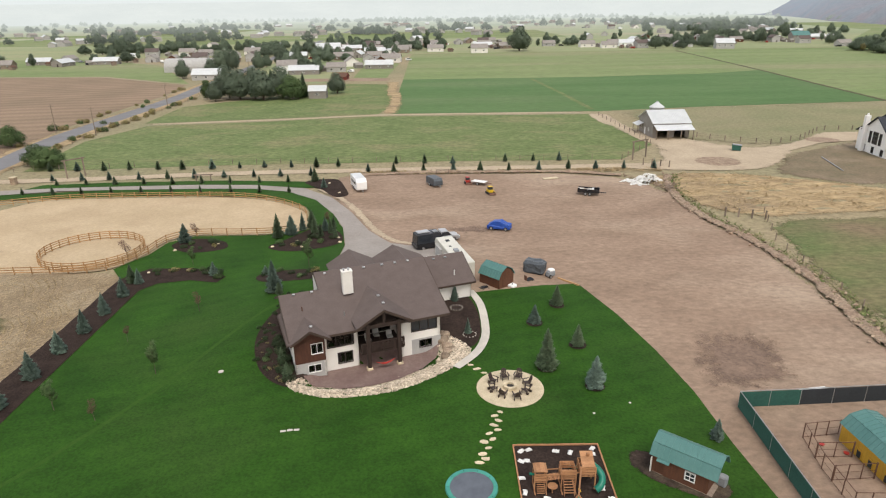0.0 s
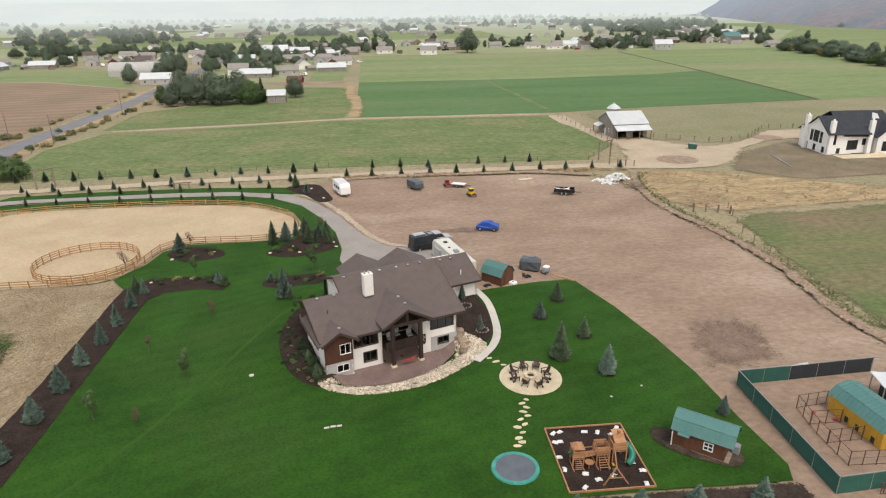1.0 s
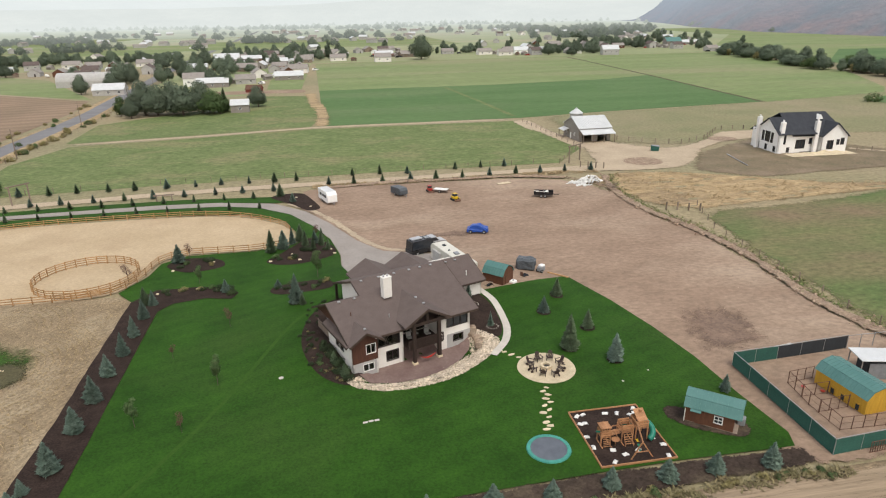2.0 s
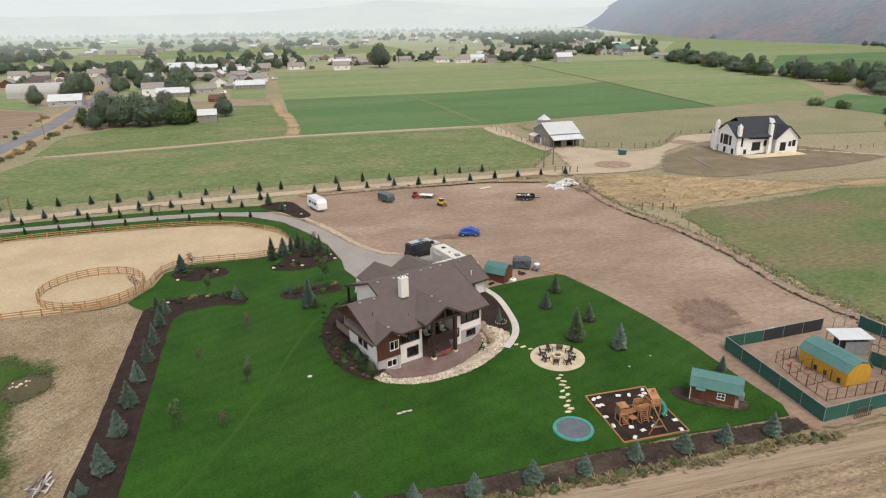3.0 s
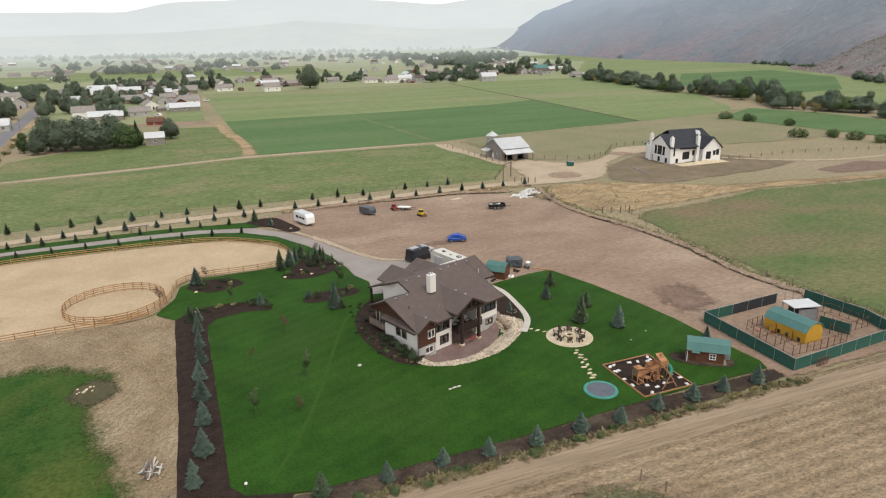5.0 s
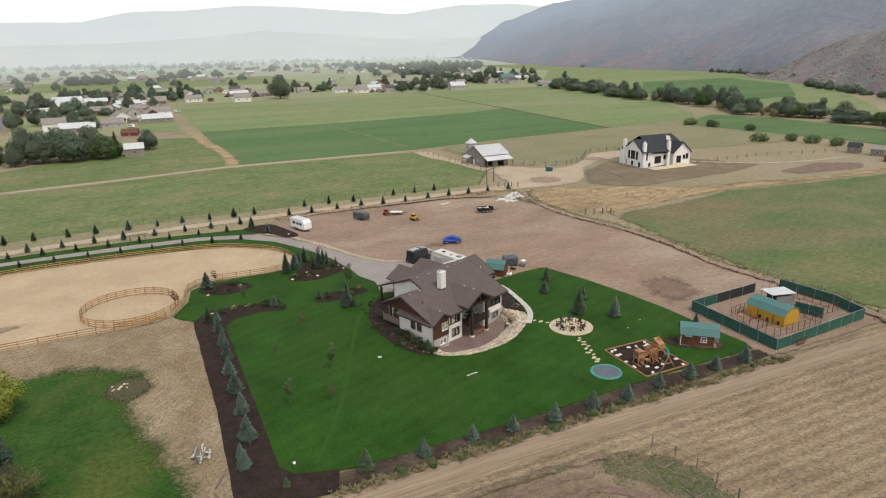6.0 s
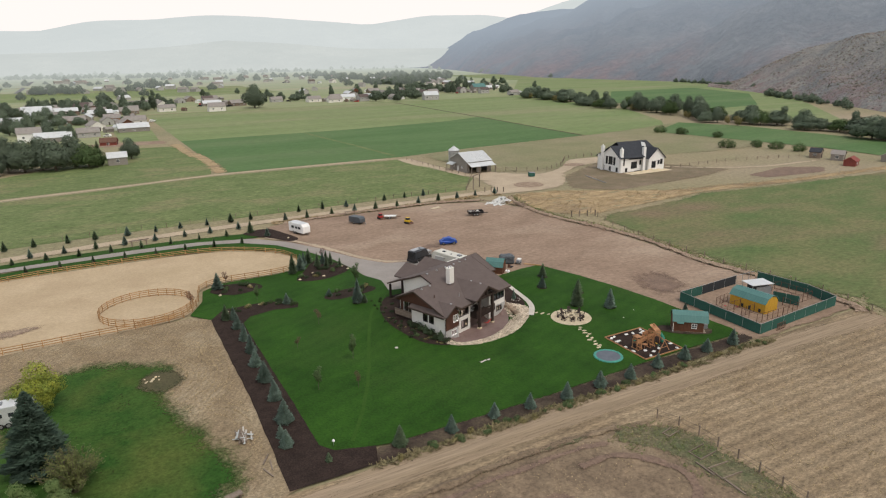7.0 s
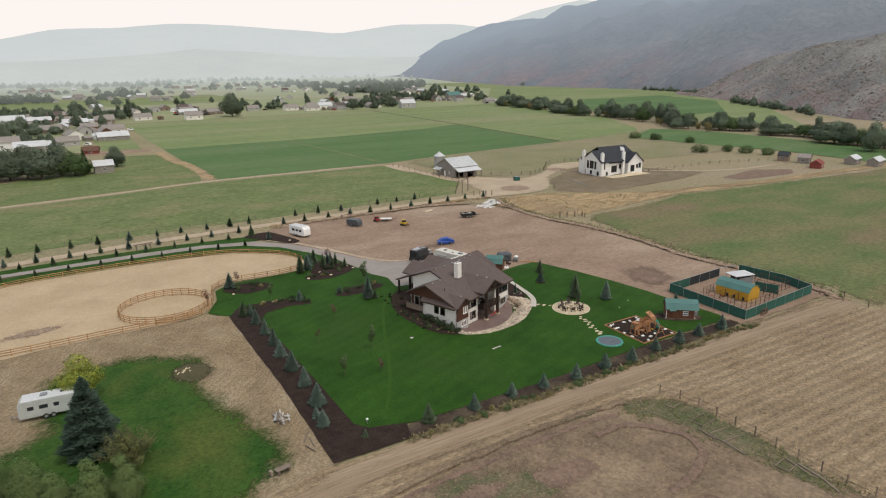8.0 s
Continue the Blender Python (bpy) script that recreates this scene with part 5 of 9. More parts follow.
# broadleaf trees: a few shapes, shared
SHAPES = {}
for key, lobes, n, size, mat, h, r in (
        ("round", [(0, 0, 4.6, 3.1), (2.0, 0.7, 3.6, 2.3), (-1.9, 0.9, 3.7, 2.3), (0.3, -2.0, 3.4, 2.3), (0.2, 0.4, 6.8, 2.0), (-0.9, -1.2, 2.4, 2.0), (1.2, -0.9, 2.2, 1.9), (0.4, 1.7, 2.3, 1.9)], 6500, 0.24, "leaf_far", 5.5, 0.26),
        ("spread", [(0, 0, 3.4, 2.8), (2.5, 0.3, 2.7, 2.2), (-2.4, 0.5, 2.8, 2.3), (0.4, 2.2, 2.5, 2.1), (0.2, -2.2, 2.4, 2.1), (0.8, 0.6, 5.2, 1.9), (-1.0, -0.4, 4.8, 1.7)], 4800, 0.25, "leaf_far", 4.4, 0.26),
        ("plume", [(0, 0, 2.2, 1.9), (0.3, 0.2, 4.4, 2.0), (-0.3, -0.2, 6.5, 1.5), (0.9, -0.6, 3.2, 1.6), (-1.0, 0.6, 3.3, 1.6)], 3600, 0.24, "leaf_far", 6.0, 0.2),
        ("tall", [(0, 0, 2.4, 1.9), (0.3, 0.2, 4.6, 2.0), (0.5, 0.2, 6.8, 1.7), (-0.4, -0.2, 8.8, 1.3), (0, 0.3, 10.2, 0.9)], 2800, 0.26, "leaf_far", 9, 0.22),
        ("wide", [(0, 0, 3.2, 2.7), (2.8, 0.3, 2.5, 2.2), (-2.7, 0.5, 2.6, 2.3), (0.4, 2.4, 2.4, 2.1), (0.2, -2.3, 2.3, 2.1), (1.0, 0.6, 4.8, 1.9), (-1.2, -0.5, 4.4, 1.7)], 5000, 0.22, "leaf", 4.2, 0.26),
        ("oval", [(0, 0, 2.0, 1.8), (0.3, 0.2, 4.2, 2.0), (-0.3, -0.2, 6.3, 1.6), (0.9, -0.6, 3.0, 1.6), (-1.0, 0.6, 3.1, 1.6)], 2600, 0.25, "leaf", 6.0, 0.2),
        ("bush", [(0, 0, 0.7, 1.1), (0.9, 0.2, 0.6, 0.8), (-0.8, 0.4, 0.6, 0.8)], 700, 0.13, "leaf", 0.9, 0.05),
        ("dry", [(0, 0, 0.5, 0.9), (0.8, 0.3, 0.45, 0.7), (-0.7, -0.3, 0.4, 0.6)], 420, 0.13, "leaf_o", 0.7, 0.04),
        ("shrub", [(0, 0, 0.7, 1.0), (0.8, 0.2, 0.6, 0.75), (-0.7, 0.4, 0.6, 0.75)], 800, 0.11, "leaf_dark", 0.9, 0.05),
        ("gold", [(0, 0, 1.8, 1.6), (0.6, 0.4, 3.2, 1.4), (-0.7, 0, 2.6, 1.3)], 1000, 0.2, "leaf_o", 3.4, 0.14),
        ("slim", [(0, 0, 2.1, 0.55), (0.15, 0.1, 2.9, 0.45), (-0.25, 0, 1.5, 0.45), (0.3, -0.1, 2.5, 0.45), (-0.2, 0.2, 3.3, 0.3)], 1000, 0.075, "leaf", 3.2, 0.03),
        ("maroon", [(0, 0, 2.0, 0.5), (0.28, 0.1, 2.6, 0.45), (-0.25, 0.1, 1.7, 0.42)], 420, 0.06, "leaf_red", 2.9, 0.03)):
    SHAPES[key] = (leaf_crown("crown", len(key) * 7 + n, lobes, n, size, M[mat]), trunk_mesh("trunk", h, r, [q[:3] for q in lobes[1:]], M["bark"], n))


def tree(key, x, y, s=1.0, label="", name="tree", group="", sz=None):
    ob = thing(name, label, "bush" if name in ("bush", "shrub") else "tree", at(x, y, prng.uniform(0, 6.3), 1.0, z=land(x, y) + 0.1), group)
    for n, me in zip(("crown", "trunk"), SHAPES[key]):
        share(n, me, Matrix.Diagonal((s, s, sz or s, 1)), ob)
    return ob


for x, y, s, k in ((-37, 65.6, 0.75, "maroon"), (-30.8, 58.6, 1.1, "slim"), (-37.9, 52.2, 1.0, "slim"), (-31.4, 73.2, 0.95, "maroon"), (-33, 50.4, 0.8, "maroon"), (-38, 89, 0.9, "slim"), (-49, 91.4, 1.2, "maroon"),
                   (-20, 86.4, 1.3, "slim"), (-41.6, 100.2, 1.1, "maroon"), (-20.6, 105.8, 1.1, "maroon")):
    tree(k, x, y, s, "thin young tree with sparse leaves on the lawn", "young_tree", "saplings on the lawn")
brng = random.Random(4)
for x, y in ((-37, 86.6), (-40, 86.8), (-35, 85.6), (-42, 85.6), (-39.6, 96.2), (-42.4, 96.6), (-38, 98.6), (-24, 97.4), (-21.6, 100.6), (-26.6, 97), (-18.8, 100.4), (-24.6, 83.4), (-22.0, 83.8), (-20, 82.6), (-26, 84.2)):
    tree("shrub", x, y, brng.uniform(0.35, 0.65), "low rounded shrub in dark mulch", "shrub", "garden shrubs")
for u, v in ((-0.9, 1.0), (-0.8, 2.6), (-0.9, 4.0), (-0.8, 5.4), (-0.9, 6.8), (0.2, 15.6), (1.6, 16.2), (2.6, 17.6), (3.2, 15.0), (3.6, 18.4), (-1.4, 12.0), (-2.6, 10.8), (-1.2, 0.2), (-1.6, 1.8), (-1.4, 3.2), (-2.0, 4.6), (-1.6, 6.0), (-2.2, 7.6), (-2.0, 9.2), (-1.0, 10.4), (-3.2, 6.6), (-3.6, 4.0), (-3.0, 2.4), (0.6, 12.6), (-0.4, 13.6), (1.2, 14.6), (2.0, 19.0), (0.8, 17.0), (-0.9, -1.0)):
    x, y = from_house(u, v)
    tree("shrub", x, y, brng.uniform(0.42, 0.72) if -1.15 < u < 1 and v < 8 else brng.uniform(0.14, 0.34), "dark green shrub in the bed beside the house", "shrub", "shrubs by the house")
for x, y, k, q in ((-42.5, 86.8, "bush", 0.45), (-40, 87.0, "dry", 0.6), (-37.5, 86.9, "dry", 0.5), (-36, 87.2, "bush", 0.4), (-34.5, 86.6, "shrub", 0.6), (-33, 85.6, "shrub", 0.6), (-32.6, 84, "bush", 0.5), (-24, 85.6, "bush", 0.45), (-19.5, 84.2, "shrub", 0.5), (-18.8, 84.4, "dry", 0.6), (-20.5, 82.4, "bush", 0.4),
                   (-39, 99.6, "shrub", 0.5), (-41.8, 98.4, "bush", 0.45), (-37.6, 97.2, "dry", 0.5), (-27.2, 98.2, "bush", 0.5), (-24.6, 97, "dry", 0.5), (-20.6, 98.6, "bush", 0.5), (-22.6, 100.8, "shrub", 0.55)):
    tree(k, x, y, q, "small rounded shrub in a mulch bed", "shrub", "garden shrubs")
spots_ = 0
while spots_ < 26:
    u, v = brng.uniform(-5.2, -1.2), brng.uniform(-0.6, 17)
    x, y = from_house(u, v)
    if inside([(-17.5, 77), (-20.4, 73), (-21.5, 68), (-21, 62), (-18.8, 57.8), (-16, 56), (-15.5, 60), (-17, 68), (-14, 76)], x, y):
        spots_ += 1
        tree(brng.choice(("dry", "shrub", "bush", "shrub")), x, y, brng.uniform(0.12, 0.34), "small shrub in the bed round the house", "shrub", "shrubs by the house")
spruce(-25.9, 84.6, 1.5, 0, label="low blue spruce in a mulch bed", fat=1.5)
for u, v, h in ((-0.9, 0.3, 1.7), (-1.0, 3.3, 1.5), (0.9, 19.6, 1.8)):
    spruce(*from_house(u, v), h, 2, label="small dark conifer against the house wall", fat=1.1)
for i in range(46):
    x = brng.uniform(-36, 26)
    tree(brng.choice(("dry", "bush", "bush")), x, brng.choice((33.0, 33.3, 33.5, 33.8)) + brng.uniform(-.3, .3), brng.uniform(0.18, 0.5), "dry tuft of weeds in the soil bed", "bush", "weeds in the soil bed")
for x, y, h in ((2.4, 66.4, 2.1), (1.0, 73.6, 2.4)):
    spruce(x, y, h, 1, label="narrow green conifer in the mulch beside the path", fat=0.75)

# the trees at the yard's edge
yard_spruce = thing("spruce_tree", "tall dense blue spruce beside a caravan", "tree", at(-69.3, 50.0))
share("crown", spray_crown("crown", 77, 9.9, 3.0, 12000, M["needles_d"], 0.075, 0.72, 0.02, 0.4), Matrix.Identity(4), yard_spruce)
share("trunk", trunk_mesh("trunk", 9.5, 0.2, [], M["bark"], 5), Matrix.Identity(4), yard_spruce)


def yard_tree(x, y, lobes, leaves, size, mat, label, h=2.5, seed=1):
    ob = thing("tree", label, "tree", at(x, y))
    share("crown", leaf_crown("crown", seed, lobes, leaves, size, M[mat]), Matrix.Identity(4), ob)
    share("trunk", trunk_mesh("trunk", h, 0.14, [q[:3] for q in lobes[1:]], M["bark"], seed), Matrix.Identity(4), ob)


yard_tree(-70.2, 64.4, [(0, 0, 3.0, 2.4), (1.5, 0.6, 3.2, 1.8), (-1.6, 0.4, 2.6, 1.8), (0.3, 0.4, 5.2, 1.6), (0, -0.8, 1.6, 1.8)], 7000, 0.13, "leaf_y", "yellowing broadleaf tree behind the blue spruce", 4.0, 91)


def willow(x, y, h, r, mat, label, seed):
    """An airy bush: many thin rods that fan out, with small leaves strung along them."""
    rnd = random.Random(seed)
    bm = bmesh.new()
    vs, fs, ns = [], [], []
    for i in range(120):
        a, lean, ln = rnd.uniform(0, 6.3), rnd.uniform(0.1, 1.0), h * rnd.uniform(0.6, 1.05)
        d = Vector((math.cos(a), math.sin(a), 0))
        p0 = d * rnd.uniform(0, 0.5)
        pts = [p0 + d * (r * lean * (q / 4) ** 1.2) + Vector((rnd.gauss(0, .12), rnd.gauss(0, .12), ln * (1 - 0.45 * lean * lean) * (q / 4) ** 0.8)) for q in range(5)]
        for p, q in zip(pts, pts[1:]):
            tube(bm, p, q, 0.022, 0.014, 4)
        for _ in range(46):
            k = rnd.uniform(0.25, 1.0) * 3.99
            c = pts[int(k)].lerp(pts[int(k) + 1], k % 1) + Vector((rnd.gauss(0, .16), rnd.gauss(0, .16), rnd.gauss(0, .16)))
            s, t = rnd.uniform(0.05, 0.12), rnd.uniform(0, 6.3)
            u, w = Vector((math.cos(t), math.sin(t), rnd.uniform(-.4, .9))).normalized() * s * 1.6, Vector((-math.sin(t), math.cos(t), rnd.uniform(-.3, .3))) * s * 0.6
            b = len(vs)
            vs += [c - u, c + w, c + u, c - w]
            nn = (d * 0.6 + Vector((rnd.uniform(-.3, .3), rnd.uniform(-.3, .3), 0.8))).normalized()
            ns += [nn] * 4
            fs.append((b, b + 1, b + 2, b + 3) if u.cross(w).dot(nn) < 0 else (b + 3, b + 2, b + 1, b))
    ob = thing("tree", label, "tree", at(x, y))
    part("branches", bm, M["bark"], ob)
    share("crown", from_lists("crown", vs, fs, M[mat], ns), Matrix.Identity(4), ob)


willow(-65.9, 44.6, 5.2, 3.0, "leaf_o2", "airy olive willow bush with thin branches", 8)
for i, (x, y, s, t) in enumerate(((-69.6, 39.2, 1.05, 1.6), (-66.7, 38.4, 0.95, 1.75), (-75.2, 43.0, 1.3, 1.25), (-78.4, 45.4, 1.35, 1.3), (-72.8, 40.4, 1.0, 1.3), (-79.5, 41.0, 1.3, 1.2))):
    yard_tree(x, y, [(0, 0, 1.3 * s * t, 1.6 * s), (0.8 * s, 0.3, 1.1 * s * t, 1.25 * s), (-0.8 * s, 0.5, 1.2 * s * t, 1.25 * s), (0.2, -0.8 * s, 0.9 * s * t, 1.2 * s), (0.1, 0.1, 2.2 * s * t, 1.1 * s), (-0.2, 0.2, 3.0 * s * t, 0.7 * s)], 15000, 0.07, "leaf_w", "tall dense grey-green bush in the yard", 2.0 * s * t, 30 + i)


# ---- fences ----
def unit_box(name, material):
    bm = bmesh.new()
    box(bm, (0, 0, 0), (1, 1, 1))
    me = bpy.data.meshes.new(name)
    bm.to_mesh(me)
    bm.free()
    me.materials.append(material)
    return me


BAR = {k: unit_box("bar_" + k, M[k]) for k in ("rail", "old_wood", "steel", "rust", "green_mesh", "black_mesh", "cedar", "white_paint", "timber", "teal_metal", "white_roof")}


def bar(name, p0, p1, w, h, key, parent):
    """A straight bar between two points."""
    p0, p1 = Vector(p0), Vector(p1)
    d = p1 - p0
    m = Matrix.Translation((p0 + p1) / 2) @ d.to_track_quat("X", "Z").to_matrix().to_4x4() @ Matrix.Diagonal((d.length, w, h, 1))
    return share(name, BAR[key], m, parent)


def spaced(line, step):
    """Points at even steps along a polyline."""
    out, left = [tuple(line[0])], step
    for (x0, y0), (x1, y1) in zip(line, line[1:]):
        ln = math.hypot(x1 - x0, y1 - y0)
        q = left
        while q <= ln:
            out.append((x0 + (x1 - x0) * q / ln, y0 + (y1 - y0) * q / ln))
            q += step
        left = q - ln
    return out


def fence(name, label, pts, height, rails, key, post=0.13, rail_w=0.04, rail_h=0.13, kind=""):
    ob = thing(name, label, "fence", kind=kind)
    for i, (x, y) in enumerate(pts):
        z = land(x, y)
        bar("post", (x, y, z - 0.05), (x, y, z + height + 0.1), post, post, key, ob)
        if i:
            a, b = pts[i - 1]
            for r in rails:
                bar("rail", (a, b, land(a, b) + r * height), (x, y, z + r * height), rail_w, rail_h, key, ob)
    return ob


arena_line = along([(-92, 86), (-74, 86.2), (-65, 86.5), (-55, 86.8), (-50, 88.5), (-47.5, 94), (-46.5, 100), (-43, 103), (-37, 103), (-31, 103), (-25.5, 104.5)], 5)
fence("arena_fence", "tan three-rail wooden fence round the sand arena", spaced(arena_line, 2.6), 1.25, (0.35, 0.65, 0.95), "rail")
arena_north = along([(-25, 110), (-27, 116), (-34, 122.5), (-43, 126.2), (-57, 127), (-74, 126.7), (-84, 124.4), (-92, 121)], 5)
fence("arena_fence", "tan three-rail wooden fence beside the grass verge", spaced(arena_north, 2.6), 1.25, (0.35, 0.65, 0.95), "rail")
fence("round_pen", "round tan wooden-rail horse pen on sand", [(-55.9 + 7.6 * math.cos(i * 0.2094), 94.5 + 7.3 * math.sin(i * 0.2094)) for i in range(31)], 1.5, (0.25, 0.5, 0.75, 0.97), "rail")
fence("field_fence", "dark post-and-wire field fence", spaced([(44, 156), (57, 175), (53.5, 228)], 4.5), 1.3, (0.55, 0.9), "old_wood", 0.16, 0.02, 0.03)
fence("field_fence", "dark post-and-wire fence beside the gravel drive", spaced([(62, 200), (74, 181), (88, 172), (100, 178), (112, 191), (134, 190)], 4.0), 1.4, (0.5, 0.9), "old_wood", 0.2, 0.02, 0.03)
fence("field_fence", "thin post-and-wire pasture fence", spaced([(58, 111), (52.5, 95), (52, 78), (51.5, 62), (53.5, 40), (50, 27)], 5.0), 1.2, (0.5, 0.9), "old_wood", 0.12, 0.015, 0.02)
fence("field_fence", "thin post-and-wire fence along the pasture", spaced([(-101, 153.5), (-60, 157), (0, 158), (42, 157)], 6.0), 1.2, (0.5, 0.9), "old_wood", 0.12, 0.015, 0.02)
fence("field_fence", "thin post-and-wire fence along the road", spaced([(-105, 152), (-110, 190), (-109, 240), (-110, 300)], 7.0), 1.2, (0.5, 0.9), "old_wood", 0.12, 0.015, 0.02)
fence("field_fence", "thin post-and-wire fence by the white house", spaced([(130, 150), (160, 150), (200, 140)], 5.0), 1.3, (0.5, 0.9), "old_wood", 0.16, 0.02, 0.03)
fence("corral_fence", "weathered post-and-wire corral fence", spaced([(-4.4, 25.6), (-2.9, 22), (-3.0, 10), (-3.2, 2), (-1, -8)], 2.6), 1.3, (0.5, 0.92), "old_wood", 0.12, 0.02, 0.03)
fence("corral_fence", "row of leaning wooden fence posts beside the dirt", spaced([(-2, 143.6), (0.8, 143.7)], 2.8), 1.2, (0.9,), "old_wood", 0.16)
fence("corral_fence", "short row of brown fence posts", spaced([(47.5, 150), (53, 147)], 2.0), 1.6, (), "old_wood", 0.22)
fence("corral_fence", "short row of brown fence posts by the pasture", spaced([(50.5, 110), (57, 107.5)], 2.2), 1.5, (), "old_wood", 0.24)


def gateway(x, y, w, h, turn, label):
    ob = thing("gateway", label, "gate", pose(x, y, 0, 0, 0, turn))
    for s in (-1, 1):
        bar("post", (s * w / 2, 0, -0.05), (s * w / 2, 0, h), 0.26, 0.26, "old_wood", ob)
    bar("crossbeam", (-w / 2 - 0.6, 0, h + 0.1), (w / 2 + 0.6, 0, h + 0.1), 0.22, 0.26, "old_wood", ob)


gateway(-86.4, 146, 4.0, 4.2, 50, "tall dark timber ranch gateway over the lane")
gateway(48.6, 157.2, 5.0, 4.4, 35, "tall dark timber gateway into the pasture")
gateway(-54.6, 140.6, 3.2, 1.4, 5, "low dark timber frame beside the lane")


def gate_pillar(x, y):
    ob = thing("gate_pillar", "square stone gate pillar with pale cap", "pillar", pose(x, y, 0), "drive pillars")
    part("shaft", one(box, (0, 0, 0.75), (1.1, 1.1, 1.6), 0, 0.03), M["boulder"], ob)
    part("cap", one(box, (0, 0, 1.62), (1.35, 1.35, 0.16), 0, 0.04), M["flag"], ob)


gate_pillar(-97.4, 140.2)
gate_pillar(-97.0, 131.0)


# dog pen: screened outer fence, yellow kennel, runs
def screened_fence():
    ob = thing("dog_pen_fence", "tall green and dark screened chain-link fence", "fence")
    runs = [((27, 35.2), (27.3, 51.3), "green_mesh"), ((27.3, 51.3), (33.2, 51.6), "green_mesh"), ((33.2, 51.6), (42.8, 52.2), "black_mesh"), ((48.2, 51.6), (49.6, 42.5), "green_mesh"), ((49.6, 42.5), (48.3, 36.6), "green_mesh"), ((48.3, 36.6), (27, 35.2), "green_mesh")]
    for (x0, y0), (x1, y1), key in runs:
        ln = math.hypot(x1 - x0, y1 - y0)
        n = max(2, round(ln / 3))
        for i in range(n):
            a = (x0 + (x1 - x0) * i / n, y0 + (y1 - y0) * i / n)
            b = (x0 + (x1 - x0) * (i + 1) / n, y0 + (y1 - y0) * (i + 1) / n)
            bar("screen", (*a, 0.98), (*b, 0.98), 0.03, 1.65, key, ob)
            bar("post", (*a, 0), (*a, 1.95), 0.05, 0.05, "steel", ob)
            bar("top_rail", (*a, 1.9), (*b, 1.9), 0.06, 0.06, "steel", ob)
    for i in range(3):
        x0, x1 = 42.8 + i * 1.8, 42.8 + (i + 1) * 1.8
        bar("post", (x0, 52.1, 0), (x0, 52.1, 1.98), 0.07, 0.07, "steel", ob)
        bar("top_rail", (x0, 52.1, 1.9), (x1, 52.0, 1.9), 0.06, 0.06, "steel", ob)
    return ob


screened_fence()


def wire_run(pts, label):
    """A low run of wire panels in rusty frames."""
    ob = thing("kennel_run", label, "fence", group="kennel runs")
    for i, (a, b) in enumerate(zip(pts, pts[1:])):
        ln = math.hypot(b[0] - a[0], b[1] - a[1])
        n = max(1, round(ln / 1.3))
        for k in range(n):
            p = (a[0] + (b[0] - a[0]) * k / n, a[1] + (b[1] - a[1]) * k / n)
            q = (a[0] + (b[0] - a[0]) * (k + 1) / n, a[1] + (b[1] - a[1]) * (k + 1) / n)
            bar("post", (*p, 0.1), (*p, 1.75), 0.06, 0.06, "rust", ob)
            bar("wire_rail", (*p, 1.7), (*q, 1.7), 0.045, 0.045, "rust", ob)
            bar("wire_rail", (*p, 0.3), (*q, 0.3), 0.035, 0.035, "rust", ob)
            bar("wire_rail", (*p, 1.0), (*q, 1.0), 0.02, 0.02, "rust", ob)
    bar("post", (*pts[-1], 0.1), (*pts[-1], 1.75), 0.09, 0.09, "rust", ob)


wire_run([(34.2, 47), (30.9, 46.6), (30.3, 42.6), (30.2, 38.2), (36.4, 38.0)], "rusty wire kennel run beside the yellow shed")
wire_run([(30.6, 44), (33.6, 44)], "rusty wire divider in the kennel run")
wire_run([(30.4, 41.2), (33.8, 41.4)], "rusty wire divider in the kennel run")
wire_run([(36.4, 38.0), (40.4, 38.2), (40.6, 41)], "rusty wire kennel run beside the yellow shed")
wire_run([(43.2, 48.2), (47.2, 46), (47.6, 40.4), (43.6, 40.2), (43.2, 48.2)], "rusty wire kennel run beyond the white canopy")


# ---- sheds ----
def gambrel(w, wall, mid, top):
    return [(-w / 2, 0), (w / 2, 0), (w / 2, wall), (w * 0.33, mid), (0, top), (-w * 0.33, mid), (-w / 2, wall)]


def gambrel_roof(parent, w, wall, mid, top, length, over, material, thick=0.06, rib=0.45):
    """Four metal panels with raised ribs, the shed's length along y."""
    h = length / 2 + over
    prof = [(w / 2 + 0.12, wall - 0.12), (w * 0.33 + 0.02, mid + 0.04), (0, top + 0.05), (-w * 0.33 - 0.02, mid + 0.04), (-w / 2 - 0.12, wall - 0.12)]
    for (x0, z0), (x1, z1) in zip(prof, prof[1:]):
        bm = bmesh.new()
        d = Vector((x1 - x0, 0, z1 - z0))
        nrm = Vector((d.z, 0, -d.x)).normalized()
        if nrm.z < 0:
            nrm = -nrm
        a, b = Vector((x0, 0, z0)), Vector((x1, 0, z1))
        vs = []
        for p in (a, b):
            for y in (-h, h):
                for k in (0, thick):
                    vs.append(bm.verts.new((p.x + nrm.x * k, y, p.z + nrm.z * k)))
        bmesh.ops.convex_hull(bm, input=vs)
        ry = -math.atan2(d.z, d.x)
        n = int(2 * h / rib)
        panel = part("roof_panel", bm, material, parent)
        for i in range(n + 1):
            c = (a + b) / 2 + nrm * (thick + 0.012)
            share("rib", BAR["teal_metal"], Matrix.Translation((c.x, -h + 0.02 + i * (2 * h - 0.04) / n, c.z)) @ Matrix.Rotation(ry, 4, "Y") @ Matrix.Diagonal((d.length, 0.045, 0.035, 1)), panel)


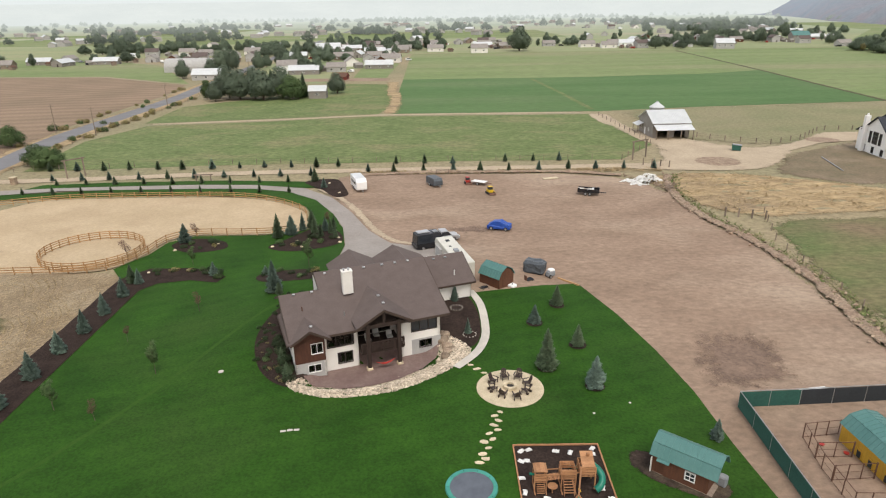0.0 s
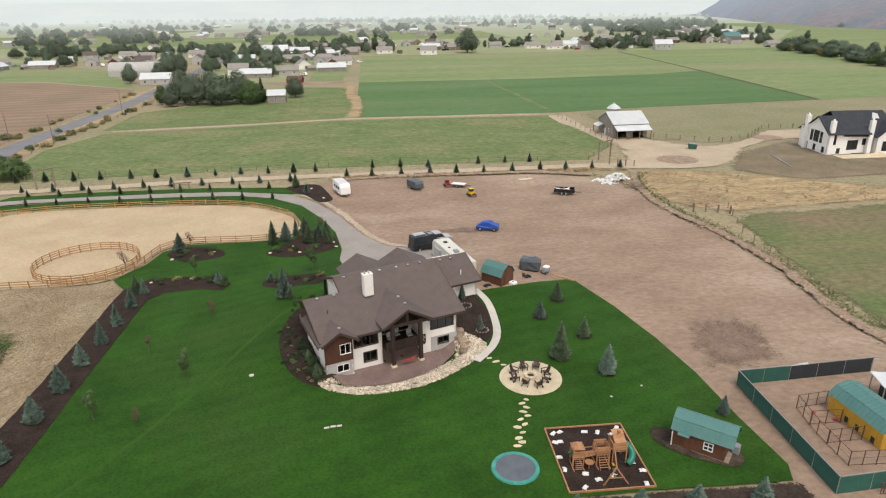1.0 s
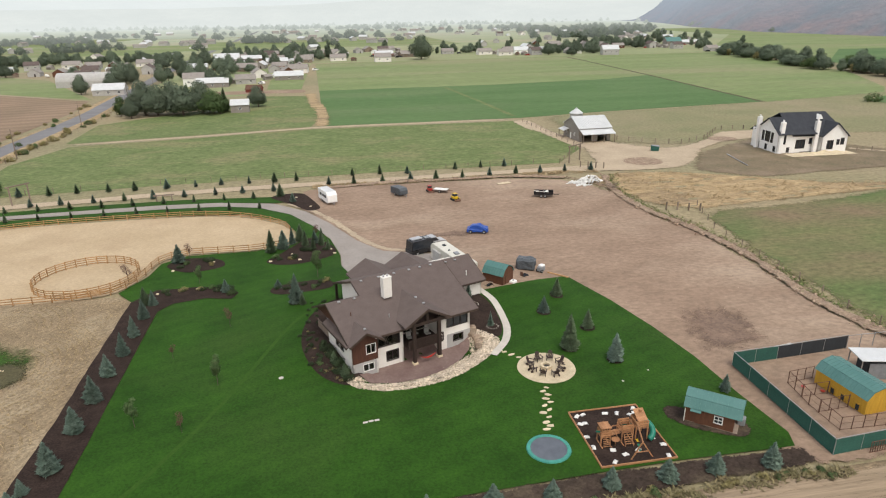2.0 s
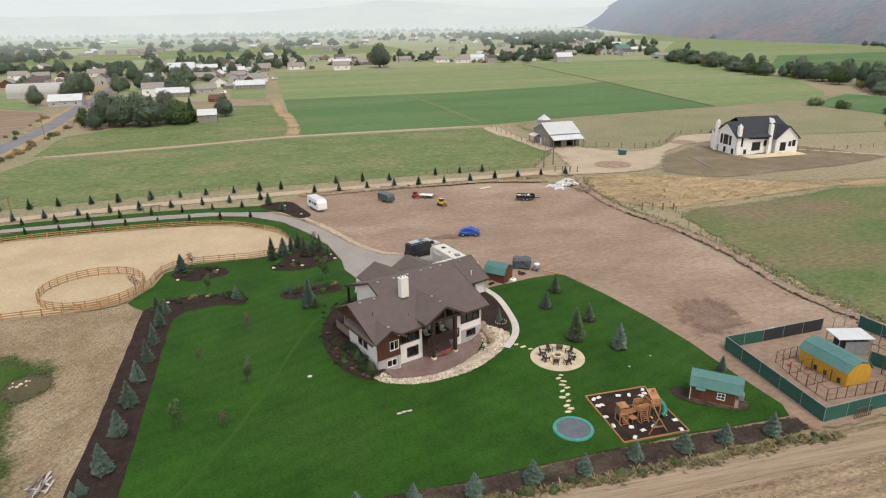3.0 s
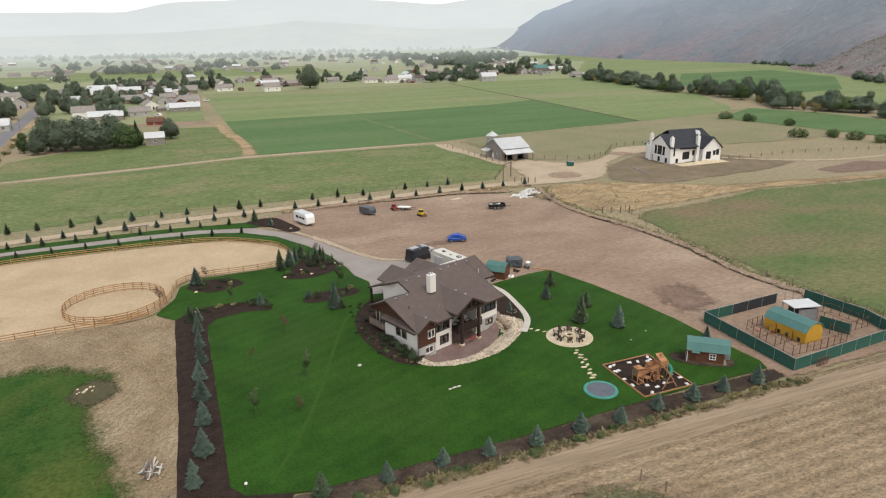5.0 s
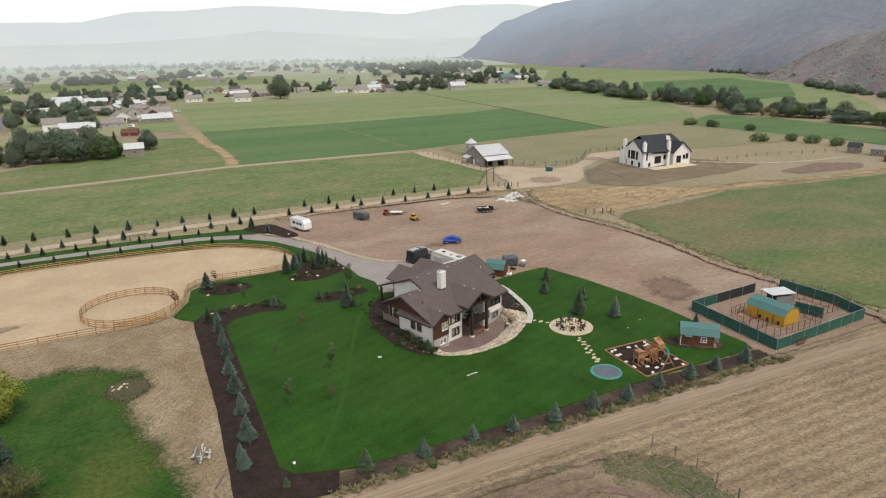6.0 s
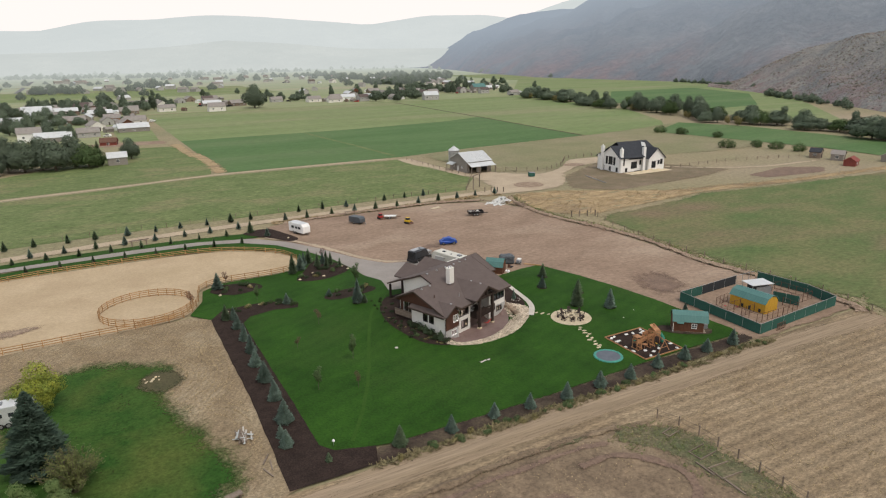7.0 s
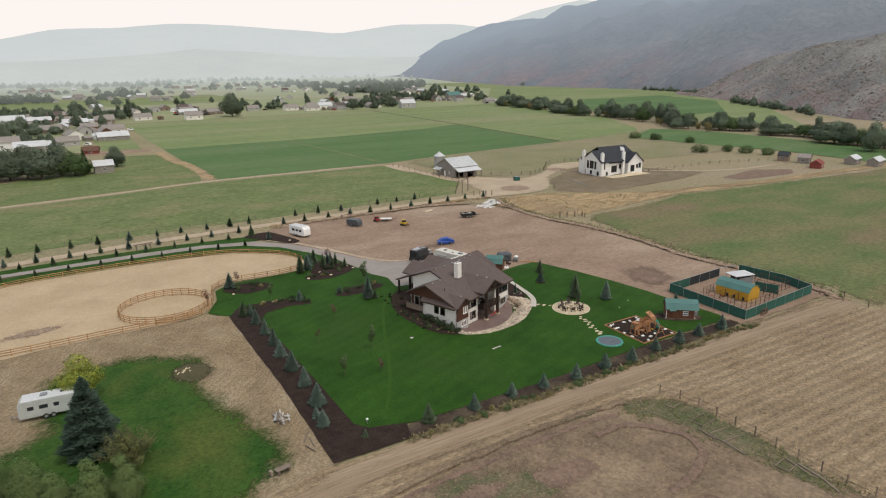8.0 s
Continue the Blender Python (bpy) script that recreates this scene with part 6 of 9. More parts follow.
def put_window(parent, x, y, z, w, h, side, frame_mat, name="window"):
    """A small framed window against a wall face; side: the direction it looks (degrees)."""
    m = Matrix.Translation((x, y, z)) @ Matrix.Rotation(radians(side), 4, "Z")
    bm = lattice(w, h, 0.08, 1, 1, -0.07, 0.01, m @ Matrix.Rotation(radians(90), 4, "Z"))
    win = part(name, bm, frame_mat, parent)
    part("pane", one(box, (0.008, 0, 0), (0.02, w - 0.06, h - 0.06), m=m), M["pane"], win)
    return win


M["clod"] = surface("loose_clods", (0.24, 0.165, 0.115), (0.34, 0.26, 0.19), 0.8, 0.1, 0.4, 0.95, 0.6, 0.03, island=0.35)

# garden playhouse
ph = thing("playhouse_shed", "red-brown playhouse shed with green metal gambrel roof", "shed", pose(19.2, 42.1, 0.14, 0, 0, 50))
part("wall", one(prism, gambrel(2.6, 1.75, 2.5, 2.95), -2.0, 2.55), M["brown_wall"], ph)
gambrel_roof(ph, 2.7, 1.8, 2.55, 3.05, 5.1, 0.12, M["teal_metal"])
put_window(ph, -1.31, -0.6, 1.05, 0.75, 0.75, 180, M["white_frame"])
part("door", one(box, (-1.32, 1.1, 0.85), (0.05, 0.8, 1.55), 0, 0.01), M["brown_wall"], ph)
part("porch_roof", one(slab, [(-1.3, 1.0, 1.75), (-1.3, 2.0, 1.75), (-1.75, 2.0, 1.55), (-1.75, 1.0, 1.55)], 0.05), M["teal_metal"], ph)
part("porch_wall", one(box, (-1.05, 2.5, 0.75), (0.9, 0.08, 1.4), 0, 0.01), M["stucco"], ph, "pale plywood porch panel")
part("floor_frame", one(box, (0, 0.1, 0.02), (2.65, 5.0, 0.16)), M["old_wood"], ph)
part("slide", one(box, (0.6, -2.55, 0.5), (0.7, 0.7, 0.9), 0, 0.1), M["grey_plastic"], ph, "grey plastic box at the wall")

# small storage shed by the garage
ss = thing("storage_shed", "small brown wooden shed with green gambrel roof", "shed", pose(6.75, 79.3, 0.42, 0, 0, 44))
part("wall", one(prism, gambrel(2.9, 2.0, 2.75, 3.2), -1.75, 1.75), M["brown_wall"], ss)
gambrel_roof(ss, 2.95, 2.05, 2.8, 3.3, 3.5, 0.1, M["teal_metal"])
part("door", one(box, (0, -1.78, 1.0), (1.5, 0.05, 1.9), 0, 0.01), M["brown_wall"], ss)

# yellow kennel shed
ks = thing("kennel_shed", "yellow wooden kennel shed with green metal gambrel roof", "shed", pose(35.9, 43.2, 0.2, 0, 0, 5))
part("wall", one(prism, gambrel(3.6, 1.75, 2.45, 2.75), -3.2, 3.2), M["yellow_wall"], ks)
gambrel_roof(ks, 3.65, 1.8, 2.5, 2.85, 6.4, 0.12, M["teal_metal"])
for y in (-2.3, -0.5, 0.8):
    bm = bmesh.new()
    box(bm, (-1.82, y, 0.45), (0.06, 0.62, 0.8))
    dd = part("dog_door", bm, M["yellow_wall"], ks)
    part("flap", one(box, (-1.85, y, 0.42), (0.03, 0.42, 0.62)), M["black_mesh"], dd)

cn = thing("canopy", "flat white metal canopy over a dark kennel box", "canopy", pose(41.3, 46.6, 0.2, 0, 0, -14))
part("roof", one(box, (0, 0, 2.35), (4.4, 3.0, 0.12), 0, 0.02), M["white_roof"], cn)
for x in (-2.0, 2.0):
    for y in (-1.3, 1.3):
        part("post", one(box, (x, y, 1.15), (0.09, 0.09, 2.3)), M["steel"], cn)
part("kennel_box", one(box, (0.4, 0.1, 0.9), (3.0, 2.2, 1.8), 0, 0.02), M["black_mesh"], cn)
part("side_panel", one(box, (0.4, -1.2, 0.95), (3.0, 0.04, 1.9)), M["grey_plastic"], cn)
sc = thing("shade_screen", "green screen panel beside the kennel", "screen", pose(41.8, 41.3, 0.2, 0, 0, -70))
part("panel", one(box, (0, 0, 0.95), (4.2, 0.05, 1.7)), M["green_mesh"], sc)
for x in (-2, 0, 2):
    part("post", one(tube, (x, 0, 0), (x, 0, 1.9), 0.04), M["steel"], sc)
bx = thing("plywood_sheet", "pale board lying outside the pen fence", "board", pose(36, 53.5, 0.22, 0, 0, 8))
part("board", one(box, (0, 0, 0.04), (2.6, 1.5, 0.06)), M["white_paint"], bx)
for x, y in ((32, 45.6), (33.4, 44.4)):
    dish = thing("feed_bowl", "red feed bowl on the pen floor", "bowl", pose(x, y, 0.2), "feed bowls")
    part("bowl", one(tube, (0, 0, 0), (0, 0, 0.12), 0.16, 0.24, 12), M["red_paint"], dish)
pb = thing("wire_crate", "dark wire crate leaning on the screen", "crate", pose(31.6, 35.0, 0.1, 0, 0, 4))
for i in range(9):
    part("wire", one(box, (-1.1 + 0.275 * i, -0.1, 0.6), (0.05, 0.05, 1.2)), M["rust"], pb)
for z in (0.05, 0.6, 1.2):
    part("wire", one(box, (0, -0.1, z), (2.3, 0.06, 0.05)), M["rust"], pb)


# ---- garden things ----
def disc(bm, r, z0, z1, seg=48, r1=None):
    return tube(bm, (0, 0, z0), (0, 0, z1), r, r1 if r1 is not None else r, seg)


tr = thing("trampoline", "in-ground trampoline with teal pad and grey mat", "trampoline", pose(1.75, 41.0, 0.14))
part("mat", one(disc, 1.82, 0.0, 0.10), M["tramp_mat"], tr)
for i in range(10):
    a0 = i * 0.62832
    bm = bmesh.new()
    vs = []
    for k in range(6):
        a = a0 + 0.62832 * 0.985 * k / 5
        vs.append([bm.verts.new((r * math.cos(a), r * math.sin(a), z)) for r, z in ((1.72, 0.1), (1.76, 0.15), (2.06, 0.14), (2.12, 0.0))])
    for k in range(5):
        for j in range(3):
            bm.faces.new((vs[k][j], vs[k][j + 1], vs[k + 1][j + 1], vs[k + 1][j]))
    bmesh.ops.recalc_face_normals(bm, faces=list(bm.faces))
    part("pad", bm, M["teal_pad"], tr)

# fire circle
FX, FY = 6.2, 55.0
fp = tagged(part("fire_circle", one(disc, 3.35, 0.05, 0.21, 56), M["flag"]), "round pale sandstone terrace set in the lawn", "terrace", kind="structure")
fp.location = (FX, FY, land(FX, FY))
pit = thing("fire_pit", "round pale stone fire pit with dark ash", "fire pit", pose(FX, FY, 0.21))
for k in range(2):
    for i in range(12):
        a0 = i * 0.5236 + k * 0.26
        bm = bmesh.new()
        vs = []
        for q in range(4):
            a = a0 + 0.5236 * 0.94 * q / 3
            vs.append([bm.verts.new((r * math.cos(a), r * math.sin(a), z)) for r, z in ((0.42, 0.19 * k), (0.42, 0.19 * k + 0.18), (0.70, 0.19 * k + 0.18), (0.70, 0.19 * k))])
        for q in range(3):
            for j in range(4):
                bm.faces.new((vs[q][j], vs[q][(j + 1) % 4], vs[q + 1][(j + 1) % 4], vs[q + 1][j]))
        bm.faces.new(vs[0])
        bm.faces.new(vs[3][::-1])
        bmesh.ops.recalc_face_normals(bm, faces=list(bm.faces))
        part("stone", bm, M["flag"], pit)
part("ash_bed", one(disc, 0.44, 0.0, 0.16, 20), M["ash"], pit)


def garden_chair():
    ob = thing("garden_chair", "dark brown slatted garden chair round the fire pit", "chair", group="chairs round the fire pit")
    tilt = Matrix.Rotation(radians(-12), 4, "X")
    for i in range(5):
        part("seat_slat", one(box, (0, -0.22 + 0.11 * i, 0.36 - 0.02 * i), (0.56, 0.09, 0.025)), M["dark_chair"], ob)
    back = Matrix.Translation((0, 0.27, 0.3)) @ Matrix.Rotation(radians(-22), 4, "X")
    for i, h in enumerate((0.66, 0.74, 0.78, 0.74, 0.66)):
        part("back_slat", one(box, (-0.22 + 0.11 * i, 0, h / 2), (0.095, 0.025, h), m=back), M["dark_chair"], ob)
    for s in (-1, 1):
        part("arm", one(box, (s * 0.36, 0.0, 0.58), (0.13, 0.72, 0.03)), M["dark_chair"], ob)
        part("leg", one(box, (s * 0.31, -0.27, 0.29), (0.05, 0.09, 0.58)), M["dark_chair"], ob)
        part("leg", one(box, (s * 0.31, 0.3, 0.2), (0.05, 0.30, 0.30), m=tilt), M["dark_chair"], ob)
    return ob


chair = garden_chair()
for i in range(8):
    a = 6.28318 * i / 8 + 0.25
    rr = 1.75 + 0.12 * math.sin(i * 2.3)
    m = pose(FX + rr * math.cos(a), FY + rr * math.sin(a), 0.21, 0, 0, math.degrees(a) - 90 + 8 * math.sin(i * 1.7))
    if i == 0:
        chair.matrix_basis = m
    else:
        copy_thing(chair, m)

# stepping stones
srng = random.Random(8)


def step_stone(x, y, s):
    bm = bmesh.new()
    n = 7
    pts = [(s * srng.uniform(0.75, 1.15) * math.cos(6.283 * i / n), s * 0.55 * srng.uniform(0.75, 1.2) * math.sin(6.283 * i / n), 0.0) for i in range(n)]
    slab(bm, pts, 0.12)
    ob = part("stepping_stone", bm, M["flag"])
    ob.matrix_basis = pose(x, y, land(x, y) + 0.2, 0, 0, srng.uniform(-25, 25))
    return tagged(ob, "pale flat stepping stone in the lawn", "stone", "stepping stones")


for x, y in ((1.9, 59.9), (2.45, 59.5), (3.1, 58.7), (3.75, 57.9), (4.85, 51.0), (4.3, 50.4), (4.6, 49.7), (4.1, 49.0), (4.4, 48.3), (3.6, 47.8), (3.9, 47.0), (3.1, 46.6), (3.4, 45.8), (2.9, 45.0), (3.1, 44.4), (2.5, 43.9)):
    step_stone(x, y, srng.uniform(0.34, 0.46))

# flat covers on the lawn
for x, y in ((-23.9, 58.6), (13.6, 50.6), (17.4, 52.2)):
    cv = thing("valve_cover", "small pale round cover in the lawn", "cover", pose(x, y, land(x, y) + 0.14))
    part("lid", one(disc, 0.28 if x < 0 else 0.12, 0, 0.06, 16), M["concrete"], cv)
cv = thing("drain_grate", "pale concrete strip set in the lawn", "grate", pose(-14.4, 48.6, 0.14, 0, 0, 8))
for i in range(3):
    part("slab", one(box, (-0.6 + 0.6 * i, 0.05 * (i % 2), 0.02), (0.5, 0.28, 0.06), 0, 0.01), M["concrete"], cv)
lp = thing("garden_globe", "small white globe lamp on a short stake", "lamp", pose(-40.2, 39.2, 0.2))
part("stake", one(tube, (0, 0, 0), (0, 0, 0.45), 0.03), M["steel"], lp)
bm = bmesh.new()
bmesh.ops.create_icosphere(bm, subdivisions=2, radius=0.17, matrix=Matrix.Translation((0, 0, 0.58)))
part("globe", bm, M["white_paint"], lp, smooth=True)

# bed stones and boulders
def boulder(x, y, s, key="boulder", label="rough boulder in a garden bed", z=None):
    bm = bmesh.new()
    bmesh.ops.create_icosphere(bm, subdivisions=2, radius=s)
    sd = Vector((x, y, s))
    for v in bm.verts:
        v.co *= 1 + 0.35 * noise.noise(v.co * (1.3 / s) + sd)
        v.co.z *= 0.7
    ob = part("boulder", bm, M[key])
    ob.location = (x, y, (land(x, y) if z is None else z) + 0.25 * s + 0.1)
    return tagged(ob, label, "rock", "garden boulders")


for x, y, s in ((-43.4, 95.6, 0.45), (-37.4, 98.4, 0.4), (-28, 96.6, 0.5), (-23.2, 96.4, 0.5), (-18, 100.6, 0.5), (-17.4, 98.4, 0.45), (-24.6, 99.4, 0.4), (-38, 87.2, 0.45), (-35, 86.6, 0.4), (-43.6, 86.4, 0.4), (-25.6, 85.2, 0.4), (-29.6, 138.8, 0.5), (-25.4, 136.4, 0.5), (-22, 128.4, 0.5)):
    boulder(x, y, 0.62 * s, "flag", "pale rounded stone in a mulch bed")
for u, v, s in ((16.9, -0.2, 0.75), (16.7, 0.9, 0.8), (16.5, -1.2, 0.6), (17.2, 1.8, 0.7), (15.9, -2.0, 0.55), (17.1, -0.9, 0.6)):
    x, y = from_house(u, v)
    boulder(x, y, s, label="brown boulder holding the bank by the patio", z=-0.3 + 0.25 * max(0, v))
for x, y in ((1.2, 71.4), (2.6, 66.0)):
    rg = thing("edging_ring", "ring of pale stones round a shrub", "edging", pose(x, y, land(x, y) + 0.24))
    for i in range(12):
        a = 6.28318 * i / 12
        part("stone", one(box, (0.75 * math.cos(a), 0.75 * math.sin(a), 0.04), (0.16, 0.11, 0.08), math.degrees(a), 0.02), M["concrete"], rg)


# ---- play area ----
def build_play():
    ed = thing("play_area_border", "brown timber border of the play area", "edging", pose(9.2, 41.75, 0.12))
    for c, s in (((0, 4.25, 0.12), (7.4, 0.12, 0.22)), ((0, -4.25, 0.12), (7.4, 0.12, 0.22)), ((3.65, 0, 0.12), (0.12, 8.4, 0.22)), ((-3.65, 0, 0.12), (0.12, 8.4, 0.22))):
        part("timber", one(box, c, s, 0, 0.02), M["cedar"], ed)
    ps = thing("swing_set", "orange-brown cedar climbing set with green slides", "playset", pose(9.2, 41.0, 0.24) @ Matrix.Diagonal((0.88, 0.88, 0.9, 1)))

    def p_box(name, c, s, mat="cedar", rz=0, m=None):
        return part(name, one(box, c, s, rz, 0.0, m), M[mat], ps)

    def tower(x, y, w, deck, top, roof):
        for sx in (-1, 1):
            for sy in (-1, 1):
                p_box("post", (x + sx * w / 2, y + sy * w / 2, top / 2), (0.11, 0.11, top))
        for i in range(6):
            p_box("deck_board", (x - w / 2 + w * (i + 0.5) / 6, y, deck), (w / 6 - 0.02, w, 0.05))
        for sy in (-1, 1):
            for k in range(3):
                p_box("guard_board", (x, y + sy * w / 2, deck + 0.3 + 0.27 * k), (w, 0.04, 0.2))
        for sx in (-1, 1):
            p_box("guard_board", (x + sx * w / 2, y, deck + 0.8), (0.04, w, 0.2))
            p_box("guard_board", (x + sx * w / 2, y, deck + 0.35), (0.04, w, 0.2))
        if roof:
            for k in range(6):
                f = (k + 0.5) / 6
                mm = Matrix.Translation((x, y + w * 0.5 - 1.0 * w * f, top + 0.75 - 0.65 * f)) @ Matrix.Rotation(0.45, 4, "X")
                part("roof_board", one(box, (0, 0, 0), (w * 0.85, w * 0.19, 0.04), m=mm), M["cedar"], ps)
            p_box("roof_vent", (x + 0.1, y + 0.25, top + 0.75), (0.26, 0.26, 0.26))
    tower(1.8, 0.2, 1.35, 1.35, 2.25, True)
    tower(-2.4, -0.2, 1.05, 0.95, 1.65, False)
    tower(0.1, 0.0, 1.25, 1.2, 1.75, False)
    for sx in (-1, 1):
        for sy in (-1, 1):
            p_box("roof_post", (-2.4 + sx * 0.45, -0.2 + sy * 0.45, 1.9), (0.07, 0.07, 0.5))
    for i in range(6):
        p_box("roof_board", (-2.9 + 0.2 * i, -0.2, 2.12 + 0.05 * math.sin(i * 0.63)), (0.19, 1.25, 0.04))
    # bridge, ladders, low frames
    for i in range(9):
        p_box("bridge_board", (-1.75 + 0.14 * i, -0.1, 1.0 + 0.02 * i), (0.12, 0.8, 0.04))
    for s in (-0.5, 0.3):
        bar("bridge_rail", (-1.9, s, 1.5), (-0.5, s, 1.6), 0.05, 0.1, "cedar", ps)
        bar("bridge_rail", (0.7, s, 1.7), (1.2, s, 1.9), 0.05, 0.1, "cedar", ps)
    for i in range(5):
        p_box("ladder_rung", (0.1, -0.75 - 0.12 * i, 1.05 - 0.2 * i), (0.9, 0.09, 0.04))
        p_box("ladder_rung", (-2.4, -0.85 - 0.07 * i, 0.85 - 0.17 * i), (0.7, 0.08, 0.04))
    for s in (-0.45, 0.45):
        bar("ladder_side", (0.1 + s, -0.6, 1.25), (0.1 + s, -1.35, 0.0), 0.05, 0.11, "cedar", ps)
    for x in (-2.9, -1.9, -0.5, 0.7):
        bar("ground_sill", (x, -1.2, 0.05), (x, 0.6, 0.05), 0.09, 0.09, "cedar", ps)
    # swing beam with A-frame
    bar("beam", (1.2, -0.4, 2.15), (0.35, -3.55, 2.0), 0.12, 0.16, "cedar", ps)
    for s in (-1, 1):
        bar("brace", (0.35, -3.5, 2.05), (0.5 + s * 1.2, -3.4, 0.0), 0.1, 0.12, "cedar", ps)
    bar("brace", (-0.2, -3.45, 0.85), (1.2, -3.45, 0.85), 0.06, 0.1, "cedar", ps)
    for k, f in enumerate((0.25, 0.5, 0.78)):
        x, y = 1.2 - 0.85 * f, -0.4 - 3.15 * f
        sw = p_box("swing_seat", (x, y, 0.5), (0.2, 0.45, 0.04), "green_plastic" if k else "yellow_paint")
        for d in (-0.2, 0.2):
            part("rope", one(tube, (x, y + d, 0.5), (x, y + d, 2.05), 0.015, seg=5), M["rust"], sw)
    # tube slide: a bent pipe
    bm = bmesh.new()
    pts = [Vector((2.4 + 0.75 * math.sin(q * 3.0), 0.5 - 0.75 + 0.75 * math.cos(q * 3.0), 1.75 - 1.4 * q)) for q in [i / 12 for i in range(13)]]
    hoops = []
    for i, p in enumerate(pts):
        d = (pts[min(i + 1, 12)] - pts[max(i - 1, 0)]).normalized()
        side = d.cross(Vector((0, 0, 1))).normalized()
        up = side.cross(d)
        hoops.append([bm.verts.new(p + 0.32 * (side * math.cos(w) + up * math.sin(w))) for w in [j * math.tau / 14 for j in range(14)]])
    for h0, h1 in zip(hoops, hoops[1:]):
        for j in range(14):
            bm.faces.new((h0[j], h0[(j + 1) % 14], h1[(j + 1) % 14], h1[j]))
    bmesh.ops.recalc_face_normals(bm, faces=bm.faces[:])
    part("tube_slide", bm, M["green_plastic"], ps, "dark green spiral tube slide", smooth=True)
    # open slide
    bm = bmesh.new()
    for i in range(8):
        q = i / 8
        mm = Matrix.Translation((0.9, 0.8 + 1.5 * q, 1.2 - 1.05 * q + 0.1 * math.sin(q * 6))) @ Matrix.Rotation(-0.55, 4, "X")
        box(bm, (0, 0, 0), (0.5, 0.26, 0.03), m=mm)
        for s in (-1, 1):
            box(bm, (s * 0.26, 0, 0.06), (0.04, 0.26, 0.14), m=mm)
    part("wave_slide", bm, M["green_plastic"], ps, "green open wave slide")
    part("round_table", one(tube, (-1.35, -0.9, 0.72), (-1.35, -0.9, 0.78), 0.45, 0.45, 18), M["cedar"], ps)
    part("table_leg", one(tube, (-1.35, -0.9, 0), (-1.35, -0.9, 0.72), 0.06, 0.06, 8), M["cedar"], ps)
    part("telescope", one(tube, (-2.95, -0.3, 1.5), (-3.35, -0.35, 1.62), 0.09, 0.12, 8), M["green_plastic"], ps)
    br = random.Random(3)
    spots = [(-3.05, 3.45), (-2.4, 3.6), (-0.1, 3.4), (1.1, 3.2), (3.1, 3.7), (2.3, 2.7), (-3.2, 2.15), (-2.7, 2.2), (-3.4, 0.1), (-3.3, -1.5), (-1.7, -2.2), (-0.8, -3.0), (-2.2, -3.8), (2.85, -1.1), (3.3, -2.3), (3.0, -3.9), (2.9, 3.0), (0.6, -2.6)]
    for x, y in spots:
        ob = thing("mulch_bag", "crumpled white plastic mulch bag", "bag", pose(9.2 + x, 41.75 + y, 0.24, 0, 0, br.uniform(0, 180)), "bags in the play area")
        bm = bmesh.new()
        bmesh.ops.create_grid(bm, x_segments=5, y_segments=4, size=0.5)
        for v in bm.verts:
            e = (1 - (abs(v.co.x) * 2) ** 3) * (1 - (abs(v.co.y) * 2) ** 3)
            v.co = Vector((v.co.x * 0.56 + br.uniform(-.05, .05), v.co.y * 0.36 + br.uniform(-.04, .04), 0.05 + 0.13 * max(0, e) + br.uniform(-.02, .03)))
        r = bmesh.ops.extrude_face_region(bm, geom=list(bm.faces))
        for v in r["geom"]:
            if isinstance(v, bmesh.types.BMVert):
                v.co.z = 0.0
        bmesh.ops.recalc_face_normals(bm, faces=list(bm.faces))
        part("bag", bm, M["plastic_film"], ob)


sheet("play_mulch", [(5.6, 37.6), (12.8, 37.6), (12.8, 45.9), (5.6, 45.9)], M["mulch"], 10, "dark mulch floor of the play area", "mulch bed", 2.0)
build_play()


# ---- vehicles ----
def wheel(parent, x, y, r, w=0.24):
    wh = part("wheel", one(tube, (x, y - w / 2, r), (x, y + w / 2, r), r, r, 16), M["tyre"], parent)
    part("rim", one(tube, (x, y - w / 2 - 0.01, r), (x, y + w / 2 + 0.01, r), r * 0.58, r * 0.58, 12), M["steel"], wh)


def car(m, label, paint, length=4.8, width=1.9, height=1.75, pickup=False, category="car"):
    """A car along x: shaped body, glazed cabin, wheels, lights."""
    ob = thing("pickup_truck" if pickup else "car", label, category, m)
    h, w2 = length / 2, width / 2
    body = [(-h, 0.45), (-h + 0.05, 0.98), (-h + 0.25, 1.05), (h - 1.4, 1.05), (h - 0.25, 0.95), (h, 0.75), (h, 0.42), (h - 0.4, 0.32), (-h + 0.4, 0.32)]
    bm = one(prism, body, -w2, w2)
    bmesh.ops.bevel(bm, geom=list(bm.edges), offset=0.06, segments=2, affect="EDGES", profile=0.6)
    part("body", bm, paint, ob)
    a, b = (-0.6, h - 1.3) if pickup else (-h + 0.1, h - 1.3)
    cab = [(a, 1.03), (a + 0.18, height), (b - 0.75, height), (b, 1.03)]
    bm = one(prism, cab, -w2 + 0.1, w2 - 0.1)
    bmesh.ops.bevel(bm, geom=list(bm.edges), offset=0.08, segments=2, affect="EDGES", profile=0.6)
    part("cabin", bm, paint, ob)
    for s in (-1, 1):
        part("side_window", one(prism, [(a + 0.2, 1.1), (a + 0.3, height - 0.12), (b - 0.8, height - 0.12), (b - 0.22, 1.1)], s * (w2 - 0.09) - 0.01, s * (w2 - 0.09) + 0.01), M["pane"], ob)
        for x in (-h * 0.62, h * 0.62):
            wheel(ob, x, s * (w2 - 0.12), 0.37)
        part("headlight", one(box, (h - 0.03, s * (w2 - 0.3), 0.72), (0.1, 0.35, 0.14), 0, 0.02), M["white_paint"], ob)
    return ob


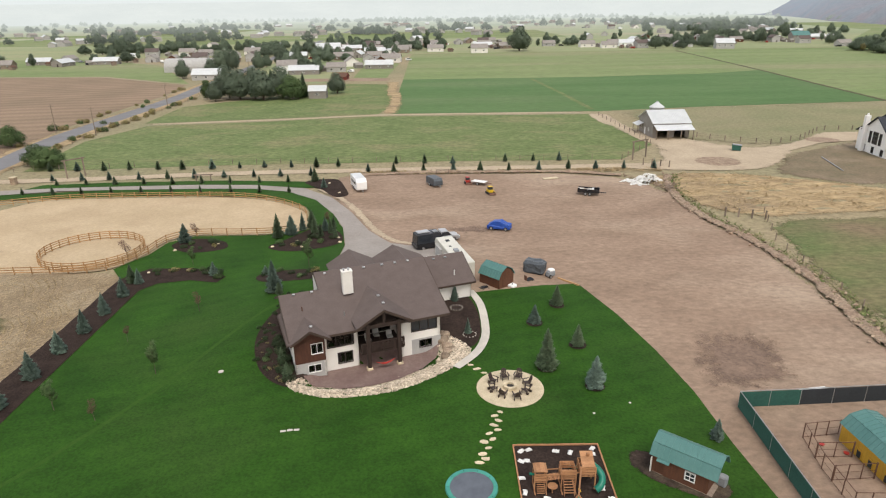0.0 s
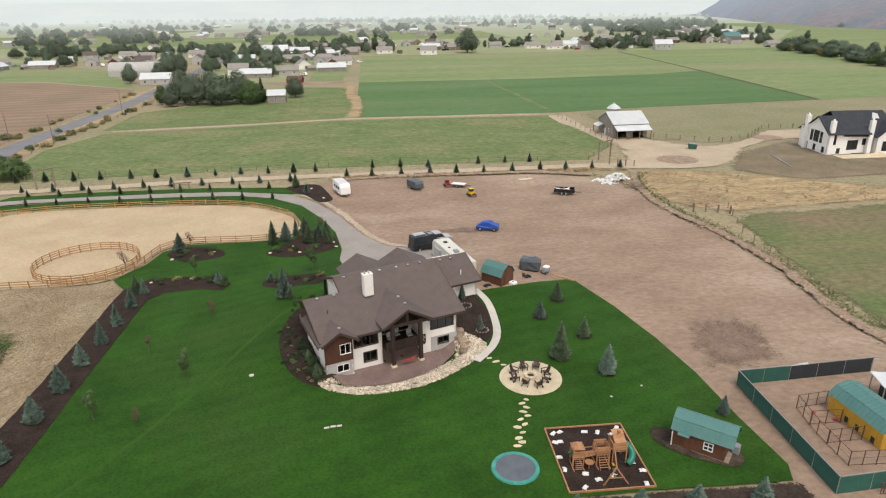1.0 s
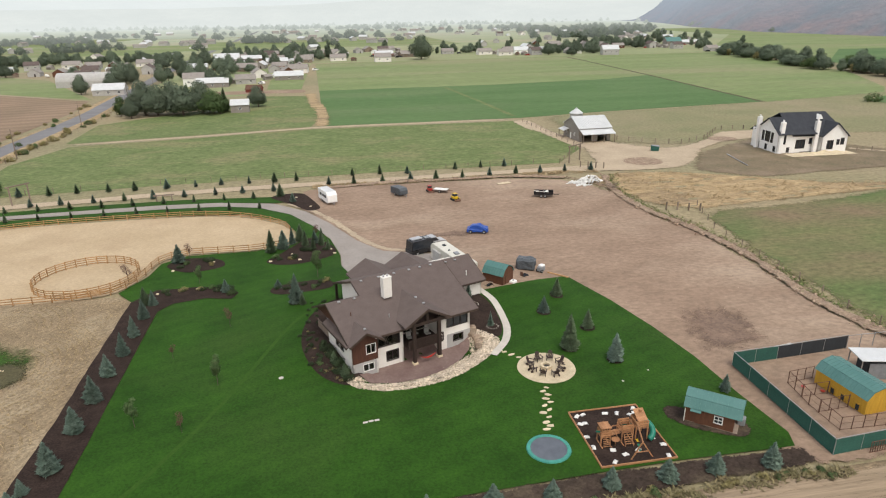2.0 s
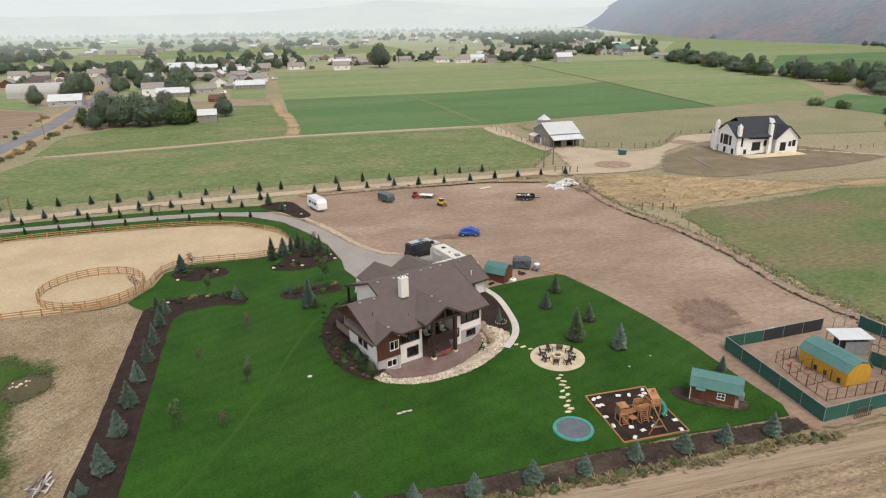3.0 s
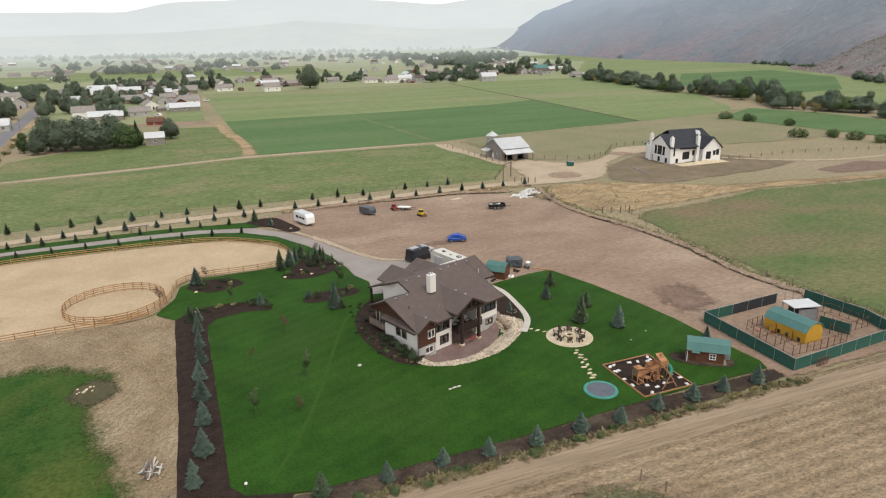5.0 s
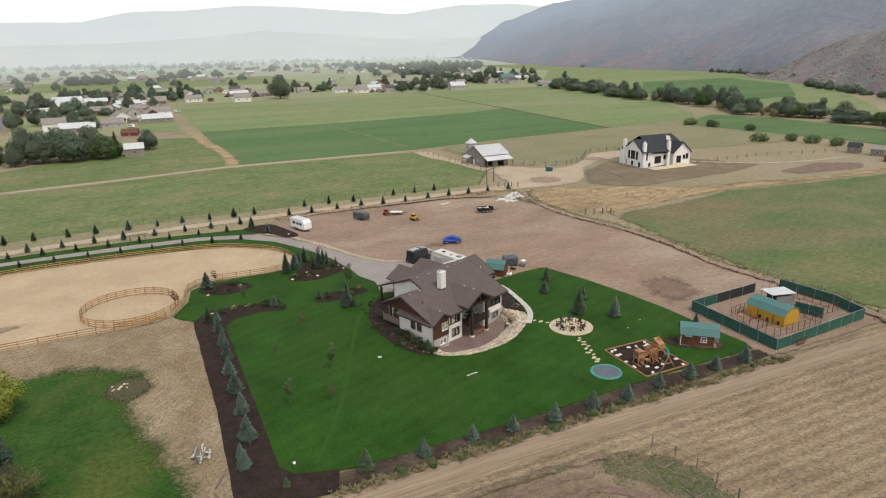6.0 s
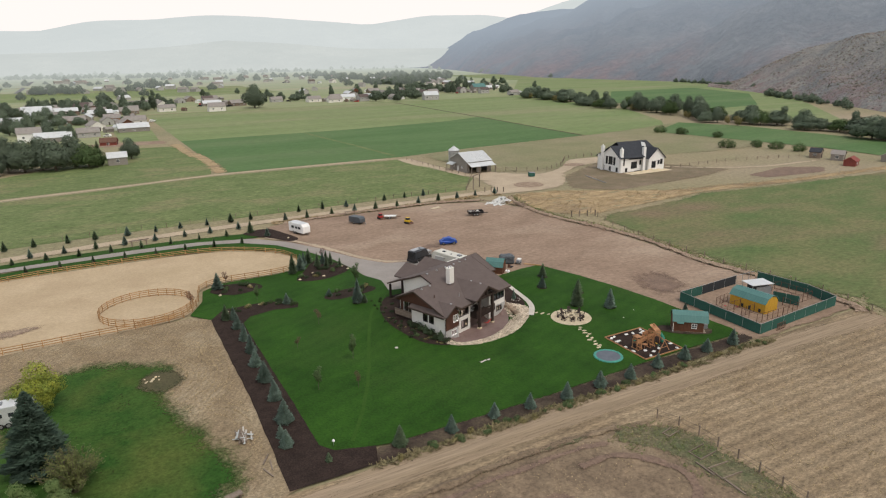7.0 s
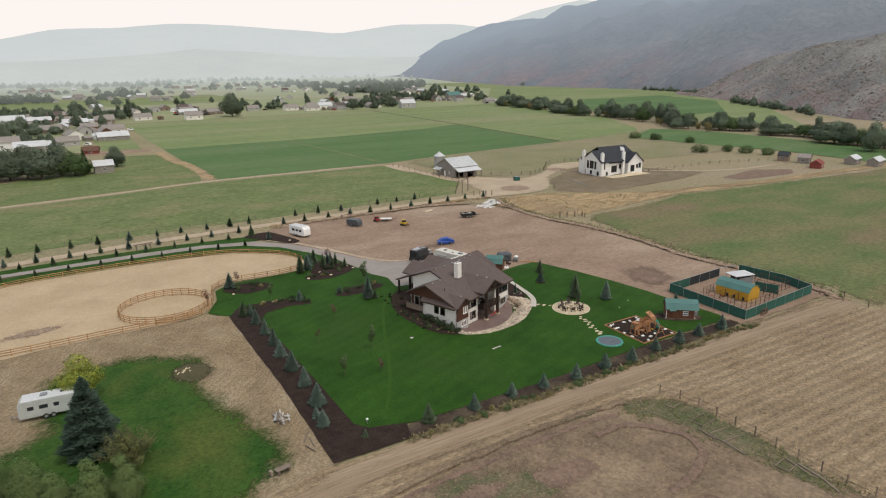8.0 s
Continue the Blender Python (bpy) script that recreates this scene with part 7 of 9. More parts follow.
# covered blue car
bc = thing("covered_car", "car under a crumpled blue tarpaulin on the dirt", "car", pose(9.2, 103.8, 0.16, 0, 0, -17))
bm = one(prism, [(-1.95, 0.3), (-1.98, 0.75), (-1.6, 1.0), (-1.0, 1.5), (0.3, 1.62), (1.2, 1.15), (1.9, 0.95), (2.0, 0.35)], -0.86, 0.86)
bmesh.ops.subdivide_edges(bm, edges=list(bm.edges), cuts=3, use_grid_fill=True)
for v in bm.verts:
    q = noise.noise_vector(v.co * 2.3)
    v.co += q * 0.09
    if v.co.z > 1.0:
        v.co.y *= 0.86
part("tarpaulin", bm, M["tarp"], bc)
for x in (-1.25, 1.25):
    for s in (-1, 1):
        wheel(bc, x, s * 0.78, 0.34)


def trailer_box(m, label, l, w, h, mat, low=0.5, axle=(-0.5, 0.4), nose=0.0, category="trailer", name="trailer", windows=(), roof_mat=None, units=()):
    """A boxy trailer along x with wheels, drawbar, windows and roof units."""
    ob = thing(name, label, category, m)
    prof = [(-l / 2, low), (-l / 2, h - 0.12), (-l / 2 + 0.12, h), (l / 2 - 0.3 - nose, h), (l / 2 - 0.05, h - 0.3 - nose), (l / 2, low + 0.2), (l / 2 - 0.1, low)]
    bm = one(prism, prof, -w / 2, w / 2)
    bmesh.ops.bevel(bm, geom=list(bm.edges), offset=0.05, segments=2, affect="EDGES", profile=0.6)
    part("body", bm, M[mat], ob)
    if roof_mat:
        part("roof", one(box, (-0.1 - nose / 2, 0, h + 0.015), (l - 0.5 - nose, w - 0.12, 0.04), 0, 0.01), M[roof_mat], ob)
    for x in axle:
        for s in (-1, 1):
            wheel(ob, x, s * (w / 2 - 0.1), 0.36)
    part("drawbar", one(box, (l / 2 + 0.5, 0, low - 0.05), (1.2, 0.12, 0.1)), M["steel"], ob)
    part("jack", one(tube, (l / 2 + 0.9, 0, 0), (l / 2 + 0.9, 0, low + 0.3), 0.04), M["steel"], ob)
    for x, z, ww, hh in windows:
        for s in (-1, 1):
            part("window", one(box, (x, s * (w / 2), z), (ww, 0.04, hh), 0, 0.01), M["pane"], ob)
    for x, y, sx, sy, sz in units:
        part("roof_unit", one(box, (x, y, h + sz / 2), (sx, sy, sz), 0, 0.04), M["grey_plastic"] if sz > 0.2 else M["black_mesh"], ob)
    return ob


zg = 0.35
trailer_box(pose(1.1, 85.6, zg + 0.1, 0, 0, 106), "long white motorhome trailer with dark roof vents", 11.5, 2.5, 3.2, "cream", 0.5, (-1.2, -0.2), 0.3, "trailer", "travel_trailer", ((2.5, 1.9, 0.9, 0.7), (-0.5, 1.9, 1.3, 0.7), (4.2, 1.8, 0.7, 1.2)), "cream", ((3.2, 0, 0.7, 0.6, 0.14), (0.8, 0.3, 0.35, 0.35, 0.12), (-1.2, 0, 0.9, 0.7, 0.3)))
sl = thing("awning", "folded pale slide-out awning beside the trailer", "awning", pose(-0.9, 88.2, zg + 0.1, 0, 0, 106))
part("slide_out", one(box, (0, 0.0, 1.6), (2.6, 0.7, 1.9), 0, 0.03), M["stucco_grey"], sl)
van = car(pose(-2.2, 95.2, zg, 0, 0, 24), "black van parked beside the white trailer", M["black_paint"], 6.2, 2.2, 2.6, category="van")
part("roof_box", one(box, (-1.5, 0.2, 2.7), (2.0, 1.2, 0.22), 0, 0.06), M["silver"], van)
part("roof_hatch", one(box, (0.4, -0.2, 2.66), (0.8, 0.9, 0.14), 0, 0.04), M["grey_plastic"], van)
car(pose(-0.6, 98.4, zg - 0.15, 0, 0, 20), "silver pickup truck parked behind the van", M["silver"], 5.6, 1.95, 1.85, True, "truck")
trailer_box(pose(-18.3, 131.4, 0.16, 0, 0, -70), "white horse trailer on the dirt lot", 6.0, 2.2, 2.8, "white_paint", 0.5, (-1.0, 0.0), 0.35, "trailer", "horse_trailer", ((1.5, 1.75, 1.0, 0.55), (0.2, 1.75, 0.9, 0.55), (-1.3, 1.75, 1.1, 0.6)), "white_roof")
trailer_box(pose(-2.3, 133.4, 0.16, 0, 0, -62), "dark slate cargo trailer on the dirt lot", 4.0, 2.0, 1.9, "dark_tarp", 0.4, (-0.3,), 0.2)
# tracked red loader, flatbed, yellow loader
def loader(m, label, paint):
    ob = thing("skid_loader", label, "loader", m)
    for s in (-1, 1):
        part("track", one(box, (0, s * 0.72, 0.32), (2.0, 0.36, 0.62), 0, 0.14), M["tyre"], ob)
    part("body", one(box, (-0.2, 0, 0.85), (1.8, 1.1, 0.75), 0, 0.08), M[paint], ob)
    part("cab", one(box, (-0.05, 0, 1.55), (1.1, 0.95, 0.85), 0, 0.06), M["black_mesh"], ob)
    part("cab_roof", one(box, (-0.05, 0, 2.0), (1.2, 1.02, 0.07), 0, 0.02), M[paint], ob)
    for s in (-1, 1):
        part("lift_arm", one(box, (0.35, s * 0.62, 1.05), (2.0, 0.12, 0.16), m=Matrix.Rotation(0.18, 4, "Y")), M[paint], ob)
    part("bucket", one(prism, [(1.2, 0.1), (1.75, 0.1), (1.3, 0.6), (1.15, 0.5)], -0.85, 0.85), M["rust"], ob)


loader(pose(4.9, 134.6, 0.16, 0, 0, -80) @ Matrix.Diagonal((0.8, 0.8, 0.72, 1)), "red and white compact track loader", "red_paint")
loader(pose(9.2, 126.2, 0.16, 0, 0, -70) @ Matrix.Diagonal((0.85, 0.85, 0.78, 1)), "yellow compact loader on the dirt lot", "yellow_paint")
fb = thing("flatbed_trailer", "flat pale-decked utility trailer", "trailer", pose(7.4, 133.8, 0.16, 0, 0, -30))
part("deck", one(box, (0, 0, 0.62), (3.6, 1.9, 0.1), 0, 0.02), M["old_wood"], fb)
part("load", one(box, (0, 0, 0.7), (3.2, 1.7, 0.08), 0, 0.02), M["plastic_film"], fb)
for s in (-1, 1):
    wheel(fb, 0, s * 0.95, 0.33)
part("drawbar", one(box, (2.3, 0, 0.5), (1.2, 0.1, 0.1)), M["rust"], fb)
dt = thing("dump_trailer", "black dump trailer heaped with pale scrap", "trailer", pose(29, 124.8, 0.16, 0, 0, -18))
for c, s in (((0, 0, 0.62), (4.2, 2.0, 0.1)), ((0, 0.98, 0.95), (4.2, 0.06, 0.65)), ((0, -0.98, 0.95), (4.2, 0.06, 0.65)), ((-2.1, 0, 0.95), (0.06, 2.0, 0.65)), ((2.1, 0, 0.95), (0.06, 2.0, 0.65))):
    part("panel", one(box, c, s), M["black_paint"], dt)
for x in (-0.5, 0.35):
    for s in (-1, 1):
        wheel(dt, x, s * 1.1, 0.37)
part("drawbar", one(box, (2.8, 0, 0.55), (1.4, 0.12, 0.12)), M["black_paint"], dt)
hr = random.Random(9)
for i in range(14):
    mm = Matrix.Translation((hr.uniform(-1.7, 1.7), hr.uniform(-.7, .7), 0.95 + hr.uniform(0, .35))) @ Euler((hr.uniform(-.4, .4), hr.uniform(-.4, .4), hr.uniform(0, 3))).to_matrix().to_4x4()
    part("scrap", one(box, (0, 0, 0), (hr.uniform(0.5, 1.4), hr.uniform(0.15, 0.5), 0.06), m=mm), M["plastic_film"] if i % 2 else M["old_wood"], dt)
# covered round thing, machine, plank, tank, grill near the shed
cvd = thing("covered_equipment", "equipment under a slate-grey tarpaulin", "equipment", pose(12.6, 84.2, 0.3, 0, 0, -25))
bm = bmesh.new()
box(bm, (0, 0, 1.0), (3.0, 2.0, 1.9), 0, 0.3)
bmesh.ops.subdivide_edges(bm, edges=list(bm.edges), cuts=3, use_grid_fill=True)
for v in bm.verts:
    v.co += noise.noise_vector(v.co * 1.9) * 0.13
    v.co.z = max(0.02, v.co.z)
part("cover", bm, M["dark_tarp"], cvd)
gn = thing("generator", "pale blue-grey generator on the dirt", "generator", pose(14.6, 82.6, 0.3, 0, 0, 30))
part("housing", one(box, (0, 0, 0.55), (1.2, 0.8, 0.8), 0, 0.12), M["grey_plastic"], gn)
part("hood", one(box, (0.1, 0, 1.05), (0.9, 0.75, 0.25), 0, 0.08), M["white_paint"], gn)
for s in (-1, 1):
    wheel(gn, -0.3, s * 0.45, 0.25, 0.14)
for p, q in (((15.6, 82.2), (18.0, 79.6)), ((7.9, 82.2), (11.2, 81.3))):
    pl = thing("beam", "long pale timber beam lying on the dirt", "beam", group="loose beams")
    bar("timber", (*p, 0.28), (*q, 0.28), 0.22, 0.18, "rail", pl)
mw = thing("mower", "small black garden mower beside the shed", "mower", pose(11.4, 81.0, 0.25, 0, 0, 30))
part("deck", one(box, (0, 0, 0.35), (1.1, 0.8, 0.35), 0, 0.06), M["black_paint"], mw)
part("handle", one(box, (-0.6, 0, 0.75), (0.06, 0.6, 0.7), 0, 0.02, Matrix.Identity(4)), M["rust"], mw)
for x in (-0.4, 0.4):
    for s in (-1, 1):
        wheel(mw, x, s * 0.42, 0.2, 0.12)
gr = thing("quad_bike", "small black quad bike by the garage wall", "quad bike", pose(5.0, 77.5, 0.5, 0, 0, 35))
part("body", one(box, (0, 0, 0.55), (1.2, 0.45, 0.35), 0, 0.1), M["black_paint"], gr)
part("seat", one(box, (-0.2, 0, 0.78), (0.6, 0.3, 0.14), 0, 0.05), M["tyre"], gr)
part("handlebar", one(box, (0.35, 0, 0.95), (0.05, 0.7, 0.05)), M["steel"], gr)
for x in (-0.45, 0.45):
    for s in (-1, 1):
        wheel(gr, x, s * 0.4, 0.28, 0.2)
tk = thing("water_tank", "white plastic cage tank beside the shed", "tank", pose(8.8, 78.2, 0.3, 0, 0, 40))
part("tank", one(box, (0, 0, 0.5), (1.0, 0.9, 0.8), 0, 0.1), M["white_paint"], tk)
part("cap", one(tube, (0, 0, 0.9), (0, 0, 0.97), 0.12, seg=12), M["black_mesh"], tk)
part("pallet", one(box, (0, 0, 0.06), (1.1, 1.0, 0.12)), M["old_wood"], tk)


# rubble heap of white sheeting and branches
def heap(name, label, x, y, rx, ry, h, mat, seed):
    bm = bmesh.new()
    bmesh.ops.create_grid(bm, x_segments=22, y_segments=18, size=1.0)
    for v in bm.verts:
        r = math.hypot(v.co.x, v.co.y)
        z = max(0.0, 1 - r * r) * (0.6 + 0.9 * noise.noise((v.co.x * 3, v.co.y * 3, seed)))
        v.co = Vector((v.co.x * rx, v.co.y * ry, h * max(-0.05, z) + 0.1))
    ob = part(name, bm, M[mat])
    ob.location = (x, y, 0.02)
    return tagged(ob, label, "heap", kind="stuff" if mat == "berm" else "")


def sheeting(x, y, rx, ry, h, n, seed):
    """A tangle of crumpled plastic strips over a low heap of earth."""
    rnd = random.Random(seed)
    ob = thing("sheeting_heap", "tangled heap of crumpled white plastic sheeting", "heap", pose(x, y, 0.1), "sheeting heaps")
    for i in range(n):
        bm = bmesh.new()
        a, ln, w = rnd.uniform(-0.7, 0.7) + (1.6 if i % 4 == 0 else 0), rnd.uniform(1.2, 3.2), rnd.uniform(0.25, 0.8)
        c = Vector((rnd.gauss(0, rx * 0.45), rnd.gauss(0, ry * 0.45), 0))
        up = h * max(0.1, 1 - (c.x / rx) ** 2 - (c.y / ry) ** 2) * rnd.uniform(0.3, 1.0)
        prev = None
        for k in range(9):
            q = k / 8 - 0.5
            m = c + Vector((math.cos(a) * ln * q, math.sin(a) * ln * q, max(0.05, up * (1 - 2.4 * q * q) + rnd.uniform(-.1, .14))))
            s = Vector((-math.sin(a), math.cos(a), rnd.uniform(-.5, .5))) * w * rnd.uniform(0.3, 0.6)
            pair_ = [bm.verts.new(m - s), bm.verts.new(m + Vector((0, 0, rnd.uniform(0, .18)))), bm.verts.new(m + s)]
            for v in pair_:
                v.co.z = max(0.03, v.co.z)
            if prev:
                for j in (0, 1):
                    bm.faces.new((prev[j], pair_[j], pair_[j + 1], prev[j + 1]))
            prev = pair_
        part("strip", bm, M["plastic_film"], ob)


sheeting(43.6, 134.2, 3.4, 2.4, 2.0, 46, 3)
sheeting(39.8, 134.6, 2.2, 0.9, 0.4, 9, 7)
sheeting(41.0, 131.6, 1.8, 0.8, 0.3, 6, 12)
heap("dirt_heap", "heap of loose brown earth", 37, 130.6, 2.0, 1.4, 0.9, "berm", 5)
heap("dirt_heap", "heap of earth and roots", 45, 128, 3.2, 2.4, 1.2, "berm", 8)
heap("dirt_heap", "small scatter of dug earth", 36.0, 123.2, 2.2, 1.2, 0.3, "berm", 12)
hr = random.Random(21)
br = thing("branch_pile", "tangled pile of grey branches and sticks", "branches", pose(45.5, 127.5, 0.6))
for i in range(34):
    a, ln = hr.uniform(0, 6.3), hr.uniform(0.8, 2.4)
    c = Vector((hr.gauss(0, 1.3), hr.gauss(0, 1.0), hr.uniform(0, 0.7)))
    d = Vector((math.cos(a), math.sin(a), hr.uniform(-.3, .3))) * ln / 2
    bar("branch", c - d, c + d, 0.07, 0.07, "old_wood", br)
bl = thing("sheet_pile", "stack of pale boards on the dirt lot", "boards", pose(23.4, 137.8, 0.2, 0, 0, 10))
for i in range(3):
    part("board", one(box, (-1.1 + 1.1 * i, 0.1 * i, 0.05), (1.2, 1.4, 0.08), 4 * i), M["flag"], bl)
sp = thing("pipe", "long pale irrigation pipe lying in the weeds", "pipe")
part("pipe", one(tube, (93, 155, 0.2), (90, 141, 0.2), 0.12), M["steel"], sp)

# yard: caravan, wood pile, pallet
trailer_box(pose(-73.6, 62.9, 0.16, 0, 0, 176), "white caravan with dark windows parked on straw", 6.6, 2.3, 2.75, "caravan", 0.5, (-0.4, 0.4), 0.15, "caravan", "caravan", ((1.9, 1.75, 0.7, 0.5), (0.5, 1.75, 0.95, 0.5), (-0.9, 1.75, 0.6, 0.5)), "white_roof", ((0.4, 0, 0.8, 0.7, 0.25), (-1.6, 0, 0.4, 0.4, 0.12)))
wp = thing("wood_pile", "jumbled pile of weathered white and grey boards", "wood pile", pose(-49.0, 45.9, 0.2, 0, 0, 82))
for i in range(46):
    r = hr.random() ** 0.7
    mm = Matrix.Translation((hr.gauss(0, 0.5), hr.gauss(0, 0.32), 0.08 + 0.6 * (1 - r) * hr.random())) @ Matrix.Rotation(hr.gauss(0, 0.13) + (1.2 if i % 15 == 0 else 0), 4, "Z") @ Matrix.Rotation(hr.uniform(-.06, .06), 4, "Y")
    part("board", one(box, (0, 0, 0), (hr.uniform(0.9, 2.5), hr.uniform(0.1, 0.24), 0.05), m=mm), M[("caravan", "old_wood", "old_wood", "concrete", "old_wood")[i % 5]], wp)
for i, (x, y) in enumerate(((-47.6, 40.2), (-47.3, 38.9), (-47.9, 37.7))):
    lt = thing("timber", "short grey timber leaning at the bed's corner", "timber", pose(x, y, 0.2, 0, 0, 60 + 25 * i), "loose timbers")
    bar("timber", (-0.9, 0, 0.05), (0.9, 0, 0.12), 0.14, 0.12, "old_wood", lt)
pt = thing("picnic_table", "old grey wooden table on straw ground", "table", pose(-51.9, 35.0, 0.2, 0, 0, 12))
for i in range(4):
    part("top_board", one(box, (0, -0.3 + 0.2 * i, 0.62), (1.7, 0.18, 0.05)), M["old_wood"], pt)
for s in (-1, 1):
    part("leg", one(box, (s * 0.6, 0, 0.3), (0.1, 0.7, 0.6)), M["old_wood"], pt)
part("bench", one(box, (-1.25, 0.3, 0.4), (0.3, 0.5, 0.5)), M["old_wood"], pt)
# corral: frames of old garden beds
for (x, y), (lx, ly), r in (((-5.4, 22.6), (1.8, 0.9), 10), ((-5.3, 18.2), (2.6, 1.6), 5), ((-5.8, 14.8), (2.8, 1.9), -4), ((-5.4, 7.6), (2.0, 1.4), 8)):
    gb = thing("garden_bed_frame", "broken weathered timber bed frame in weeds", "bed frame", pose(x, y, 0.22, 0, 0, r), "old bed frames")
    for a, b in (((-lx / 2, -ly / 2, 0), (lx / 2, -ly / 2, 0)), ((-lx / 2, ly / 2, 0), (lx / 2, ly / 2, 0)), ((-lx / 2, -ly / 2, 0), (-lx / 2, ly / 2, 0))):
        bar("board", a, b, 0.08, 0.22, "old_wood", gb)
for i, (x, y, ln, r) in enumerate(((-4.6, 6.6, 3.4, 80), (-4.2, 5.6, 3.0, 84), (-4.6, 3.6, 3.0, 70), (-7.4, 16, 2.4, 88), (-7.2, 12.5, 2.6, 86))):
    lg = thing("timber", "weathered timber lying in the corral weeds", "timber", pose(x, y, 0.24, 0, 0, r), "loose timbers")
    bar("timber", (-ln / 2, 0, 0), (ln / 2, 0, 0), 0.2, 0.14, "old_wood", lg)
# utility poles
for x, y, h in ((-110, 201, 9), (-126, 207, 9), (-112, 262, 9.5), (-113, 330, 9.5), (-118, 400, 9.5)):
    up = thing("utility_pole", "weathered wooden utility pole beside the road", "pole", pose(x, y, 0), "utility poles")
    part("shaft", one(tube, (0, 0, -0.1), (0, 0, h), 0.15, 0.1, 8), M["old_wood"], up)
    part("crossarm", one(box, (0, 0, h - 0.7), (2.2, 0.12, 0.12)), M["old_wood"], up)
dp = thing("dumpster", "green metal dumpster on the gravel drive", "dumpster", pose(76, 164.5, 0.12, 0, 0, -20))
part("bin", one(prism, [(-1.0, 0.1), (1.0, 0.1), (1.15, 1.3), (-1.15, 1.5)], -0.8, 0.8), M["green_mesh"], dp)
part("lid", one(box, (0, 0, 1.48), (2.2, 1.7, 0.08), m=Matrix.Rotation(0.09, 4, "Y")), M["grey_plastic"], dp)
# patio and deck furniture
dz = 1.44
for u, v, nm, lab in ((8.2, 1.6, "deck_chair", "pale cushioned deck chair"), (9.3, 2.2, "deck_chair", "pale cushioned deck chair"), (10.6, 1.4, "deck_chair", "pale cushioned deck chair")):
    x, y = from_house(u, v)
    dc = thing(nm, lab + " on the timber deck", "chair", pose(x, y, dz, 0, 0, 21), "deck chairs")
    part("seat", one(box, (0, 0, 0.38), (0.65, 0.65, 0.16), 0, 0.04), M["stucco_grey"], dc)
    part("back", one(box, (0, 0.3, 0.75), (0.65, 0.14, 0.6), 0, 0.04), M["stucco_grey"], dc)
    for sx in (-1, 1):
        for sy in (-1, 1):
            part("leg", one(box, (sx * 0.28, sy * 0.28, 0.15), (0.06, 0.06, 0.3)), M["dark_chair"], dc)
hm = thing("hammock", "red and white hammock slung under the deck", "hammock", pose(*from_house(9.4, -0.9), -0.78, 0, 0, 21))
bm = bmesh.new()
rows_ = []
for i in range(13):
    q = -1 + 2 * i / 12
    rows_.append([bm.verts.new((1.35 * q, s * (0.24 * (1 - q * q) + 0.02), 0.75 + 0.5 * q * q + 0.1 * abs(s))) for s in (-1, -0.4, 0.4, 1)])
for a, b in zip(rows_, rows_[1:]):
    for j in range(3):
        bm.faces.new((a[j], b[j], b[j + 1], a[j + 1]))
bmesh.ops.transform(bm, matrix=Matrix.Diagonal((0.8, 0.7, 0.85, 1)), verts=list(bm.verts))
part("cloth", bm, M["red_paint"], hm)

# stones in the yard hollow, clods along the banks
hr = random.Random(44)
for k in range(9):
    boulder(-57.2 + hr.uniform(-1.2, 2.2), 66.2 + hr.uniform(-.6, .6), hr.uniform(0.12, 0.22), "flag", "small pale stone in the yard hollow", 0.1)
clods = []
for x, y in spaced(along([(50, 140), (46.5, 128), (46, 112), (49, 98), (50.5, 82), (49, 64), (52, 44), (50, 32)], 6), 0.22):
    clods.append((x + hr.gauss(0, 0.9), y + hr.gauss(0, 0.9), 0.35, hr.uniform(0.08, 0.32)))
for x, y in spaced(along([(-20, 143), (-5, 145), (12, 144.5), (27, 144), (40, 139.5), (47, 128)], 6), 0.3):
    clods.append((x + hr.gauss(0, 0.8), y + hr.gauss(0, 0.8), 0.3, hr.uniform(0.08, 0.28)))
for k in range(260):
    clods.append((hr.uniform(-18, 48), hr.uniform(56, 142), 0.14, hr.uniform(0.03, 0.10)))
clods = [c for c in clods if not (c[0] < 26 and c[1] < 84)]
tagged(scattered("earth_clods", hr, clods, M["clod"]), "loose clods and stones on the dirt", "stones", kind="stuff")
wb = thing("white_board", "white sheet of board leaning on the pen fence", "board", pose(35.3, 53.0, 0.2, 0, 0, 4))
part("board", one(box, (0, 0, 0.35), (2.4, 1.1, 0.05), m=Matrix.Rotation(radians(12), 4, "X")), M["white_paint"], wb)
part("prop", one(box, (0, 0.3, 0.15), (2.0, 0.1, 0.3)), M["old_wood"], wb)


# ---- tufts of straw and weeds ----
def tufts(name, label, spots, mat, seed):
    """Little fans of blades at (x, y, z, height), joined."""
    rnd = np.random.default_rng(seed)
    p = np.array(spots)
    n, k = len(p), 4
    a = rnd.uniform(0, 6.283, (n, k))
    ln = p[:, 3:4] * rnd.uniform(0.6, 1.2, (n, k))
    tip = np.stack((np.cos(a) * ln * 0.85, np.sin(a) * ln * 0.85, ln * 0.55), -1)
    w = np.stack((-np.sin(a), np.cos(a), np.zeros_like(a)), -1) * (ln * 0.22)[..., None]
    base = np.repeat(p[:, None, :3], k, 1)
    vs = np.stack((base + w, base - w, base + tip), 2).reshape(-1, 3)
    fs = np.arange(len(vs)).reshape(-1, 3)
    return tagged(new(name, from_lists(name, vs.tolist(), fs.tolist(), M[mat])), label, "tufts", kind="stuff")


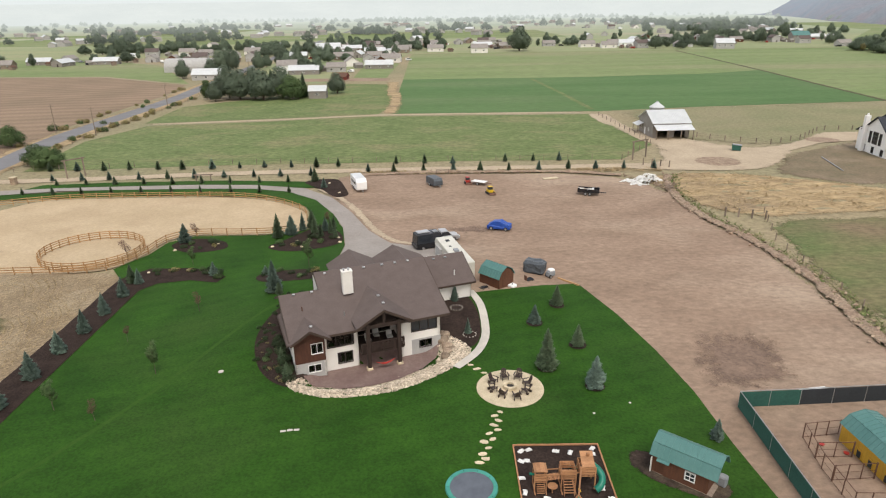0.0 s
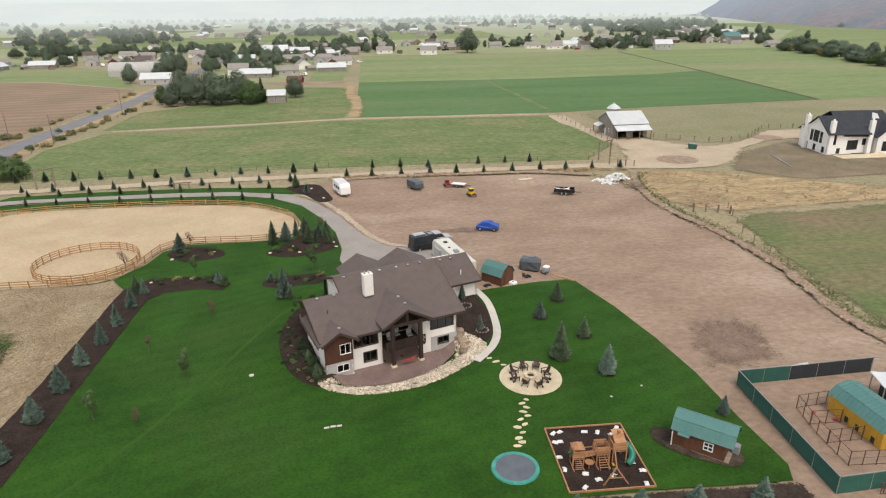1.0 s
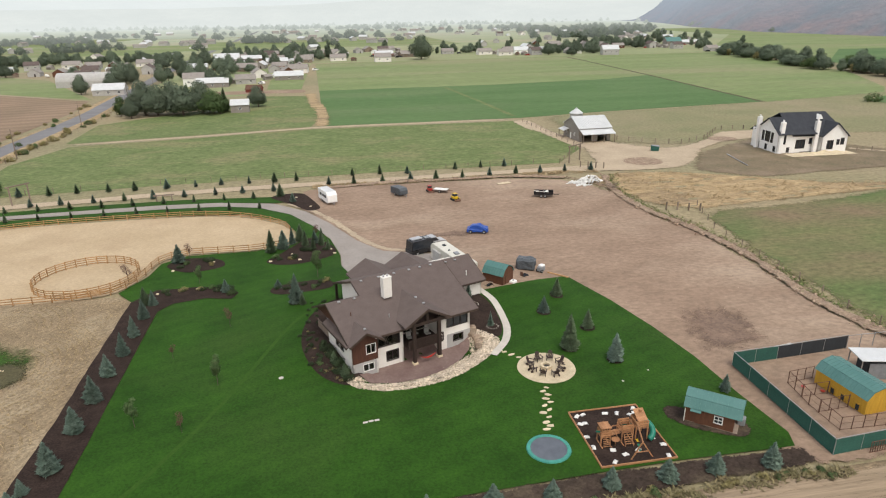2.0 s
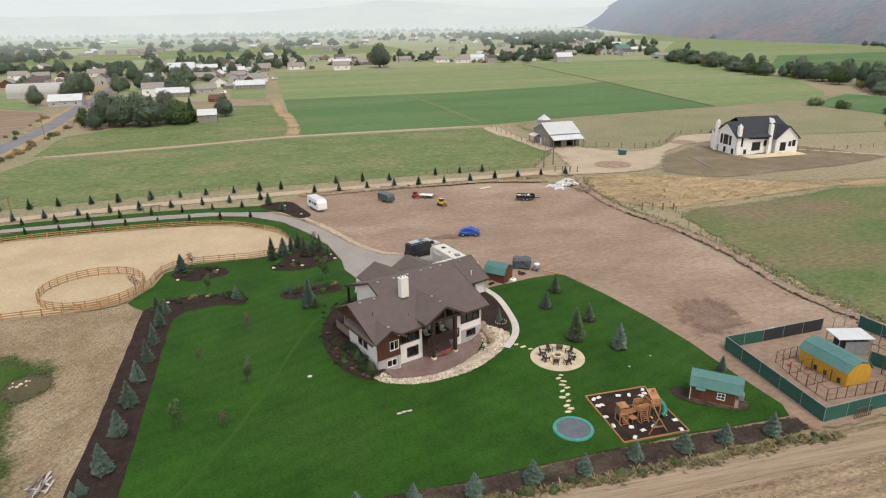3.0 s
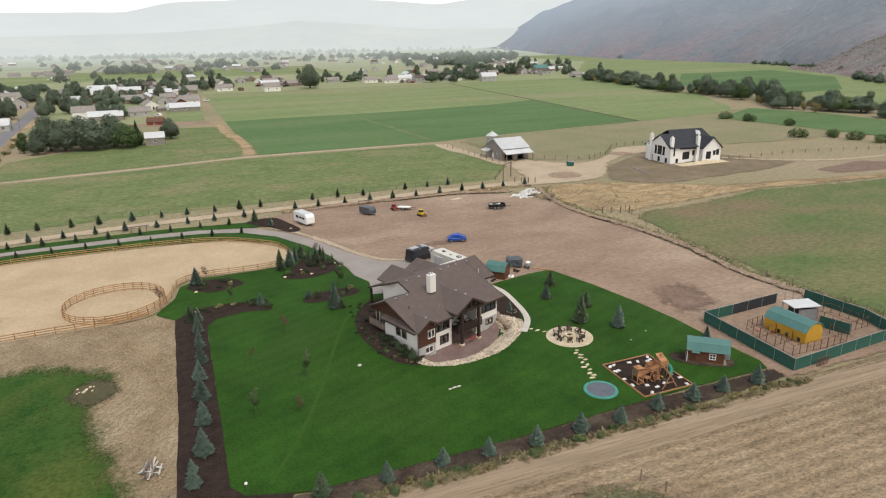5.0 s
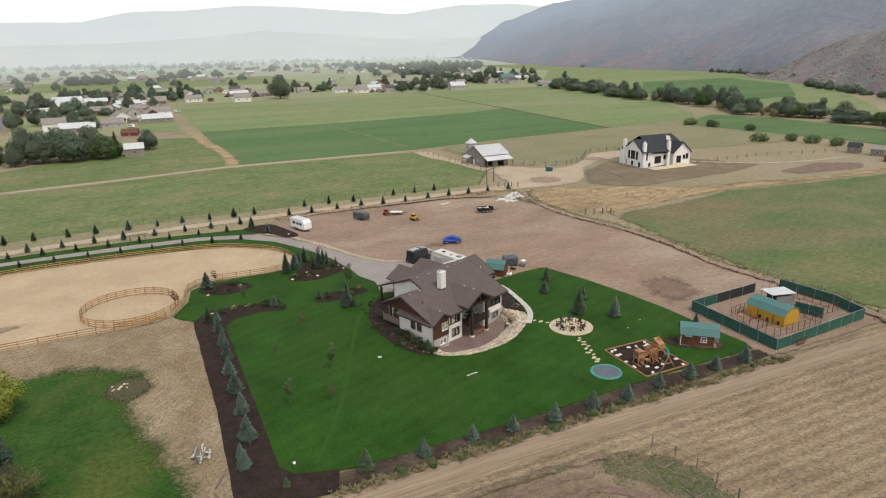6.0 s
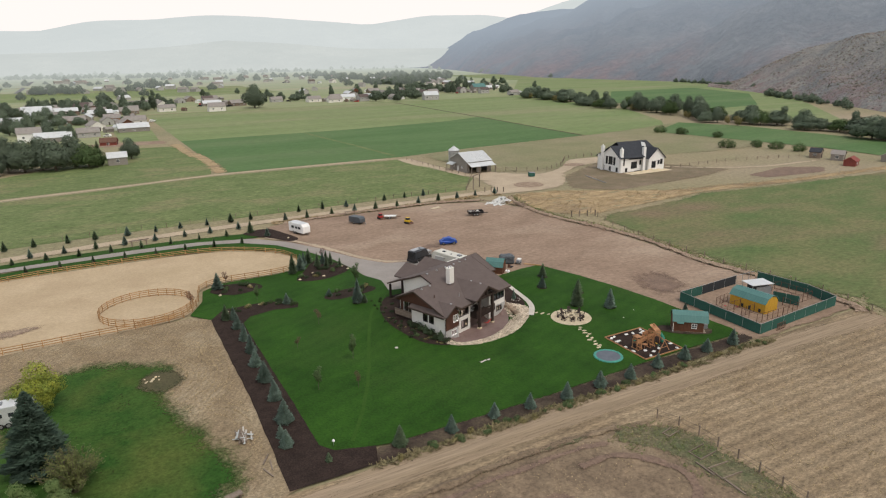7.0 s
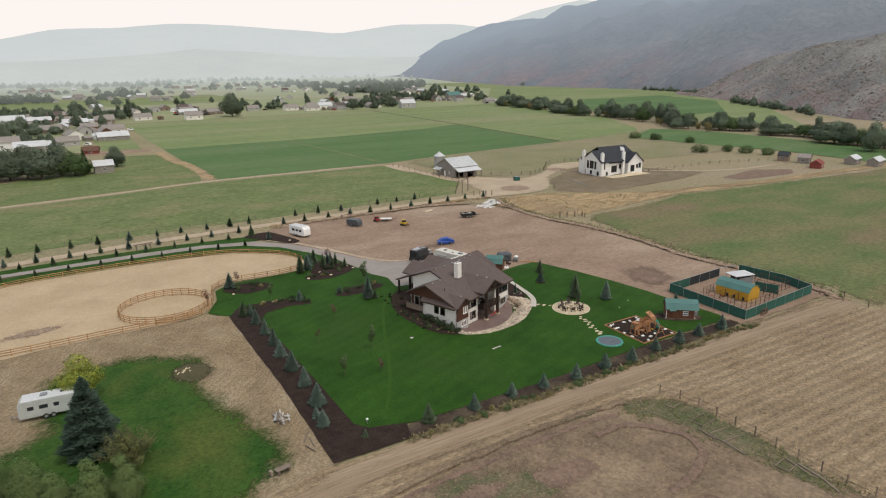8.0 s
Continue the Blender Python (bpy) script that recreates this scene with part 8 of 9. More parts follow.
def strewn(n, x0, x1, y0, y1, lo, hi, keep, seed, z=0.17, patch=0.25):
    rnd = random.Random(seed)
    out = []
    while len(out) < n:
        x, y = rnd.uniform(x0, x1), rnd.uniform(y0, y1)
        if keep(x, y) and rnd.random() < 0.5 + 1.6 * noise.noise((x * patch, y * patch, seed)):
            out.append((x, y, z, rnd.uniform(lo, hi)))
    return out


tufts("stubble_tufts", "short stubble tufts on the mown field", strewn(15000, -60, 130, -30, 33, 0.10, 0.26, lambda x, y: x > -2.4 and y < 29 + (3 if x > 52 else 0) and y > -30 + 0.1 * x, 5), "tuft", 5)
tufts("corral_tufts", "dry tufts strewn over the corral", strewn(3000, -60, -3, -5, 28, 0.06, 0.2, lambda x, y: y < 27 + min(0, (x + 34) * 0.3), 6, 0.19), "tuft", 6)
tufts("weed_tufts", "green weed tufts along the corral fence", strewn(1300, -13, -2, 0, 27, 0.08, 0.3, lambda x, y: inside([(-10, 26.8), (-5, 25.2), (-2.4, 21), (-2.2, 0), (-6, 2), (-8.5, 14), (-13, 24.6)], x, y), 7, 0.2), "tuft_g", 7)
tufts("yard_tufts", "loose straw tufts over the yard", strewn(9000, -92, -47, 34, 85, 0.06, 0.18, lambda x, y: not inside([(-74, 75), (-65.5, 77), (-53.6, 71), (-54, 61), (-52, 53), (-48.6, 42.5), (-51.5, 34), (-84, 34), (-84, 50), (-76, 60)], x, y), 8, 0.16, 0.15), "tuft", 8)
rake = []
for cx, cy, radii, a0, a1 in ((-56.5, 66, [3.6 + 0.75 * k for k in range(9)], -1.3, 1.25), (-52.5, 49, [3.2 + 0.7 * k for k in range(5)], 0.0, 1.5), (-62, 76, [5 + 0.8 * k for k in range(6)], 0.2, 1.6)):
    for rr in radii:
        n_ = int(rr * (a1 - a0) * 9)
        for k in range(n_):
            w = a0 + (a1 - a0) * k / n_
            x, y = cx + rr * 1.05 * math.cos(w) + hr.gauss(0, 0.09), cy + rr * 1.35 * math.sin(w) + hr.gauss(0, 0.09)
            if x < -47.2 and y < 85 and hr.random() < 0.8:
                rake.append((x, y, 0.15, hr.uniform(0.1, 0.24)))
tufts("raked_straw", "curved rows of raked straw on the yard", rake, "tuft", 21)
tufts("verge_weeds", "tall straw-coloured weeds along the ditch", strewn(4200, 42, 200, 103, 143, 0.15, 0.45, lambda x, y: inside([(51, 142), (60, 143), (73, 138), (99, 122), (147, 114), (200, 111), (200, 105), (150, 108), (103, 113), (58, 108), (50, 112), (46, 124), (42, 138)], x, y), 9, 0.2), "tuft", 9)
tufts("bed_weeds", "olive and straw-coloured weeds along the soil bed", [(x, 33.2 + 0.5 * noise.noise((x * 0.3, 1, 2)) + hr.gauss(0, 0.38), 0.15, hr.uniform(0.2, 0.62)) for x in [hr.uniform(-38, 27) for _ in range(3000)] if hr.random() < 0.55 + 1.3 * noise.noise((x * 0.25, 4, 4))], "tuft_o", 10)
tufts("bank_weeds", "weeds on the bank beside the dirt lot", [(x + hx, y + hy, 0.2, hs) for x, y, hx, hy, hs in ((q[0], q[1], hr.gauss(1.2, 0.8), hr.gauss(0, 0.8), hr.uniform(0.15, 0.6)) for q in spaced(along([(50, 140), (46.5, 128), (46, 112), (49, 98), (50.5, 82), (49, 64), (52, 44), (50, 32)], 6), 0.07))], "tuft_g", 11)
tufts("lane_weeds", "dry weeds between lane and dirt lot", strewn(2600, -22, 50, 143.6, 147.2, 0.15, 0.5, lambda x, y: True, 12, 0.14), "tuft", 12)


# ---- the neighbours ----
def build_barn():
    b = thing("barn", "grey barn with white metal roof and open lean-to", "barn", pose(64.9, 189.2, 0, 0, 0, 2))
    L, D = 5.3, 6.2
    part("wall", wall_mesh((-L, -D), (L, -D), 0, 4.4, [(1.0, 4.2, 0, 3.0), (6.2, 9.4, 0, 3.0)]), M["barn_grey"], b)
    part("wall", wall_mesh((L, -D), (L, D), 0, 4.4, gable=(D, 7.0)), M["barn_grey"], b)
    part("wall", wall_mesh((L, D), (-L, D), 0, 4.4), M["barn_grey"], b)
    part("wall", wall_mesh((-L, D), (-L, -D), 0, 4.4, [(4.6, 5.6, 0, 2.1)], gable=(D, 7.0)), M["barn_grey"], b)
    part("door", one(box, (-L - 0.0, 0.5, 1.05), (0.08, 0.98, 2.1)), M["white_paint"], b)
    put_window(b, -L - 0.02, -2.6, 1.9, 0.9, 0.9, 180, M["white_frame"])
    put_window(b, -L - 0.02, 3.6, 1.9, 0.9, 0.9, 180, M["white_frame"])
    for s in (-1, 1):
        bm = bmesh.new()
        slab(bm, [(-L - 0.4, 0, 7.15), (L + 0.4, 0, 7.15), (L + 0.4, s * (D + 0.4), 4.25), (-L - 0.4, s * (D + 0.4), 4.25)], 0.12)
        rf = part("roof", bm, M["white_roof"], b)
        for i in range(22):
            x = -L - 0.3 + i * (2 * L + 0.6) / 21
            share("rib", BAR["white_roof"], Matrix.Translation((x, s * (D + 0.4) / 2, 5.74)) @ Matrix.Rotation(-s * math.atan2(2.9, D + 0.4), 4, "X") @ Matrix.Diagonal((0.08, math.hypot(D + 0.4, 2.9), 0.07, 1)), rf)
    part("lean_to_roof", one(slab, [(-L, -D - 0.1, 3.9), (L + 0.3, -D - 0.1, 3.9), (L + 0.3, -D - 3.2, 2.8), (-L, -D - 3.2, 2.8)], 0.1), M["white_roof"], b)
    for x in (-L + 0.1, -1.8, 1.8, L):
        part("post", one(box, (x, -D - 3.0, 1.35), (0.2, 0.2, 2.75)), M["old_wood"], b)
    part("side_roof", one(slab, [(-L - 0.1, 1.5, 3.2), (-L - 0.1, D, 3.2), (-L - 2.0, D, 2.5), (-L - 2.0, 1.5, 2.5)], 0.1), M["white_roof"], b)
    for y in (1.8, D - 0.3):
        part("post", one(box, (-L - 1.8, y, 1.2), (0.15, 0.15, 2.5)), M["old_wood"], b)
    s = thing("grain_silo", "round corrugated steel grain bin with conical roof", "silo", pose(69.6, 211.0, 0))
    bm = bmesh.new()
    rings = []
    for k in range(17):
        rr = 2.3 if k % 2 else 2.24
        rings.append([bm.verts.new((rr * math.cos(6.28318 * q / 28), rr * math.sin(6.28318 * q / 28), 0.3 * k)) for q in range(28)])
    for a, c in zip(rings, rings[1:]):
        for q in range(28):
            bm.faces.new((a[q], a[(q + 1) % 28], c[(q + 1) % 28], c[q]))
    bm.faces.new(rings[0][::-1])
    bm.faces.new(rings[-1])
    part("drum", bm, M["steel"], s)
    part("cone", one(tube, (0, 0, 4.8), (0, 0, 6.3), 2.45, 0.35, 28), M["white_roof"], s)
    part("cap", one(tube, (0, 0, 6.3), (0, 0, 6.6), 0.4, 0.3, 12), M["steel"], s)


def build_white_house():
    b = thing("white_house", "new white house with charcoal roof and tall chimneys", "house", pose(106.8, 152.8, 0, 0, 0, -4))

    def walled(p0, p1, z1, wins=(), gable=None):
        part("wall", wall_mesh(p0, p1, 0, z1, [w[:4] for w in wins], gable=gable), M["white_paint"], b)
        for w in wins:
            window(b, p0, p1, w[:4], M["frame_w"], mull=w[4] if len(w) > 4 else 1, bar=0.14, rows=w[5] if len(w) > 5 else 0, glass="pane")
    # tall west gable
    walled((0, 10.5), (0, 0), 5.6, [(0.8, 1.7, 0.3, 1.8, 0), (2.6, 3.6, 2.6, 5.4, 0, 1), (4.2, 6.4, 2.6, 6.0 - 0.5, 1, 2), (7.0, 8.0, 2.6, 5.4, 0, 1), (8.6, 9.6, 0.3, 1.8, 0), (4.6, 5.6, 0.3, 1.8, 0)], (5.25, 9.2))
    walled((0, 0), (4.5, 0), 5.6, [(1.2, 2.2, 2.6, 5.0, 0, 1), (2.8, 3.6, 0.3, 1.6, 0)])
    walled((4.5, 0), (12.5, 1.2), 5.0, [(1.0, 4.0, 1.2, 3.6, 2), (5.4, 7.8, 2.4, 3.9, 1)])
    walled((12.5, -1.0), (20, -1.0), 4.8, [(1.6, 3.4, 1.0, 3.4, 1), (4.4, 5.2, 2.2, 3.6, 0), (5.6, 6.6, 2.2, 4.0, 0)], (3.75, 8.2))
    walled((12.5, 1.2), (12.5, -1.0), 4.8)
    walled((20, -1.0), (20, 13), 4.8)
    walled((20, 13), (0, 13), 5.0)
    walled((0, 13), (0, 10.5), 5.6)
    part("floor_slab", boxes(((10, 6.6, 0.1), (19.4, 12.4, 0.2)), ((10, 6.6, 2.3), (19.4, 11.6, 0.2)), ((10, 7, 2.5), (19.0, 0.2, 4.8))), M["room"], b)
    bm = bmesh.new()
    for y, z in ((-0.7, 5.4), (11.2, 5.4)):
        slab(bm, [(-0.5, 5.25, 9.4), (11, 5.25, 9.4), (11, y, z), (-0.5, y, z)], 0.2)
    part("roof", bm, M["black_roof"], b, "charcoal gable roof")
    bm = bmesh.new()
    slab(bm, [(3.5, 6.8, 10.4), (17.5, 6.8, 10.4), (20.6, -0.2, 4.7), (4.0, -0.2, 4.9)], 0.2)
    slab(bm, [(3.5, 6.8, 10.4), (17.5, 6.8, 10.4), (20.6, 13.6, 4.7), (-0.5, 13.6, 4.9)], 0.2)
    slab(bm, [(17.5, 6.8, 10.4), (20.6, -0.2, 4.7), (20.6, 13.6, 4.7)], 0.2)
    part("roof", bm, M["black_roof"], b, "charcoal main roof")
    bm = bmesh.new()
    gable_roof(bm, (16.25, 8.4), 4.1, 3.8, -1.5, 7)
    part("gable_roof", bm, M["black_roof"], b, "charcoal gable roof")
    for x, y, z in ((-0.35, 9.6, 9.0), (0.9, 0.2, 8.8), (11.2, 0.2, 8.8)):
        c = part("chimney", one(box, (x, y, z / 2), (1.1, 1.0, z), 0, 0.02), M["white_paint"], b)
        part("pot", one(tube, (x, y, z), (x, y, z + 0.5), 0.25, seg=10), M["white_paint"], c)
    part("dormer", one(prism, [(13.6, 8.6), (15.4, 8.6), (14.5, 9.9)], 4.2, 6.6), M["white_paint"], b)
    heap("earth_terrace", "pale heap of building stone and sand", 118, 149.4, 10, 2.2, 0.8, "flag", 4)
    return b


build_barn()
build_white_house()

# small sheds by the eastern lane
def gable_hut(x, y, l, w, h, turn, wall_mat, roof_mat, label, name="farm_shed", category="shed", door=True, rise=0.32, group="", z=0.0, windows=True):
    b = thing(name, label, category, pose(x, y, z, 0, 0, turn), group)
    part("wall", one(prism, [(-w / 2, 0), (w / 2, 0), (w / 2, h), (0, h + rise * w), (-w / 2, h)], -l / 2, l / 2), M[wall_mat], b)
    for s in (-1, 1):
        part("roof", one(slab, [(0, -l / 2 - 0.3, h + rise * w + 0.1), (0, l / 2 + 0.3, h + rise * w + 0.1), (s * (w / 2 + 0.35), l / 2 + 0.3, h - rise * 0.7 + 0.1), (s * (w / 2 + 0.35), -l / 2 - 0.3, h - rise * 0.7 + 0.1)], 0.12), M[roof_mat], b)
    if door:
        part("door", one(box, (0.1 * w, -l / 2 - 0.02, 1.05), (1.0, 0.08, 2.1)), M["timber"], b)
    for k in range(max(1, int(l / 5)) if windows else 0):
        yy = -l / 2 + (k + 0.5) * l / max(1, int(l / 5))
        for s in (-1, 1):
            put_window(b, s * (w / 2 + 0.005), yy, h * 0.55, 1.2, 1.1, 0 if s > 0 else 180, M["white_frame"])
    return b


gable_hut(198, 137, 4, 4, 2.6, 20, "old_wood", "black_roof", "small grey wooden farm shed")
gable_hut(199, 128.5, 4.5, 4, 2.6, 20, "barn_grey", "barn_grey", "small grey metal farm shed")
gable_hut(191, 118.6, 6, 4, 2.0, 110, "barn_red", "barn_red", "low red farm shed beside the lane")
gable_hut(212, 116, 7, 4, 2.4, 100, "barn_grey", "white_roof", "low grey shed with white roof")
gable_hut(214, 108, 8, 4, 2.4, 100, "barn_grey", "white_roof", "low grey shed with white roof")
gable_hut(-55, 285, 7.5, 6, 3.4, 92, "barn_grey", "white_roof", "grey metal shed beside tall trees")
gable_hut(-57, 363, 8, 6, 1.8, 80, "barn_red", "rust", "low red barn in a paddock")
gable_hut(-134, 374, 16, 9, 3.2, 92, "stucco_grey", "white_roof", "long white farm shed")
gable_hut(-96, 407, 12, 9, 5.0, 95, "white_paint", "barn_grey", "white farmhouse with grey roof", "farm_house", "house")
gable_hut(-52, 503, 11, 8, 4.0, 88, "cedar", "barn_grey", "tan wooden barn at the field's edge")
gable_hut(31, 572, 14, 10, 4.2, 92, "stucco", "barn_grey", "wide beige building at the field's edge")
gable_hut(-106, 617, 22, 11, 4.5, 95, "stucco", "white_roof", "wide pale house with white roof", "farm_house", "house")
gable_hut(244, 579, 15, 11, 5.0, 80, "stucco_grey", "white_roof", "blue-grey barn with pale roof")
gable_hut(366, 688, 17, 12, 5.5, 85, "barn_grey", "teal_metal", "large barn with green roof")
gable_hut(174, 634, 14, 9, 3.6, 85, "white_paint", "white_roof", "white shed at the field's far edge")
qh = thing("quonset_hall", "long grey half-round metal hall", "hall", pose(-164, 428, 0, 0, 0, 0))
part("shell", one(prism, [(-15, 0), (15, 0), (15, 3.5), (-15, 3.5)], -6, 6), M["stucco_grey"], qh)
bm = bmesh.new()
tube(bm, (-15, 0, 2.4), (15, 0, 2.4), 6.0, 6.0, 28)
part("vault", bm, M["stucco_grey"], qh)

# the town: a few house shapes, repeated along its streets
trng = random.Random(17)
PROTO = []
for wall_mat, roof_mat, l, w, h in (("stucco_grey", "barn_grey", 12, 8, 3.0), ("stucco", "barn_grey", 14, 9, 3.2), ("stucco_grey", "shingle", 11, 8, 4.6), ("barn_grey", "white_roof", 18, 8, 2.8), ("brown_wall", "barn_grey", 13, 8, 3.0), ("old_wood", "barn_grey", 15, 9, 3.0)):
    PROTO.append(gable_hut(0, 0, l, w, h, 0, wall_mat, roof_mat, "small house in the distant village", "village_house", "house", group="village houses"))


def village(n, x0, x1, y0, y1, keep):
    out, tries = [], 0
    while len(out) < n and tries < 4000:
        tries += 1
        x, y = trng.uniform(x0, x1), trng.uniform(y0, y1)
        if keep(x, y) and all(math.hypot(x - a, y - b) > 17 for a, b in out):
            out.append((x, y))
    return out


def road_x(y):
    for (x0, y0), (x1, y1) in zip(road_line, road_line[1:]):
        if y0 <= y <= y1:
            return x0 + (x1 - x0) * (y - y0) / (y1 - y0)
    return -200


HOMES = [(-209, 586), (-174, 550), (-148, 514), (-182, 632), (-94, 566), (-62, 604), (-69, 539), (-35, 610), (-7, 599), (-182, 934), (-67, 413), (-84, 398), (-230, 599), (-255, 583), (42, 700), (136, 631), (152, 612), (180, 606), (389, 866), (449, 923), (330, 668), (345, 640), (354, 590), (263, 1224), (285, 1140), (327, 1146)]
CLUMPS = [(-157, 680), (-132, 593), (-114, 536), (-139, 569), (-85, 411), (-110, 440), (-113, 664), (-100, 668), (-87, 700), (-61, 700), (-186, 649), (-202, 632), (-164, 618), (-227, 656), (-317, 629), (-301, 637), (-264, 654), (-134, 425), (-151, 445), (-33, 651), (-14, 625), (-51, 667)]
CLUMPS_EAST = [(192, 599), (220, 647), (223, 625), (231, 602), (308, 705), (330, 694), (394, 752), (411, 744), (494, 849), (444, 878), (132, 663), (342, 813), (369, 971), (328, 670), (270, 690), (290, 760)]
houses = list(HOMES)
for n, x0, x1, y0, y1, keep in ((24, -120, -34, 425, 700, lambda x, y: x > road_x(y) + 12), (18, -330, -140, 450, 720, lambda x, y: x < road_x(y) - 14), (18, 100, 420, 606, 800, lambda x, y: True), (10, -30, 60, 615, 760, lambda x, y: True)):
    houses += [p for p in village(n, x0, x1, y0, y1, keep) if all(math.hypot(p[0] - a, p[1] - b) > 17 for a, b in HOMES)]
for i, (x, y) in enumerate(houses):
    p = PROTO[trng.randrange(6)]
    m = pose(x, y, 0, 0, 0, trng.choice((0, 90, 8, 98)) + trng.uniform(-8, 8))
    if i < 6:
        PROTO[i].matrix_basis = m
    else:
        copy_thing(p, m)

def far_houses(spots):
    """The village past counting: plain gabled houses, joined."""
    bm = bmesh.new()
    for x, y in spots:
        l, w, h = trng.uniform(9, 17), trng.uniform(7, 10), trng.uniform(2.6, 4.8)
        m = pose(x, y, 0, 0, 0, trng.uniform(0, 180))
        n0, f0 = len(bm.verts), len(bm.faces)
        prism(bm, [(-w / 2, 0), (w / 2, 0), (w / 2, h), (0, h + 0.3 * w), (-w / 2, h)], -l / 2, l / 2, m)
        bm.faces.ensure_lookup_table()
        k = len(bm.faces)
        for s in (-1, 1):
            vs = [bm.verts.new(m @ Vector(p)) for p in ((0, -l / 2 - 0.4, h + 0.3 * w + 0.15), (0, l / 2 + 0.4, h + 0.3 * w + 0.15), (s * (w / 2 + 0.4), l / 2 + 0.4, h), (s * (w / 2 + 0.4), -l / 2 - 0.4, h))]
            bm.faces.new(vs).material_index = trng.choice((1, 1, 2))
    ob = part("far_houses", bm, M["stucco_grey"])
    ob.data.materials.append(M["barn_grey"])
    ob.data.materials.append(M["white_roof"])
    return tagged(ob, "pale houses of the distant village", "houses", kind="stuff")


far_houses(village(110, -800, 800, 780, 1700, lambda x, y: x < 540 - 0.05 * y and noise.noise((x * 0.006, y * 0.006, 2)) > 0.0))

# village sheds and parked cars
SMALL = [gable_hut(0, -900 - 30 * k, l, w, h, 0, a, b, "small shed in a village yard", "garden_shed", "shed", False, group="village sheds", windows=False) for k, (a, b, l, w, h) in enumerate((("old_wood", "rust", 4, 3, 2.0), ("white_paint", "white_roof", 6, 4, 2.2), ("barn_grey", "barn_grey", 5, 4, 2.2)))]
spots_ = []
for x, y in houses[:92]:
    for _ in range(trng.choice((0, 1, 1, 2))):
        spots_.append((x + trng.choice((-1, 1)) * trng.uniform(9, 15), y + trng.uniform(-12, 6)))
for i, (x, y) in enumerate(spots_):
    m = pose(x, y, 0, 0, 0, trng.uniform(0, 180))
    if i < 3:
        SMALL[i].matrix_basis = m
    else:
        copy_thing(SMALL[trng.randrange(3)], m)
CARS = [car(pose(0, 0, 0), "car parked in a village yard", M[k]) for k in ("white_paint", "black_paint", "grey_plastic", "red_paint")]
for i in range(64):
    x, y = trng.choice(houses[:92])
    m = pose(x + trng.choice((-1, 1)) * trng.uniform(7, 14), y - trng.uniform(4, 13), 0.05, 0, 0, trng.uniform(0, 180))
    if i < 4:
        CARS[i].matrix_basis = m
    else:
        copy_thing(CARS[trng.choice((0, 0, 0, 1, 2, 2, 3))], m)

# village and hedgerow trees
def wood(spots, keys, smin, smax, label, group):
    for x, y in spots:
        tree(trng.choice(keys), x, y, trng.uniform(smin, smax), label, group=group, sz=trng.uniform(smin, smax))


def grove(n, x0, x1, y0, y1, keep, gap=7):
    out, tries = [], 0
    while len(out) < n and tries < 9000:
        tries += 1
        x, y = trng.uniform(x0, x1), trng.uniform(y0, y1)
        if keep(x, y) and all(math.hypot(x - a, y - b) > gap for a, b in out) and all(math.hypot(x - a, y - b) > 10 for a, b in houses):
            out.append((x, y))
    return out


wood([(-66, 283), (-71, 286), (-78, 281), (-83, 286), (-89, 284), (-95, 288)], ("round", "round", "wide"), 1.5, 1.9, "dense old tree in a clump by the road", "trees by the grey shed")
wood([(-98, 278), (-104, 285), (-63, 281), (-49, 300)], ("oval", "round"), 0.9, 1.2, "smaller tree beside the clump", "trees by the grey shed")
for x, y in ((-86, 300), (-80, 304), (-62, 288)):
    spruce(x, y, trng.uniform(9, 12), 2, label="tall dark conifer by the road", fat=0.8)
wood([(-99, 156), (-126, 184), (-103, 160)], ("wide", "round"), 0.8, 1.05, "rounded tree beside the road", "road trees")
wood([(-118, 222), (-110, 258), (-122, 262)], ("bush", "oval"), 0.6, 0.9, "shrubby small tree beside the road", "road trees")
wood([(-151, 380), (-151, 434), (-141, 400)], ("round", "wide"), 1.0, 1.3, "rounded leafy tree in a farmyard", "farmyard trees")
tree("round", 67, 586, 2.7, "single huge spreading field tree", sz=2.5)
tree("tall", -15, 628, 1.6, "tall pointed village tree")
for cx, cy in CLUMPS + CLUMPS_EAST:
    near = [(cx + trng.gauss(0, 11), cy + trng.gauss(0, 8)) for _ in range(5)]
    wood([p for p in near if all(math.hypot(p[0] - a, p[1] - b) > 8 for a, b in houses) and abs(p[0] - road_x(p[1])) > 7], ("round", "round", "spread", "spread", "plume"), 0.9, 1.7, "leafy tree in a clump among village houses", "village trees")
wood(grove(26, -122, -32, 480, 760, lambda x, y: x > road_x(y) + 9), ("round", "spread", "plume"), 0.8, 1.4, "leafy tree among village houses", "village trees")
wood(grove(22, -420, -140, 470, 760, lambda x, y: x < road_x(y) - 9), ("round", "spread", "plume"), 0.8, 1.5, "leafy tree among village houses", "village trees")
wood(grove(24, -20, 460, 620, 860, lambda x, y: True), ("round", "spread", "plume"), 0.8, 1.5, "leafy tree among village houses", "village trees")
